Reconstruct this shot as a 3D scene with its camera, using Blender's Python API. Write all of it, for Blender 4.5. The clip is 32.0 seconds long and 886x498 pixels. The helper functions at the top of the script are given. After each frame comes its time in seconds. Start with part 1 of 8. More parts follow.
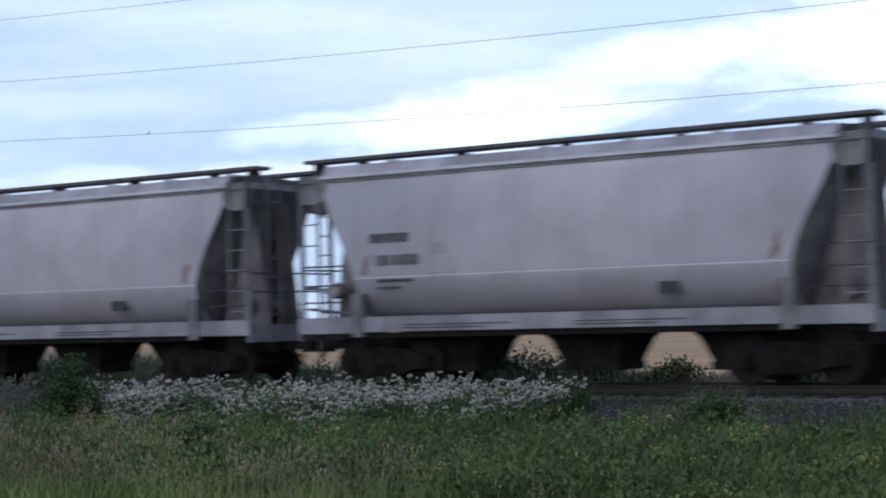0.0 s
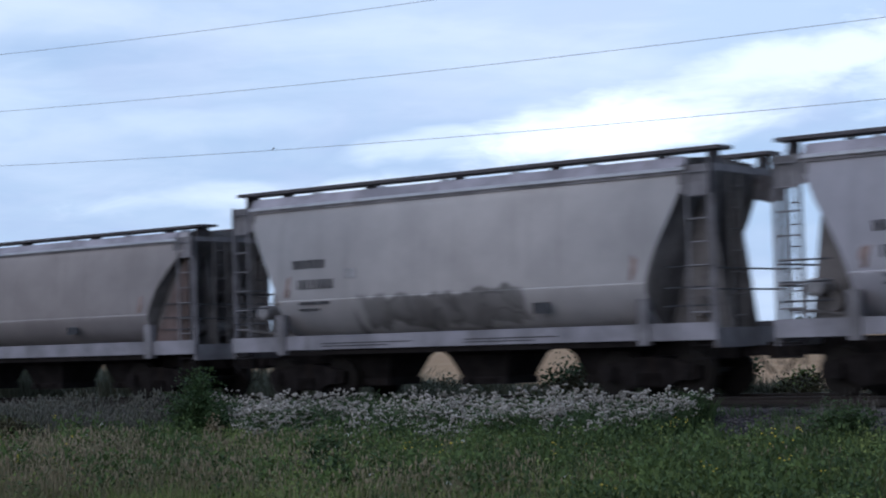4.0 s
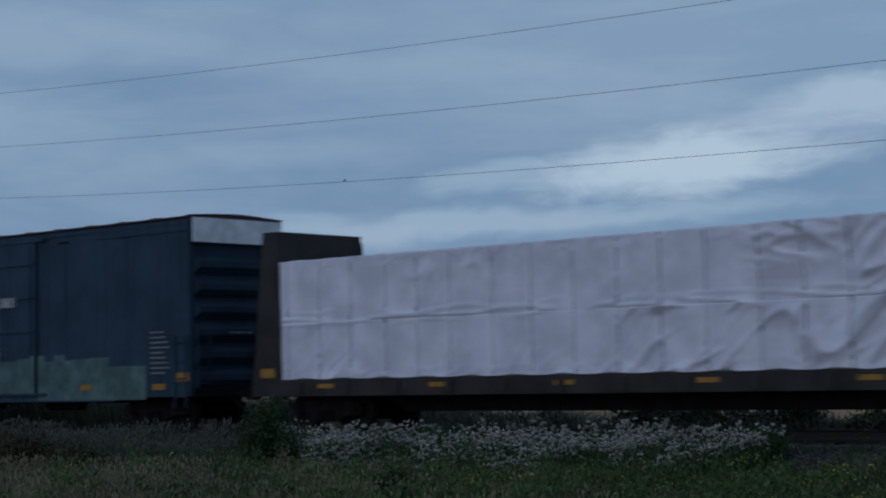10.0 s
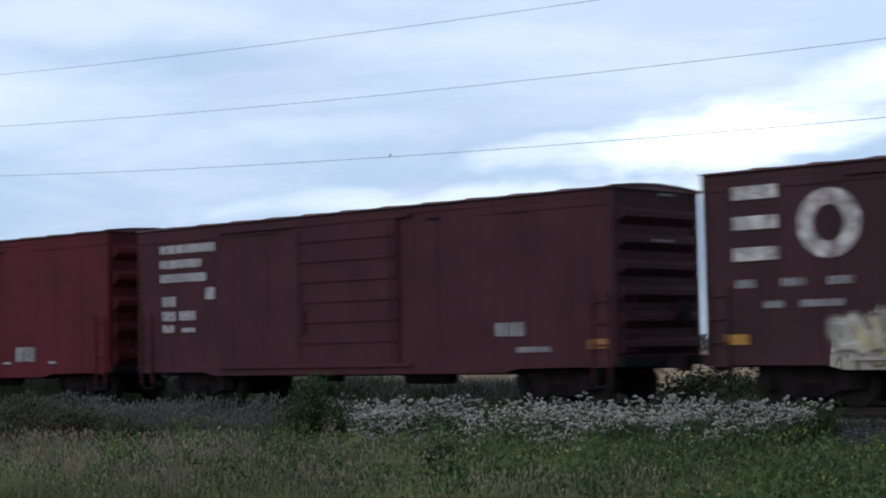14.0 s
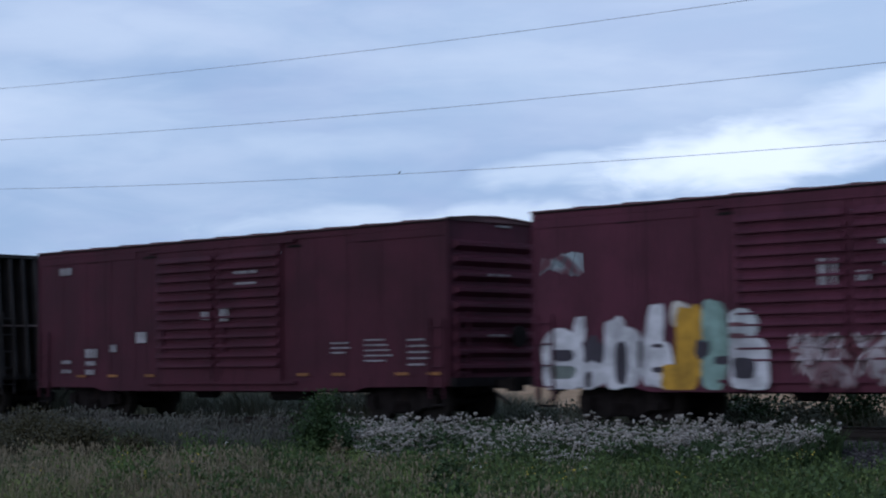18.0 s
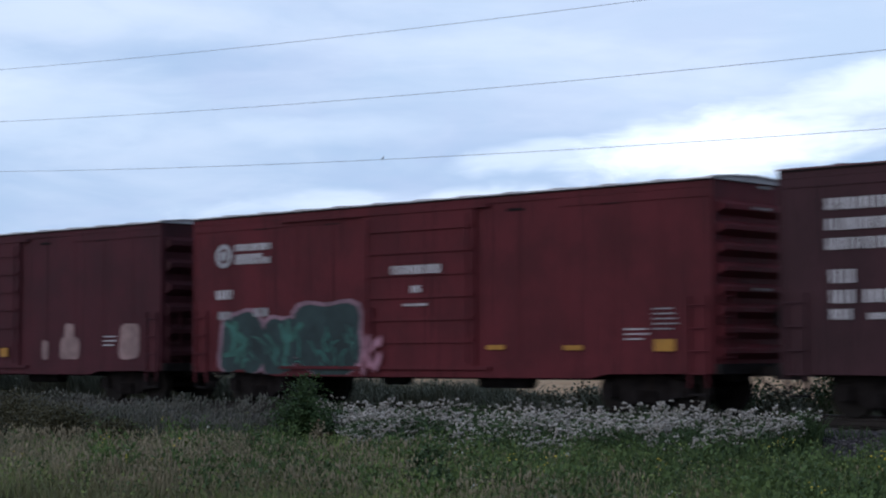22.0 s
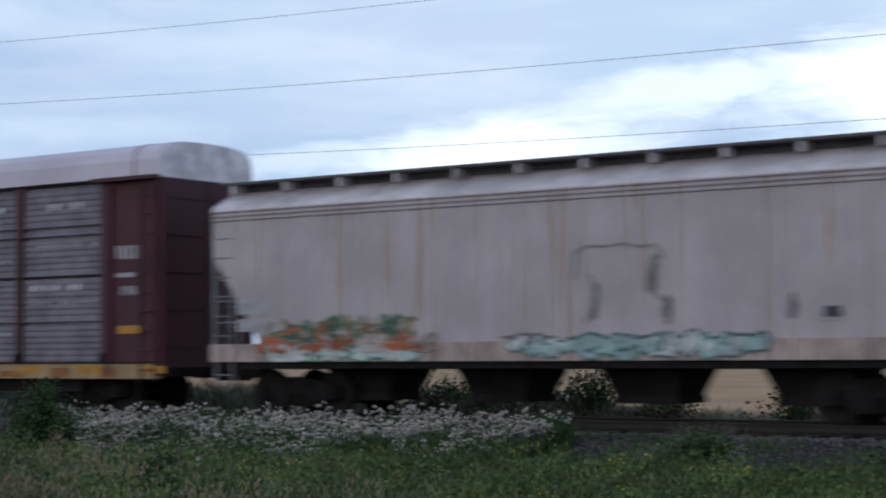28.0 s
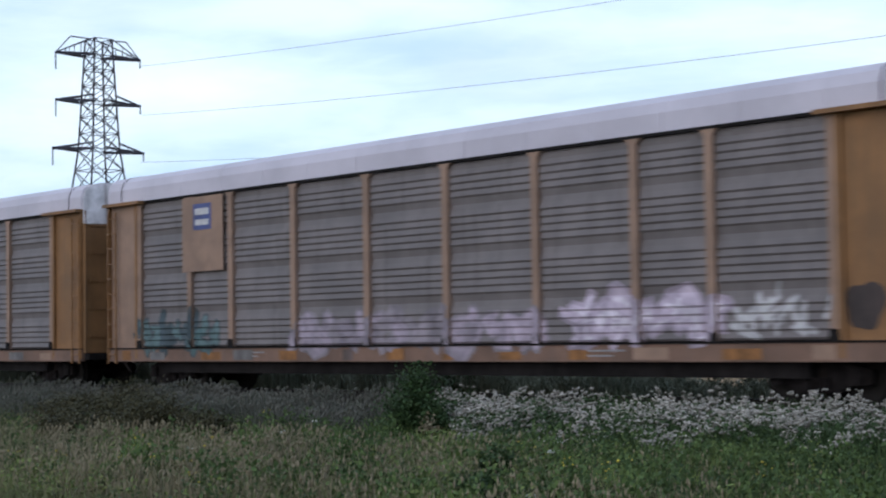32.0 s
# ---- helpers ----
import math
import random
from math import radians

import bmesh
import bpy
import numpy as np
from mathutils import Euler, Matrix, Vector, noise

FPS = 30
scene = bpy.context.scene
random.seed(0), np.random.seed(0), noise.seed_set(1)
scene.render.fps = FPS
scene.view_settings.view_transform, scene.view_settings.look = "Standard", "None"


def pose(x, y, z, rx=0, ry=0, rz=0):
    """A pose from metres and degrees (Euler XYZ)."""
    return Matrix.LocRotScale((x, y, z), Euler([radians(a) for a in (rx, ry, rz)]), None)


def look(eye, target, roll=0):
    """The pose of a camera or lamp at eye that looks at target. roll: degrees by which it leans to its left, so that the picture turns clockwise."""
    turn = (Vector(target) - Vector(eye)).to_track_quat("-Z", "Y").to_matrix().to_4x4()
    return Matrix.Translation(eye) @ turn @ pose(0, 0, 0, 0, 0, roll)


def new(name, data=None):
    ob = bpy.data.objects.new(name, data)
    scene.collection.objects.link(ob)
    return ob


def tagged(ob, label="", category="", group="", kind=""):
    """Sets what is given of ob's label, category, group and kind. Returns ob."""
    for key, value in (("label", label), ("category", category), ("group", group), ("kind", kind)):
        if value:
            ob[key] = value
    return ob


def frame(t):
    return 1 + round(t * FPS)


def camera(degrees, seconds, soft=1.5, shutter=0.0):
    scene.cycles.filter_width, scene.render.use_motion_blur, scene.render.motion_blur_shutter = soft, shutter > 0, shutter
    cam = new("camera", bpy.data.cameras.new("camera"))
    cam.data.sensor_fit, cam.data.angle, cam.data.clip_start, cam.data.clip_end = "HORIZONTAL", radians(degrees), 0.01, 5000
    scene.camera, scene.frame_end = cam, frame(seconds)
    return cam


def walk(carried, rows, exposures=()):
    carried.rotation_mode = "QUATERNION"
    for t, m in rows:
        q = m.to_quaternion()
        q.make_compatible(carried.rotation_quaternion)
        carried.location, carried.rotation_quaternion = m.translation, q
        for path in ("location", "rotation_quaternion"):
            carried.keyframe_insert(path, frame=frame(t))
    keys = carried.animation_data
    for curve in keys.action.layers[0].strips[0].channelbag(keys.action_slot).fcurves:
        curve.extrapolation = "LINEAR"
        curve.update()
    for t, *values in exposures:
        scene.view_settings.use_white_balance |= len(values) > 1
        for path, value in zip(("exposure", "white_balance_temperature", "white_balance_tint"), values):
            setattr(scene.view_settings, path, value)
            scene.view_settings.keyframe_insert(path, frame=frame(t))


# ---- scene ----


def aim(x, y, z, yaw, pitch, roll):
    """A camera pose: yaw to the left of +y, pitch up, roll as in look()."""
    return pose(x, y, z, 90 + pitch, 0, yaw) @ pose(0, 0, 0, 0, 0, roll)


cam = camera(28.00, 32.0, soft=2.0, shutter=0.35)
# the film camera's own brightness and white balance: stops, kelvin, tint
EXPOSURES = [(0.0, 0.2, 6200, 10), (1.0, 0.05, 6100, 10), (3.5, 0.0, 6100, 10), (6.0, -0.02, 6200, 13), (7.0, -0.15, 5950, 12), (8.0, -0.75, 5700, 9), (9.0, -1.0, 5600, 6), (10.0, -1.25, 5500, 2),
             (10.5, -0.9, 5700, 5), (11.0, -0.45, 5900, 14), (12.0, 0.0, 6500, 10), (15.5, 0.1, 6450, 7), (16.0, 0.17, 6750, 5), (17.0, 0.1, 6300, 9), (18.0, -0.35, 5850, 12), (19.0, -0.45, 5800, 12),
             (20.0, -1.1, 5600, 8), (21.0, -0.52, 5900, 14), (22.0, -0.02, 6250, 11), (25.5, -0.05, 6300, 10), (27.5, -0.15, 6200, 9), (28.0, -0.05, 6350, 8), (29.0, 0.55, 6700, 3),
             (30.0, 0.2, 6400, 7), (30.5, -0.2, 6100, 10), (31.0, -0.12, 6200, 12), (31.5, 0.0, 6300, 7), (32.0, 0.4, 6450, 6)]
walk(cam, [
    (0.0, aim(0.013, 0.009, 1.284, 34.73, 2.36, -1.38)),
    (0.5, aim(0.013, 0.009, 1.284, 36.19, 2.41, -1.66)),
    (1.0, aim(0.013, 0.010, 1.285, 37.64, 2.73, -1.40)),
    (1.5, aim(0.013, 0.011, 1.285, 37.35, 2.79, -0.56)),
    (2.0, aim(0.013, 0.012, 1.285, 37.44, 2.63, -0.86)),
    (2.5, aim(0.010, 0.013, 1.285, 38.12, 2.53, -1.20)),
    (3.0, aim(0.008, 0.014, 1.285, 38.35, 2.54, -1.67)),
    (3.5, aim(0.008, 0.015, 1.284, 38.67, 2.78, -1.91)),
    (5.5, aim(0.006, 0.015, 1.284, 39.02, 2.79, -1.20)),
    (6.0, aim(0.004, 0.015, 1.284, 39.41, 2.55, -1.12)),
    (6.5, aim(0.002, 0.015, 1.284, 39.95, 2.39, -1.16)),
    (7.0, aim(0.002, 0.016, 1.285, 40.00, 2.84, -0.90)),
    (7.5, aim(0.002, 0.015, 1.284, 40.34, 3.30, -0.83)),
    (8.0, aim(0.004, 0.015, 1.284, 40.58, 3.34, -1.09)),
    (8.5, aim(0.006, 0.014, 1.284, 41.05, 3.33, -1.23)),
    (9.0, aim(0.007, 0.014, 1.285, 41.08, 3.78, -1.18)),
    (9.5, aim(0.008, 0.013, 1.285, 41.25, 3.86, -1.40)),
    (10.0, aim(0.010, 0.012, 1.284, 40.94, 3.97, -1.26)),
    (10.5, aim(0.010, 0.013, 1.284, 40.98, 3.53, -0.95)),
    (11.0, aim(0.009, 0.012, 1.284, 41.09, 3.33, -1.17)),
    (11.5, aim(0.006, 0.011, 1.285, 41.51, 3.12, -1.37)),
    (12.0, aim(0.005, 0.010, 1.285, 41.74, 2.98, -1.45)),
    (12.5, aim(0.005, 0.010, 1.285, 42.04, 3.04, -1.61)),
    (13.0, aim(0.004, 0.009, 1.285, 42.03, 3.16, -1.32)),
    (13.5, aim(0.002, 0.006, 1.284, 42.21, 3.21, -1.32)),
    (15.5, aim(-0.006, -0.005, 1.282, 42.88, 3.09, -1.02)),
    (16.0, aim(-0.010, -0.010, 1.281, 42.60, 3.19, -0.78)),
    (16.5, aim(-0.011, -0.013, 1.282, 42.38, 3.16, -0.79)),
    (17.0, aim(-0.009, -0.013, 1.282, 42.99, 3.28, -0.63)),
    (17.5, aim(-0.009, -0.014, 1.281, 42.85, 3.60, -0.73)),
    (18.0, aim(-0.008, -0.015, 1.281, 42.68, 3.77, -0.63)),
    (18.5, aim(-0.007, -0.016, 1.281, 42.69, 3.68, -0.88)),
    (19.0, aim(-0.007, -0.016, 1.282, 42.68, 3.68, -1.00)),
    (19.5, aim(-0.008, -0.016, 1.282, 42.73, 3.66, -1.09)),
    (20.0, aim(-0.009, -0.015, 1.281, 43.03, 3.57, -0.90)),
    (20.5, aim(-0.009, -0.014, 1.281, 43.17, 3.40, -0.83)),
    (21.0, aim(-0.008, -0.012, 1.281, 42.55, 3.27, -0.35)),
    (21.5, aim(-0.009, -0.014, 1.281, 41.85, 3.41, -0.07)),
    (22.0, aim(-0.011, -0.016, 1.281, 42.13, 3.31, -0.28)),
    (22.5, aim(-0.011, -0.017, 1.281, 42.60, 3.23, -0.24)),
    (23.0, aim(-0.011, -0.017, 1.281, 42.60, 3.25, -0.48)),
    (23.5, aim(-0.010, -0.016, 1.281, 42.58, 3.25, -0.56)),
    (24.0, aim(-0.009, -0.016, 1.281, 42.70, 3.35, -0.50)),
    (24.5, aim(-0.009, -0.017, 1.281, 41.83, 3.29, -0.49)),
    (25.0, aim(-0.008, -0.018, 1.281, 41.75, 3.20, -0.45)),
    (25.5, aim(-0.008, -0.018, 1.281, 40.94, 3.21, -0.51)),
    (27.5, aim(-0.043, 0.613, 1.239, 32.64, 2.40, -1.64)),
    (28.0, aim(-0.125, 0.941, 1.271, 34.94, 3.36, -0.39)),
    (28.5, aim(-0.124, 1.349, 1.334, 38.87, 2.27, -0.22)),
    (29.0, aim(-0.291, 1.661, 1.369, 38.35, 2.69, -0.98)),
    (29.5, aim(-0.411, 2.366, 1.284, 42.18, 2.83, -0.46)),
    (30.0, aim(-0.655, 2.953, 1.303, 46.56, 2.44, 0.67)),
    (30.5, aim(-0.745, 3.204, 1.271, 45.53, 4.11, -0.84)),
    (31.0, aim(-0.811, 3.480, 1.266, 49.41, 3.42, -2.06)),
    (31.5, aim(-0.889, 3.961, 1.269, 50.98, 2.51, -0.44)),
    (32.0, aim(-1.038, 4.194, 1.238, 49.93, 2.92, -0.80)),
], EXPOSURES)

# ---- sky and light ----
world = bpy.data.worlds.new("world")
scene.world = world
world.use_nodes = True
wt = world.node_tree
wt.nodes.clear()


def wmath(op, a, b=0.0):
    n = wt.nodes.new("ShaderNodeMath")
    n.operation = op
    for i, v in enumerate((a, b)):
        if isinstance(v, (int, float)):
            n.inputs[i].default_value = v
        else:
            wt.links.new(v, n.inputs[i])
    return n.outputs[0]


def w_fractal(scale, stretch, detail, rough, distort, turn=0.6):
    """Cloud noise drawn out along the horizon."""
    m = wt.nodes.new("ShaderNodeMapping")
    m.inputs["Scale"].default_value = stretch
    m.inputs["Rotation"].default_value = (0.05, 0.04, turn)
    wt.links.new(w_dir.outputs["Generated"], m.inputs["Vector"])
    n = wt.nodes.new("ShaderNodeTexNoise")
    n.inputs["Scale"].default_value, n.inputs["Detail"].default_value = scale, detail
    n.inputs["Roughness"].default_value, n.inputs["Distortion"].default_value = rough, distort
    wt.links.new(m.outputs[0], n.inputs["Vector"])
    return n.outputs["Fac"]


def w_soft(value, lo, hi):
    n = wt.nodes.new("ShaderNodeMapRange")
    n.interpolation_type = "SMOOTHSTEP"
    n.inputs["From Min"].default_value, n.inputs["From Max"].default_value = lo, hi
    wt.links.new(value, n.inputs["Value"])
    return n.outputs[0]


def cloud_mass(azimuth, elevation, half_width, half_height, tilt):
    """1 in the heart of a long ragged cloud that lies in that direction, fading to 0 outside it."""
    turn = wt.nodes.new("ShaderNodeMapping")
    turn.vector_type = "POINT"
    turn.inputs["Rotation"].default_value = (0, 0, -radians(azimuth))
    wt.links.new(w_dir.outputs["Generated"], turn.inputs["Vector"])
    axes = wt.nodes.new("ShaderNodeSeparateXYZ")
    wt.links.new(turn.outputs[0], axes.inputs[0])
    warp_u = wmath("MULTIPLY", wmath("SUBTRACT", w_warp, 0.5), 0.10)
    warp_v = wmath("MULTIPLY", wmath("SUBTRACT", w_warp_up, 0.5), 0.035)
    u = wmath("DIVIDE", wmath("ADD", axes.outputs["X"], warp_u), half_width)
    v = wmath("SUBTRACT", wmath("ADD", axes.outputs["Z"], warp_v), wmath("MULTIPLY", axes.outputs["X"], tilt))
    v = wmath("DIVIDE", wmath("SUBTRACT", v, elevation), half_height)
    r = wmath("SQRT", wmath("ADD", wmath("MULTIPLY", u, u), wmath("MULTIPLY", v, v)))
    r = wmath("ADD", r, wmath("MULTIPLY", wmath("SUBTRACT", w_wisp, 0.5), 1.2))
    r = wmath("ADD", r, wmath("MULTIPLY", wmath("SUBTRACT", w_fine, 0.5), 0.6))
    ahead = wmath("GREATER_THAN", axes.outputs["Y"], 0.0)
    return wmath("MULTIPLY", w_soft(r, 1.5, 0.4), ahead)


w_dir = wt.nodes.new("ShaderNodeTexCoord")
w_billow = w_fractal(1.6, (3.0, 3.0, 15.0), 5.0, 0.5, 0.5)
w_warp = w_fractal(3.2, (2.6, 2.6, 9.0), 4.0, 0.55, 0.3, 1.1)
w_warp_up = w_fractal(4.6, (2.2, 2.2, 5.0), 4.0, 0.55, 0.3, 2.0)
w_fine = w_fractal(9.0, (2.6, 2.6, 8.0), 4.0, 0.6, 1.0, 0.9)
w_wisp = w_fractal(4.2, (2.6, 2.6, 11.0), 5.0, 0.6, 0.8, 0.2)

w_sky = wt.nodes.new("ShaderNodeTexSky")
w_sky.sky_type = "NISHITA"
w_sky.sun_disc = False
w_sky.sun_elevation, w_sky.sun_rotation = radians(16), radians(200)
w_sky.air_density, w_sky.dust_density, w_sky.ozone_density = 1.0, 0.6, 3.0
# thin high cloud veils the blue everywhere
w_veil = wt.nodes.new("ShaderNodeMix")
w_veil.data_type = "RGBA"
w_veil.inputs["Factor"].default_value = 0.85
w_veil.inputs["B"].default_value = (5.1, 6.75, 9.4, 1)
wt.links.new(w_sky.outputs[0], w_veil.inputs["A"])
# grey-lavender banks, then the pale thin streaks
w_bank = wt.nodes.new("ShaderNodeMix")
w_bank.data_type = "RGBA"
w_bank.inputs["B"].default_value = (5.4, 6.4, 8.9, 1)
wt.links.new(w_veil.outputs["Result"], w_bank.inputs["A"])
wt.links.new(wmath("MULTIPLY", w_soft(w_warp_up, 0.42, 0.66), 0.4), w_bank.inputs["Factor"])
w_streak = wt.nodes.new("ShaderNodeMix")
w_streak.data_type = "RGBA"
w_streak.inputs["B"].default_value = (7.1, 8.3, 10.2, 1)
wt.links.new(w_bank.outputs["Result"], w_streak.inputs["A"])
wt.links.new(wmath("MULTIPLY", w_soft(wmath("ADD", wmath("MULTIPLY", w_billow, 0.7), wmath("MULTIPLY", w_wisp, 0.3)), 0.40, 0.68), 0.75), w_streak.inputs["Factor"])
bright = cloud_mass(32.6, 0.116, 0.085, 0.017, 0.09)
for az, el, hw, hh, tilt, k in ((27.0, 0.146, 0.07, 0.012, 0.14, 0.7), (38.5, 0.110, 0.05, 0.009, 0.10, 0.4), (46.0, 0.124, 0.060, 0.009, 0.08, 0.16), (20.0, 0.150, 0.10, 0.030, 0.05, 1.0), (31.0, 0.185, 0.26, 0.055, 0.0, 0.17),
                                (52.0, 0.190, 0.14, 0.022, 0.05, 0.12), (40.0, 0.084, 0.16, 0.008, 0.03, 0.45), (58.0, 0.135, 0.12, 0.03, 0.0, 0.25)):
    bright = wmath("MAXIMUM", bright, wmath("MULTIPLY", cloud_mass(az, el, hw, hh, tilt), k))
w_cloud = wt.nodes.new("ShaderNodeMix")
w_cloud.data_type = "RGBA"
w_cloud.inputs["B"].default_value = (11.6, 12.6, 13.6, 1)
wt.links.new(w_streak.outputs["Result"], w_cloud.inputs["A"])
wt.links.new(bright, w_cloud.inputs["Factor"])
w_bg = wt.nodes.new("ShaderNodeBackground")
w_bg.inputs["Strength"].default_value = 0.1
wt.links.new(w_cloud.outputs["Result"], w_bg.inputs["Color"])
w_out = wt.nodes.new("ShaderNodeOutputWorld")
wt.links.new(w_bg.outputs[0], w_out.inputs[0])

# the low sun behind the camera, spread wide by the cloud
sun = new("sun", bpy.data.lights.new("sun", "SUN"))
sun.data.energy, sun.data.angle, sun.data.color = 1.15, radians(50), (1.0, 0.93, 0.9)
sun.matrix_world = look((4, -30, 16), (0, 30, 0))

# ---- materials ----
def nodes_of(name):
    m = bpy.data.materials.new(name)
    m.use_nodes = True
    return m, m.node_tree.nodes, m.node_tree.links, m.node_tree.nodes["Principled BSDF"]


def noise_tex(ns, ls, vector, scale, detail=4.0, rough=0.55, distort=0.0):
    n = ns.new("ShaderNodeTexNoise")
    n.inputs["Scale"].default_value, n.inputs["Detail"].default_value = scale, detail
    n.inputs["Roughness"].default_value, n.inputs["Distortion"].default_value = rough, distort
    ls.new(vector, n.inputs["Vector"])
    return n.outputs["Fac"]


def mix_rgb(ns, ls, fac, a, b, blend="MIX"):
    n = ns.new("ShaderNodeMix")
    n.data_type, n.blend_type = "RGBA", blend
    for key, value in (("Factor", fac), ("A", a), ("B", b)):
        if isinstance(value, tuple):
            n.inputs[key].default_value = (*value, 1)
        elif isinstance(value, (int, float)):
            n.inputs[key].default_value = value
        else:
            ls.new(value, n.inputs[key])
    return n.outputs["Result"]


def mth(ns, ls, op, a, b=0.0, c=None):
    n = ns.new("ShaderNodeMath")
    n.operation = op
    for i, v in enumerate((a, b) if c is None else (a, b, c)):
        if isinstance(v, (int, float)):
            n.inputs[i].default_value = v
        else:
            ls.new(v, n.inputs[i])
    return n.outputs[0]


def ramp01(ns, ls, value, lo, hi):
    n = ns.new("ShaderNodeMapRange")
    n.interpolation_type = "SMOOTHSTEP"
    n.inputs["From Min"].default_value, n.inputs["From Max"].default_value = lo, hi
    ls.new(value, n.inputs["Value"])
    return n.outputs[0]


def stretched(ns, ls, vector, scale):
    n = ns.new("ShaderNodeMapping")
    n.inputs["Scale"].default_value = scale
    ls.new(vector, n.inputs["Vector"])
    return n.outputs[0]


def mat(name, color, rough=0.6, metal=0.0, var=0.25, scale=1.5, grain=40.0, bump=0.15, streak=None, streak_amount=0.5,
        root=None, tags=(), spec=0.3, piece=0.0):
    """A weathered painted or plain surface: blotches, grain, runs down the side, and sprayed tags (boxes in x and z on the car)."""
    m, ns, ls, bsdf = nodes_of(name)
    tc = ns.new("ShaderNodeTexCoord")
    if root is not None:
        tc.object = root
    ob = tc.outputs["Object"]
    blotch = noise_tex(ns, ls, ob, scale, 5.0, 0.6)
    fine = noise_tex(ns, ls, ob, grain, 3.0, 0.6)
    dark = tuple(c * (1 - var) for c in color)
    light = tuple(min(1.0, c * (1 + var)) for c in color)
    col = mix_rgb(ns, ls, ramp01(ns, ls, blotch, 0.3, 0.7), dark, light)
    col = mix_rgb(ns, ls, mth(ns, ls, "MULTIPLY", ramp01(ns, ls, fine, 0.35, 0.7), var * 0.5), col, dark)
    if piece:
        each = ns.new("ShaderNodeObjectInfo")
        col = mix_rgb(ns, ls, mth(ns, ls, "MULTIPLY", each.outputs["Random"], piece), col, tuple(c * 0.45 for c in color))
    if streak:
        runs = noise_tex(ns, ls, stretched(ns, ls, ob, (2.2, 2.2, 0.16)), 1.6, 5.0, 0.65)
        runs = mth(ns, ls, "MULTIPLY", ramp01(ns, ls, runs, 0.5, 0.74), streak_amount)
        col = mix_rgb(ns, ls, runs, col, streak)
    if tags:
        axes = ns.new("ShaderNodeSeparateXYZ")
        ls.new(ob, axes.inputs[0])
        edge = noise_tex(ns, ls, stretched(ns, ls, ob, (1.0, 0.0, 0.3)), 1.7, 3.0, 0.55)
        strokes = noise_tex(ns, ls, stretched(ns, ls, ob, (1.0, 0.0, 0.8)), 1.25, 1.5, 0.45, 1.2)
        outline = noise_tex(ns, ls, stretched(ns, ls, ob, (1.0, 0.0, 0.8)), 1.8, 1.0, 0.4, 0.9)
        for x0, x1, z0, z1, palette, ragged, *faint in tags:
            u = mth(ns, ls, "ABSOLUTE", mth(ns, ls, "DIVIDE", mth(ns, ls, "SUBTRACT", axes.outputs["X"], (x0 + x1) / 2), (x1 - x0) / 2))
            v = mth(ns, ls, "ABSOLUTE", mth(ns, ls, "DIVIDE", mth(ns, ls, "SUBTRACT", axes.outputs["Z"], (z0 + z1) / 2), (z1 - z0) / 2))
            far = mth(ns, ls, "MAXIMUM", mth(ns, ls, "POWER", u, 2.8), v)
            far = mth(ns, ls, "ADD", far, mth(ns, ls, "MULTIPLY", mth(ns, ls, "SUBTRACT", edge, 0.42), ragged * 2.4))
            inside = ramp01(ns, ls, far, *((1.3, 0.5) if faint[0] > 1 else (1.3, 0.1))) if faint else ramp01(ns, ls, far, 1.04, 0.86)
            pick = ns.new("ShaderNodeValToRGB")
            pick.color_ramp.interpolation = "EASE"
            stops = pick.color_ramp.elements
            for k, c in enumerate(palette):
                at = 0.0 if k == 0 else 0.36 + 0.28 * (k - 1) / max(1, len(palette) - 2)
                e = stops[k] if k < 2 else stops.new(at)
                e.position, e.color = at, (*c, 1)
            ls.new(strokes, pick.inputs["Fac"])
            sprayed = pick.outputs["Color"]
            ring = mth(ns, ls, "MULTIPLY", ramp01(ns, ls, mth(ns, ls, "ABSOLUTE", mth(ns, ls, "SUBTRACT", outline, 0.5)), 0.05, 0.012), 0.5)
            if not faint:
                sprayed = mix_rgb(ns, ls, ring, sprayed, tuple(c * 0.35 for c in palette[0]))
            col = mix_rgb(ns, ls, mth(ns, ls, "MULTIPLY", inside, 0.92), col, sprayed)
    ls.new(col, bsdf.inputs["Base Color"])
    bsdf.inputs["Metallic"].default_value = metal
    bsdf.inputs["Specular IOR Level"].default_value = spec
    ls.new(mth(ns, ls, "MULTIPLY_ADD", blotch, 0.3, rough - 0.15), bsdf.inputs["Roughness"])
    if bump:
        b = ns.new("ShaderNodeBump")
        b.inputs["Strength"].default_value, b.inputs["Distance"].default_value = bump, 0.02
        ls.new(fine, b.inputs["Height"])
        ls.new(b.outputs[0], bsdf.inputs["Normal"])
    return m


def leaf_mat(name, dark, light, rough=0.7):
    """Foliage whose tint changes from leaf to leaf."""
    m, ns, ls, bsdf = nodes_of(name)
    geo = ns.new("ShaderNodeNewGeometry")
    tc = ns.new("ShaderNodeTexCoord")
    wide = noise_tex(ns, ls, tc.outputs["Object"], 0.4, 4.0, 0.6)
    pick = mth(ns, ls, "MULTIPLY_ADD", geo.outputs["Random Per Island"], 0.5, mth(ns, ls, "MULTIPLY", ramp01(ns, ls, wide, 0.35, 0.65), 0.5))
    ls.new(mix_rgb(ns, ls, pick, dark, light), bsdf.inputs["Base Color"])
    bsdf.inputs["Roughness"].default_value = rough
    bsdf.inputs["Specular IOR Level"].default_value = 0.2
    return m


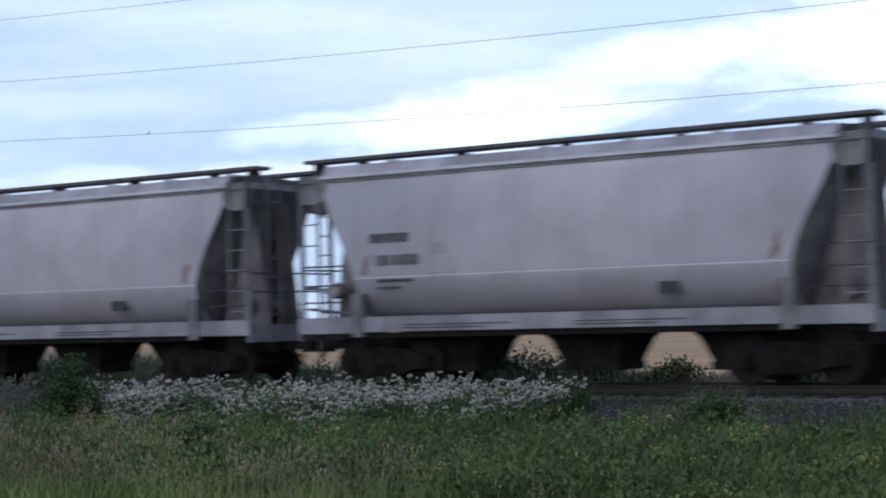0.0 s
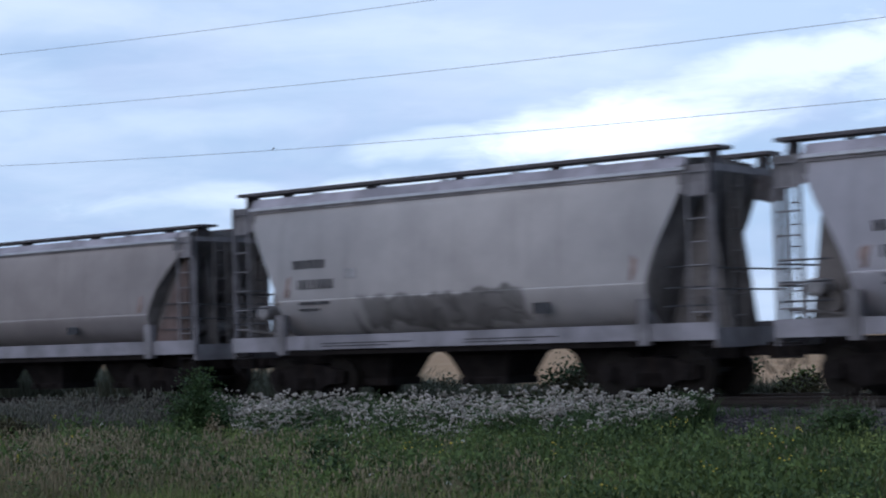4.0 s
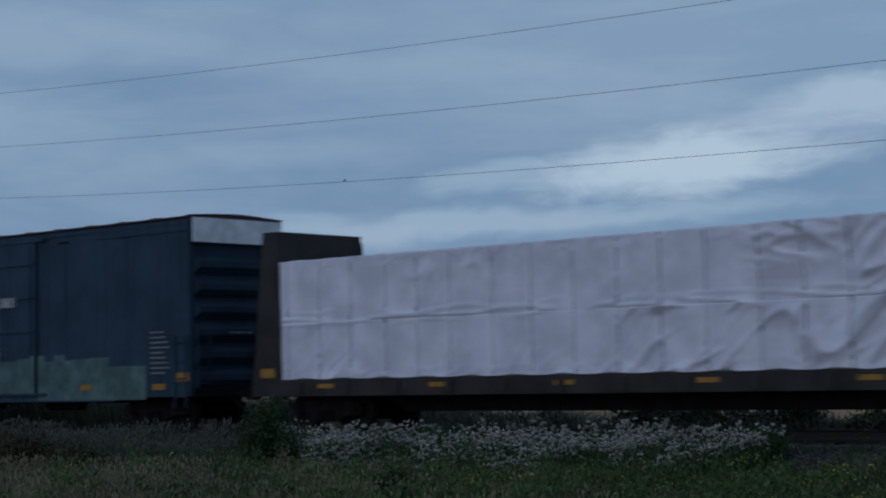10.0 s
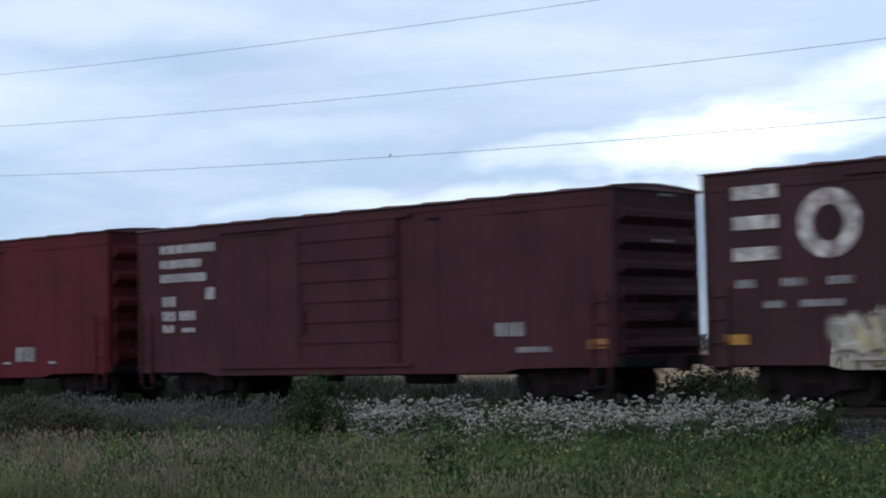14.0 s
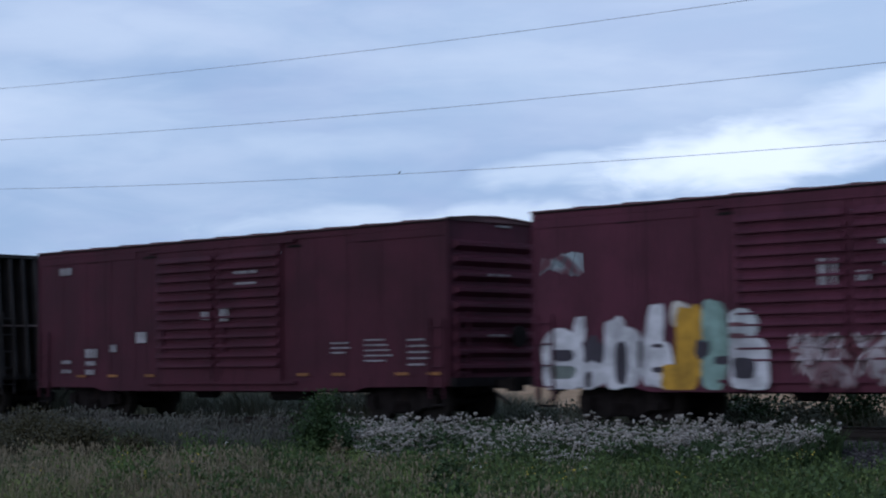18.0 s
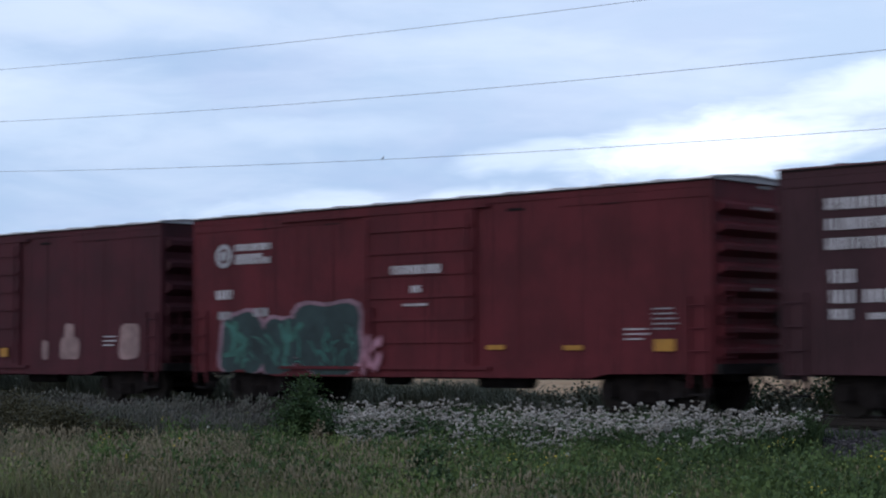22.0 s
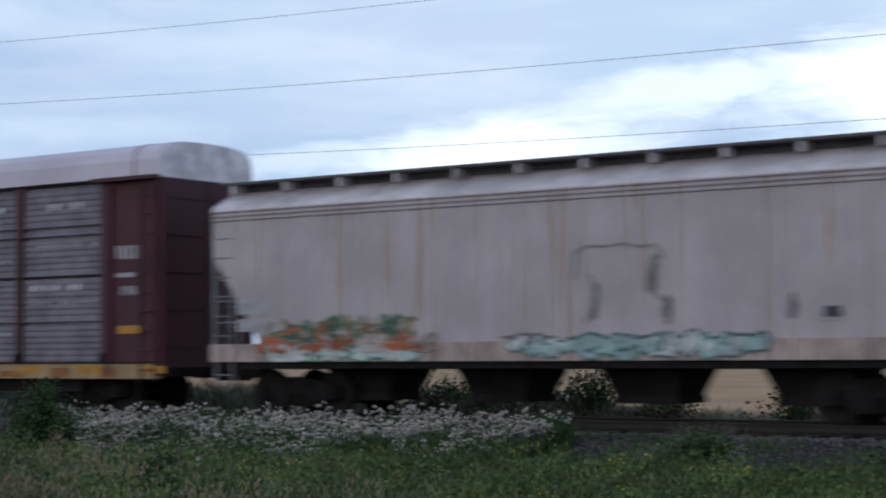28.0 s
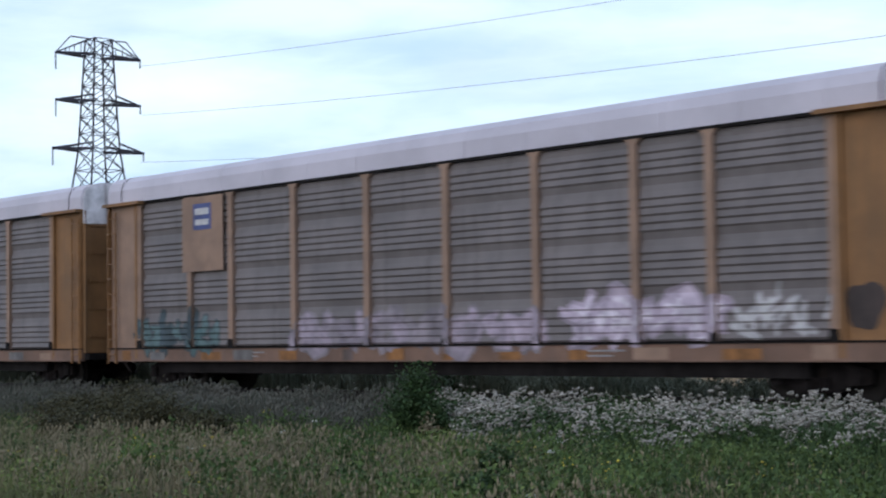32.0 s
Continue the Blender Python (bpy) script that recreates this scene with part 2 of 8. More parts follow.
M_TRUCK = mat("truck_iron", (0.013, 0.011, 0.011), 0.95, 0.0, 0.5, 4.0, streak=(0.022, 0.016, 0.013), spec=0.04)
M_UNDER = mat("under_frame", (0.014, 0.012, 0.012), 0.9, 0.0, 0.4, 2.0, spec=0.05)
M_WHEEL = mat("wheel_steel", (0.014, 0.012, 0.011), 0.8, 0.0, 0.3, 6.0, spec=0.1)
M_WHITE = mat("white_paint", (0.39, 0.37, 0.38), 0.6, 0.0, 0.2, 5.0)
M_BLACK = mat("black_paint", (0.03, 0.03, 0.035), 0.6, 0.0, 0.3, 5.0)
M_GREY = mat("grey_paint", (0.26, 0.25, 0.26), 0.6, 0.0, 0.25, 4.0)
M_YELLOW = mat("yellow_paint", (0.29, 0.14, 0.02), 0.5, 0.0, 0.2, 5.0)
M_AMBER = mat("amber_reflector", (0.60, 0.34, 0.02), 0.4, 0.0, 0.15, 5.0)
M_CAP = mat("white_end_paint", (0.72, 0.70, 0.72), 0.5, 0.0, 0.15, 3.0, streak=(0.3, 0.25, 0.25), streak_amount=0.4)
# grime, and on the hopper ends also shade put into the colour
M_GRIME_SHADE = mat("grimy_end_paint", (0.11, 0.10, 0.10), 0.75, 0.0, 0.4, 1.5, 30.0, 0.15, (0.05, 0.042, 0.038), 0.7)
M_END = mat("rusty_end_paint", (0.098, 0.07, 0.066), 0.7, 0.0, 0.35, 1.6, 30.0, 0.15, (0.05, 0.034, 0.028), 0.7)
M_FADED = mat("faded_stencil_paint", (0.25, 0.235, 0.235), 0.7, 0.0, 0.6, 5.0, 30.0, 0.1, (0.04, 0.03, 0.03), 0.8)
M_GALV = mat("galvanised_sheet", (0.35, 0.345, 0.365), 0.55, 0.3, 0.18, 1.2, streak=(0.25, 0.22, 0.2), streak_amount=0.4)
M_DARK_TAN = mat("dark_tan_frame", (0.055, 0.04, 0.028), 0.75, 0.0, 0.4, 2.0)
M_RUSTMARK = mat("rust_mark", (0.20, 0.145, 0.135), 0.8, 0.0, 0.4, 4.0)
# hopper grey taken darker for the shaded end frames, with some dirt
M_HEND = mat("hopper_end_shade_grey", (0.155, 0.145, 0.155), 0.7, 0.0, 0.35, 1.8, 30.0, 0.12, (0.06, 0.05, 0.048), 0.6)
M_HSILL = mat("hopper_sill_mottled", (0.185, 0.175, 0.195), 0.6, 0.0, 0.3, 1.1, 30.0, 0.12, (0.09, 0.08, 0.08), 0.6)
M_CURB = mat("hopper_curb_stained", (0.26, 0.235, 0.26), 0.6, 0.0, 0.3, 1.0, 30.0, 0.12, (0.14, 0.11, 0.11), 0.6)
# running board steel; also the painted shade on ribbed hopper slopes
M_WALK_SHADE = mat("board_steel_and_shade", (0.075, 0.066, 0.07), 0.75, 0.2, 0.3, 4.0)
M_ROOF_DARK = mat("dirty_roof", (0.115, 0.058, 0.062), 0.7, 0.0, 0.3, 1.2, streak=(0.14, 0.11, 0.11))

# ---- mesh helpers ----
class Shape:
    """Collects faces, then becomes one mesh."""

    def __init__(self):
        self.v, self.f = [], []

    def face(self, *points):
        k = len(self.v)
        self.v.extend(points)
        self.f.append(tuple(range(k, k + len(points))))

    def box(self, x0, x1, y0, y1, z0, z1):
        k = len(self.v)
        self.v.extend([(x0, y0, z0), (x1, y0, z0), (x1, y1, z0), (x0, y1, z0), (x0, y0, z1), (x1, y0, z1), (x1, y1, z1), (x0, y1, z1)])
        for q in ((0, 3, 2, 1), (4, 5, 6, 7), (0, 1, 5, 4), (1, 2, 6, 5), (2, 3, 7, 6), (3, 0, 4, 7)):
            self.f.append(tuple(k + i for i in q))
        return self

    def prism(self, ring, x0, x1):
        """A closed outline of (y, z), drawn out from x0 to x1; x0 and x1 may be functions of z."""
        k, n = len(self.v), len(ring)
        for end in (x0, x1):
            self.v.extend([(end(z) if callable(end) else end, y, z) for y, z in ring])
        for i in range(n):
            j = (i + 1) % n
            self.f.append((k + i, k + j, k + n + j, k + n + i))
        self.f.append(tuple(k + i for i in reversed(range(n))))
        self.f.append(tuple(k + n + i for i in range(n)))
        return self

    def plate(self, ring, y0, y1):
        """A closed outline of (x, z), with thickness from y0 to y1."""
        k, n = len(self.v), len(ring)
        for y in (y0, y1):
            self.v.extend([(x, y, z) for x, z in ring])
        for i in range(n):
            j = (i + 1) % n
            self.f.append((k + i, k + j, k + n + j, k + n + i))
        self.f.append(tuple(k + i for i in reversed(range(n))))
        self.f.append(tuple(k + n + i for i in range(n)))
        return self

    def rod(self, a, b, r, n=6, r2=None):
        a, b = Vector(a), Vector(b)
        d = (b - a).normalized()
        u = d.orthogonal().normalized()
        w = d.cross(u)
        k = len(self.v)
        for p, q in ((a, r), (b, r if r2 is None else r2)):
            for i in range(n):
                t = 2 * math.pi * i / n
                self.v.append(tuple(p + (u * math.cos(t) + w * math.sin(t)) * q))
        for i in range(n):
            j = (i + 1) % n
            self.f.append((k + i, k + j, k + n + j, k + n + i))
        self.f.append(tuple(k + i for i in reversed(range(n))))
        self.f.append(tuple(k + n + i for i in range(n)))
        return self

    def mesh(self, name):
        me = bpy.data.meshes.new(name)
        me.from_pydata(self.v, [], self.f)
        bm = bmesh.new()
        bm.from_mesh(me)
        bmesh.ops.recalc_face_normals(bm, faces=bm.faces)
        bm.to_mesh(me)
        bm.free()
        return me


def part(name, shape, material, parent=None, label="", at=(0, 0, 0), turn=0.0, smooth=False):
    """Links a Shape, or a ready mesh, as one object under a thing or a part."""
    me = shape if isinstance(shape, bpy.types.Mesh) else shape.mesh(name)
    if material is not None and not me.materials:
        me.materials.append(material)
    if smooth:
        me.polygons.foreach_set("use_smooth", [True] * len(me.polygons))
    ob = new(name, me)
    ob.parent = parent
    ob.matrix_basis = pose(*at, 0, 0, turn)
    if label:
        ob["label"] = label
    return ob


def raw_mesh(name, verts, faces, material):
    me = bpy.data.meshes.new(name)
    me.from_pydata(verts, [], faces)
    me.materials.append(material)
    return me


TRACK_Y = 30.63
GROUND_Z = -0.62


def ground_z(x, y):
    """Height of the ground: flat verge, gravel shoulder up to the track, weedy verge and field behind."""
    d = abs(y - TRACK_Y)
    z = GROUND_Z
    if d < 4.3:
        k = min(1.0, (4.3 - d) / 2.3)
        z += (0.40) * k * k * (3 - 2 * k)
    if y > TRACK_Y + 6:
        z -= min(0.5, (y - TRACK_Y - 6) * 0.05)
    near = max(0.0, 1 - abs(y - 20) / 40)
    return z + near * 0.05 * noise.noise((x * 0.35, y * 0.35, 0)) * min(1.0, d / 4)


def lumps(lo, hi, step, far):
    """Grid lines: close together between lo and hi, wider and wider outside."""
    out = list(np.arange(lo, hi + 0.01, step))
    g, a, b = step, lo, hi
    while b < far or a > -far:
        g *= 1.7
        a, b = a - g, b + g
        out = [a] + out + [b]
    return out


def build_ground():
    xs, ys = lumps(-75, 12, 0.5, 2600), lumps(6, 42, 0.4, 2600)
    verts = [(x, y, ground_z(x, y)) for y in ys for x in xs]
    n = len(xs)
    faces = [(j * n + i, j * n + i + 1, (j + 1) * n + i + 1, (j + 1) * n + i) for j in range(len(ys) - 1) for i in range(n - 1)]
    m, ns, ls, bsdf = nodes_of("verge_and_field")
    tc = ns.new("ShaderNodeTexCoord")
    ob = tc.outputs["Object"]
    axes = ns.new("ShaderNodeSeparateXYZ")
    ls.new(ob, axes.inputs[0])
    big, small = noise_tex(ns, ls, ob, 0.5, 5.0, 0.6), noise_tex(ns, ls, ob, 22.0, 4.0, 0.7)
    soil = mix_rgb(ns, ls, ramp01(ns, ls, big, 0.3, 0.7), (0.035, 0.045, 0.018), (0.075, 0.085, 0.03))
    soil = mix_rgb(ns, ls, ramp01(ns, ls, small, 0.35, 0.75), soil, (0.03, 0.028, 0.018))
    stone = ns.new("ShaderNodeTexVoronoi")
    stone.inputs["Scale"].default_value = 16.0
    ls.new(ob, stone.inputs["Vector"])
    gravel = mix_rgb(ns, ls, ramp01(ns, ls, stone.outputs["Distance"], 0.05, 0.55), (0.075, 0.066, 0.069), (0.02, 0.018, 0.02))
    gravel = mix_rgb(ns, ls, mth(ns, ls, "MULTIPLY", ramp01(ns, ls, big, 0.4, 0.7), 0.5), gravel, (0.06, 0.05, 0.05))
    off = mth(ns, ls, "ABSOLUTE", mth(ns, ls, "SUBTRACT", axes.outputs["Y"], TRACK_Y))
    off = mth(ns, ls, "ADD", off, mth(ns, ls, "MULTIPLY", mth(ns, ls, "SUBTRACT", big, 0.5), 1.6))
    col = mix_rgb(ns, ls, ramp01(ns, ls, off, 4.6, 3.9), soil, gravel)
    wheat = mix_rgb(ns, ls, ramp01(ns, ls, noise_tex(ns, ls, ob, 0.12, 5.0, 0.6), 0.3, 0.7), (0.29, 0.18, 0.10), (0.36, 0.235, 0.14))
    col = mix_rgb(ns, ls, ramp01(ns, ls, mth(ns, ls, "ADD", axes.outputs["Y"], mth(ns, ls, "MULTIPLY", big, 4.0)), 43.0, 47.0), col, wheat)
    ls.new(col, bsdf.inputs["Base Color"])
    bsdf.inputs["Roughness"].default_value = 0.95
    bsdf.inputs["Specular IOR Level"].default_value = 0.1
    b = ns.new("ShaderNodeBump")
    b.inputs["Strength"].default_value, b.inputs["Distance"].default_value = 0.7, 0.04
    ls.new(stone.outputs["Distance"], b.inputs["Height"])
    ls.new(b.outputs[0], bsdf.inputs["Normal"])
    ob = new("ground", raw_mesh("ground", verts, faces, m))
    return tagged(ob, "grassy verge with grey gravel shoulder and a tan field beyond", "ground", kind="structure")


build_ground()


# ---- track ----
def build_track():
    M_RAIL = mat("rail_steel", (0.024, 0.019, 0.017), 0.6, 0.5, 0.3, 3.0)
    M_TIE = mat("old_tie_wood", (0.06, 0.05, 0.045), 0.9, 0.0, 0.4, 3.0)
    ring = [(-0.07, -0.18), (0.07, -0.18), (0.07, -0.165), (0.012, -0.14), (0.012, -0.045), (0.036, -0.035), (0.036, -0.004), (0.028, 0.0),
            (-0.028, 0.0), (-0.036, -0.004), (-0.036, -0.035), (-0.012, -0.045), (-0.012, -0.14), (-0.07, -0.165)]
    for side in (-1, 1):
        rail = part("rail", Shape().prism([(y + TRACK_Y + side * 0.755, z) for y, z in ring], -700, 260), M_RAIL)
        tagged(rail, "worn steel running rail on wooden ties", "rail", kind="structure")
    bed = Shape().box(-700, 260, TRACK_Y - 1.7, TRACK_Y + 1.7, -0.5, -0.225)
    M_BED = mat("ballast_top", (0.075, 0.068, 0.068), 0.95, 0.0, 0.5, 6.0, 30.0, 0.6)
    ballast = tagged(part("ballast", bed, M_BED), "grey crushed stone ballast between the rails", "ballast", kind="structure")
    tie = Shape().box(-0.115, 0.115, -1.3, 1.3, -0.30, -0.185).mesh("tie")
    for i in range(150):
        part("tie", tie, M_TIE, ballast, at=(-78 + i * 0.56, TRACK_Y, 0), turn=random.uniform(-1.2, 1.2))


build_track()


# ---- rolling stock: shared pieces ----
def truck_meshes():
    frame_s = Shape()
    for s in (-1, 1):
        ring = [(-1.15, 0.62), (-1.12, 0.36), (-0.72, 0.34), (-0.42, 0.20), (0.42, 0.20), (0.72, 0.34), (1.12, 0.36), (1.15, 0.62),
                (0.68, 0.72), (0.36, 0.78), (-0.36, 0.78), (-0.68, 0.72)]
        frame_s.plate(ring, s * 1.0 - 0.07, s * 1.0 + 0.07)
        for x in (-0.88, 0.88):
            frame_s.box(x - 0.14, x + 0.14, s * 1.08 - 0.06, s * 1.08 + 0.06, 0.34, 0.62)
    frame_s.box(-0.22, 0.22, -1.05, 1.05, 0.48, 0.80)
    spring = Shape()
    for x in (-0.2, 0.0, 0.2):
        spring.rod((x, 0, 0.24), (x, 0, 0.48), 0.075, 8)
    wheel = Shape()
    n = 22
    for y0, y1, r in ((-0.07, 0.05, 0.455), (0.05, 0.085, 0.49)):
        wheel.rod((0, y0, 0), (0, y1, 0), r, n)
    wheel.rod((0, -0.2, 0), (0, -0.07, 0), 0.11, 10)
    axle = Shape().rod((0, -0.9, 0.46), (0, 0.9, 0.46), 0.08, 8)
    return frame_s.mesh("truck"), spring.mesh("spring"), wheel.mesh("wheel"), axle.mesh("axle")


TRUCK, SPRING, WHEEL, AXLE = truck_meshes()


def add_truck(root, x):
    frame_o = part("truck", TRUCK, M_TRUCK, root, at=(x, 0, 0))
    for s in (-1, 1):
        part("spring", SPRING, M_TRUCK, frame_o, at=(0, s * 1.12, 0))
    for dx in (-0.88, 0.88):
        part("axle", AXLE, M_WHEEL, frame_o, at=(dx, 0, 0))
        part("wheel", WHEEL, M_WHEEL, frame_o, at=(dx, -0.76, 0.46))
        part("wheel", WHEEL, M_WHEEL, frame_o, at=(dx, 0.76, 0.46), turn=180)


def add_couplers(root, half, reach=0.75):
    for s in (-1, 1):
        c = Shape().box(min(s * (half - 0.4), s * (half + reach - 0.2)), max(s * (half - 0.4), s * (half + reach - 0.2)), -0.09, 0.09, 0.76, 0.96)
        c.box(min(s * (half + reach - 0.25), s * (half + reach)), max(s * (half + reach - 0.25), s * (half + reach)), -0.16, 0.16, 0.70, 1.02)
        c.rod((s * (half + 0.1), -0.35, 0.85), (s * (half + reach - 0.05), -0.3, 0.42), 0.03, 6)
        part("coupler", c, M_TRUCK, root)


def ladder(root, x, y, z0, z1, width, material, along="x", name="ladder"):
    s = Shape()
    n = max(2, int((z1 - z0) / 0.4))
    for k in (-1, 1):
        if along == "x":
            s.box(x + k * width / 2 - 0.02, x + k * width / 2 + 0.02, y - 0.02, y + 0.02, z0, z1)
        else:
            s.box(x - 0.02, x + 0.02, y + k * width / 2 - 0.02, y + k * width / 2 + 0.02, z0, z1)
    for i in range(n):
        z = z0 + (i + 0.6) * (z1 - z0) / n
        if along == "x":
            s.rod((x - width / 2, y - 0.03, z), (x + width / 2, y - 0.03, z), 0.016, 5)
        else:
            s.rod((x + 0.02, y - width / 2, z), (x + 0.02, y + width / 2, z), 0.016, 5)
    return part(name, s, material, root)


def car_root(name, label, category="freight car"):
    root = new(name)
    root.empty_display_size = 0.5
    return tagged(root, label, category, "cars of the freight train")


def lettering(root, rows, material, y=-1.56, name="lettering"):
    """Lettering too small or blurred to read, and railway names, as short plain bars. Rows: x, z of the lower left corner, width, height."""
    s = Shape()
    rng = random.Random(len(rows) * 7 + int(abs(rows[0][0]) * 50))
    for x, z, w, h in rows:
        a = x
        while a < x + w - 0.01:
            b = min(x + w, a + h * rng.uniform(0.2, 0.42))
            s.box(a, b, y - 0.004, y + 0.004, z + rng.uniform(0, 0.06) * h, z + h)
            a = b + h * rng.uniform(0.14, 0.3)
    return tagged(part(name, s, material, root), kind="stuff")


def patch(root, x, z, w, h, material, y=-1.56, name="marking", label=""):
    return part(name, Shape().box(x, x + w, y - 0.006, y + 0.006, z, z + h), material, root, label)


def stencil_block(root, x, z, w, h, lines, material, y=-1.56):
    """A block of small technical lettering: thin plain bars."""
    step = h / lines
    lettering(root, [(x, z + i * step, w * (0.75 + 0.25 * ((i * 7) % 4) / 3), step * 0.34) for i in range(lines)], material, y, "data_stencil")


SPRAYS = {}


def spray_mat(color):
    """Spray paint, thin and uneven, one material for each colour."""
    key = tuple(round(c, 3) for c in color)
    if key not in SPRAYS:
        SPRAYS[key] = mat("spray_paint", color, 0.7, 0.0, 0.35, 2.2, 30.0, 0.05, tuple(c * 0.55 for c in color), 0.6)
    return SPRAYS[key]


def blob(rng, cx, w, z0, z1, squareness=4.5, wobble=1.0):
    """Uneven rounded outline that stands on z0: points of (x, z)."""
    n = 30
    p1, p2, p3 = rng.uniform(0, 6.3), rng.uniform(0, 6.3), rng.uniform(0, 6.3)
    pts = []
    for i in range(n):
        t = 2 * math.pi * i / n
        c, s = math.cos(t), math.sin(t)
        k = (abs(c) ** squareness + abs(s) ** squareness) ** (-1 / squareness)
        k *= 1 + wobble * (0.12 * math.sin(2 * t + p1) + 0.12 * math.sin(3 * t + p2) + 0.10 * math.sin(5 * t + p3))
        z = (z0 + z1) / 2 + k * s * (z1 - z0) / 2
        pts.append((cx + k * c * w / 2 + 0.12 * wobble * (z - z0), max(z0, z)))
    return pts


def clipped(poly, axis, limit, keep_less):
    """A polygon of (x, z) cut off at a line."""
    out = []
    for p, q in zip(poly, poly[1:] + poly[:1]):
        inside, then = (p[axis] <= limit) == keep_less, (q[axis] <= limit) == keep_less
        if inside:
            out.append(p)
        if inside != then:
            k = (limit - p[axis]) / (q[axis] - p[axis])
            out.append((p[0] + (q[0] - p[0]) * k, p[1] + (q[1] - p[1]) * k))
    return out


def sprayed(shape, poly, faces, lift):
    """Lays a polygon of paint on the faces of a car side: (x0, x1, z0, z1, y at z0, y at z1)."""
    for xa, xb, za, zb, ya, yb in faces:
        if max(p[0] for p in poly) < xa or min(p[0] for p in poly) > xb or max(p[1] for p in poly) < za or min(p[1] for p in poly) > zb:
            continue
        cut = poly
        for axis, limit, less in ((0, xa, False), (0, xb, True), (1, za, False), (1, zb, True)):
            cut = clipped(cut, axis, limit, less) if cut else cut
        if len(cut) > 2:
            shape.face(*[(x, ya + (yb - ya) * (z - za) / (zb - za) - lift, z) for x, z in cut])


def bar_outline(p, q, w, grow, bend):
    """A fat stroke from p to q with blunt ends."""
    dx, dz = q[0] - p[0], q[1] - p[1]
    n = math.hypot(dx, dz) or 1.0
    ux, uz = dx / n, dz / n
    w, e = w + grow, 0.35 * w + grow
    a, b = (p[0] - ux * e, p[1] - uz * e), (q[0] + ux * e, q[1] + uz * e)
    m = ((a[0] + b[0]) / 2 - uz * bend, (a[1] + b[1]) / 2 + ux * bend)
    return [(a[0] - uz * w * 0.8, a[1] + ux * w * 0.8), (a[0] - ux * w * 0.3, a[1] - uz * w * 0.3), (a[0] + uz * w * 0.8, a[1] - ux * w * 0.8), (m[0] + uz * w, m[1] - ux * w),
            (b[0] + uz * w * 0.8, b[1] - ux * w * 0.8), (b[0] + ux * w * 0.3, b[1] + uz * w * 0.3), (b[0] - uz * w * 0.8, b[1] + ux * w * 0.8), (m[0] - uz * w, m[1] + ux * w)]


def burner(root, x0, x1, z0, z1, fills, rim, count, seed, faces, weight=0.15, ragged=0.25, accents=(), grow=0.05, lean=0.12, base=0.0):
    """A sprayed piece of interlocking abstract strokes with rims and highlights, no letters."""
    rng = random.Random(seed)
    count = max(count, round(count * 1.5))
    cell = (x1 - x0) / count
    for i in range(count):
        gx, gw = x0 + i * cell - 0.08 * cell, cell * rng.uniform(1.1, 1.5)
        top, low = z1 - (z1 - z0) * rng.uniform(0, ragged), z0 + (z1 - z0) * rng.uniform(0, 0.1)
        w = 0.74 * weight * gw * rng.uniform(0.8, 1.25)
        fill = fills[i % len(fills)] if rng.random() < 0.6 else rng.choice(fills)
        strokes = []
        for k in range(rng.choice((4, 5, 6))):
            v = rng.uniform(0.0, 0.75)
            long = rng.uniform(0.2, 0.55) if k else rng.uniform(0.5, 0.95)
            u, turn = rng.uniform(0.05, 0.95), rng.choice((0.0, 0.15, -0.2, 0.45, -0.5, 0.9, -0.85))
            ends = ((u, v), (u + turn, min(1.0, v + long * (1 - 0.6 * abs(turn)))))
            p, q = ((gx + gw * (min(1.0, max(0.0, a)) + lean * b), low + (top - low) * b) for a, b in ends)
            strokes.append((p, q, w * rng.uniform(0.6, 1.3), rng.uniform(-1.6, 1.6) * w))
        lift = base + 0.004 + 0.002 * (i % 2)
        for name, extra, colour, up in (("spray_rim", grow, rim, 0.0), ("spray_fill", 0.0, fill, 0.005)):
            shape = Shape()
            for k, (p, q, sw, bend) in enumerate(strokes):
                sprayed(shape, bar_outline(p, q, sw, extra, bend), faces, lift + up + 0.0005 * k)
            if shape.f:
                tagged(part(name, shape, spray_mat(colour), root), kind="stuff")
        if accents:
            shape = Shape()
            for k, (p, q, sw, bend) in enumerate(strokes):
                if rng.random() < 0.7:
                    sprayed(shape, bar_outline(p, q, sw * 0.28, 0.0, bend), faces, lift + 0.009 + 0.0005 * k)
            if shape.f:
                tagged(part("spray_highlight", shape, spray_mat(rng.choice(accents)), root), kind="stuff")


def box_faces(half, door, drop=0.74, top=4.4, door_y=-1.66):
    """The near side of a boxcar, as faces to spray on."""
    return [(-half, door[0] - 0.1, drop, 1.02, -1.545, -1.545), (-half, door[0] - 0.1, 1.02, top, -1.535, -1.535), (door[0] - 0.1, door[1] + 0.1, drop, top, door_y, door_y),
            (door[1] + 0.1, half, drop, 1.02, -1.545, -1.545), (door[1] + 0.1, half, 1.02, top, -1.535, -1.535)]


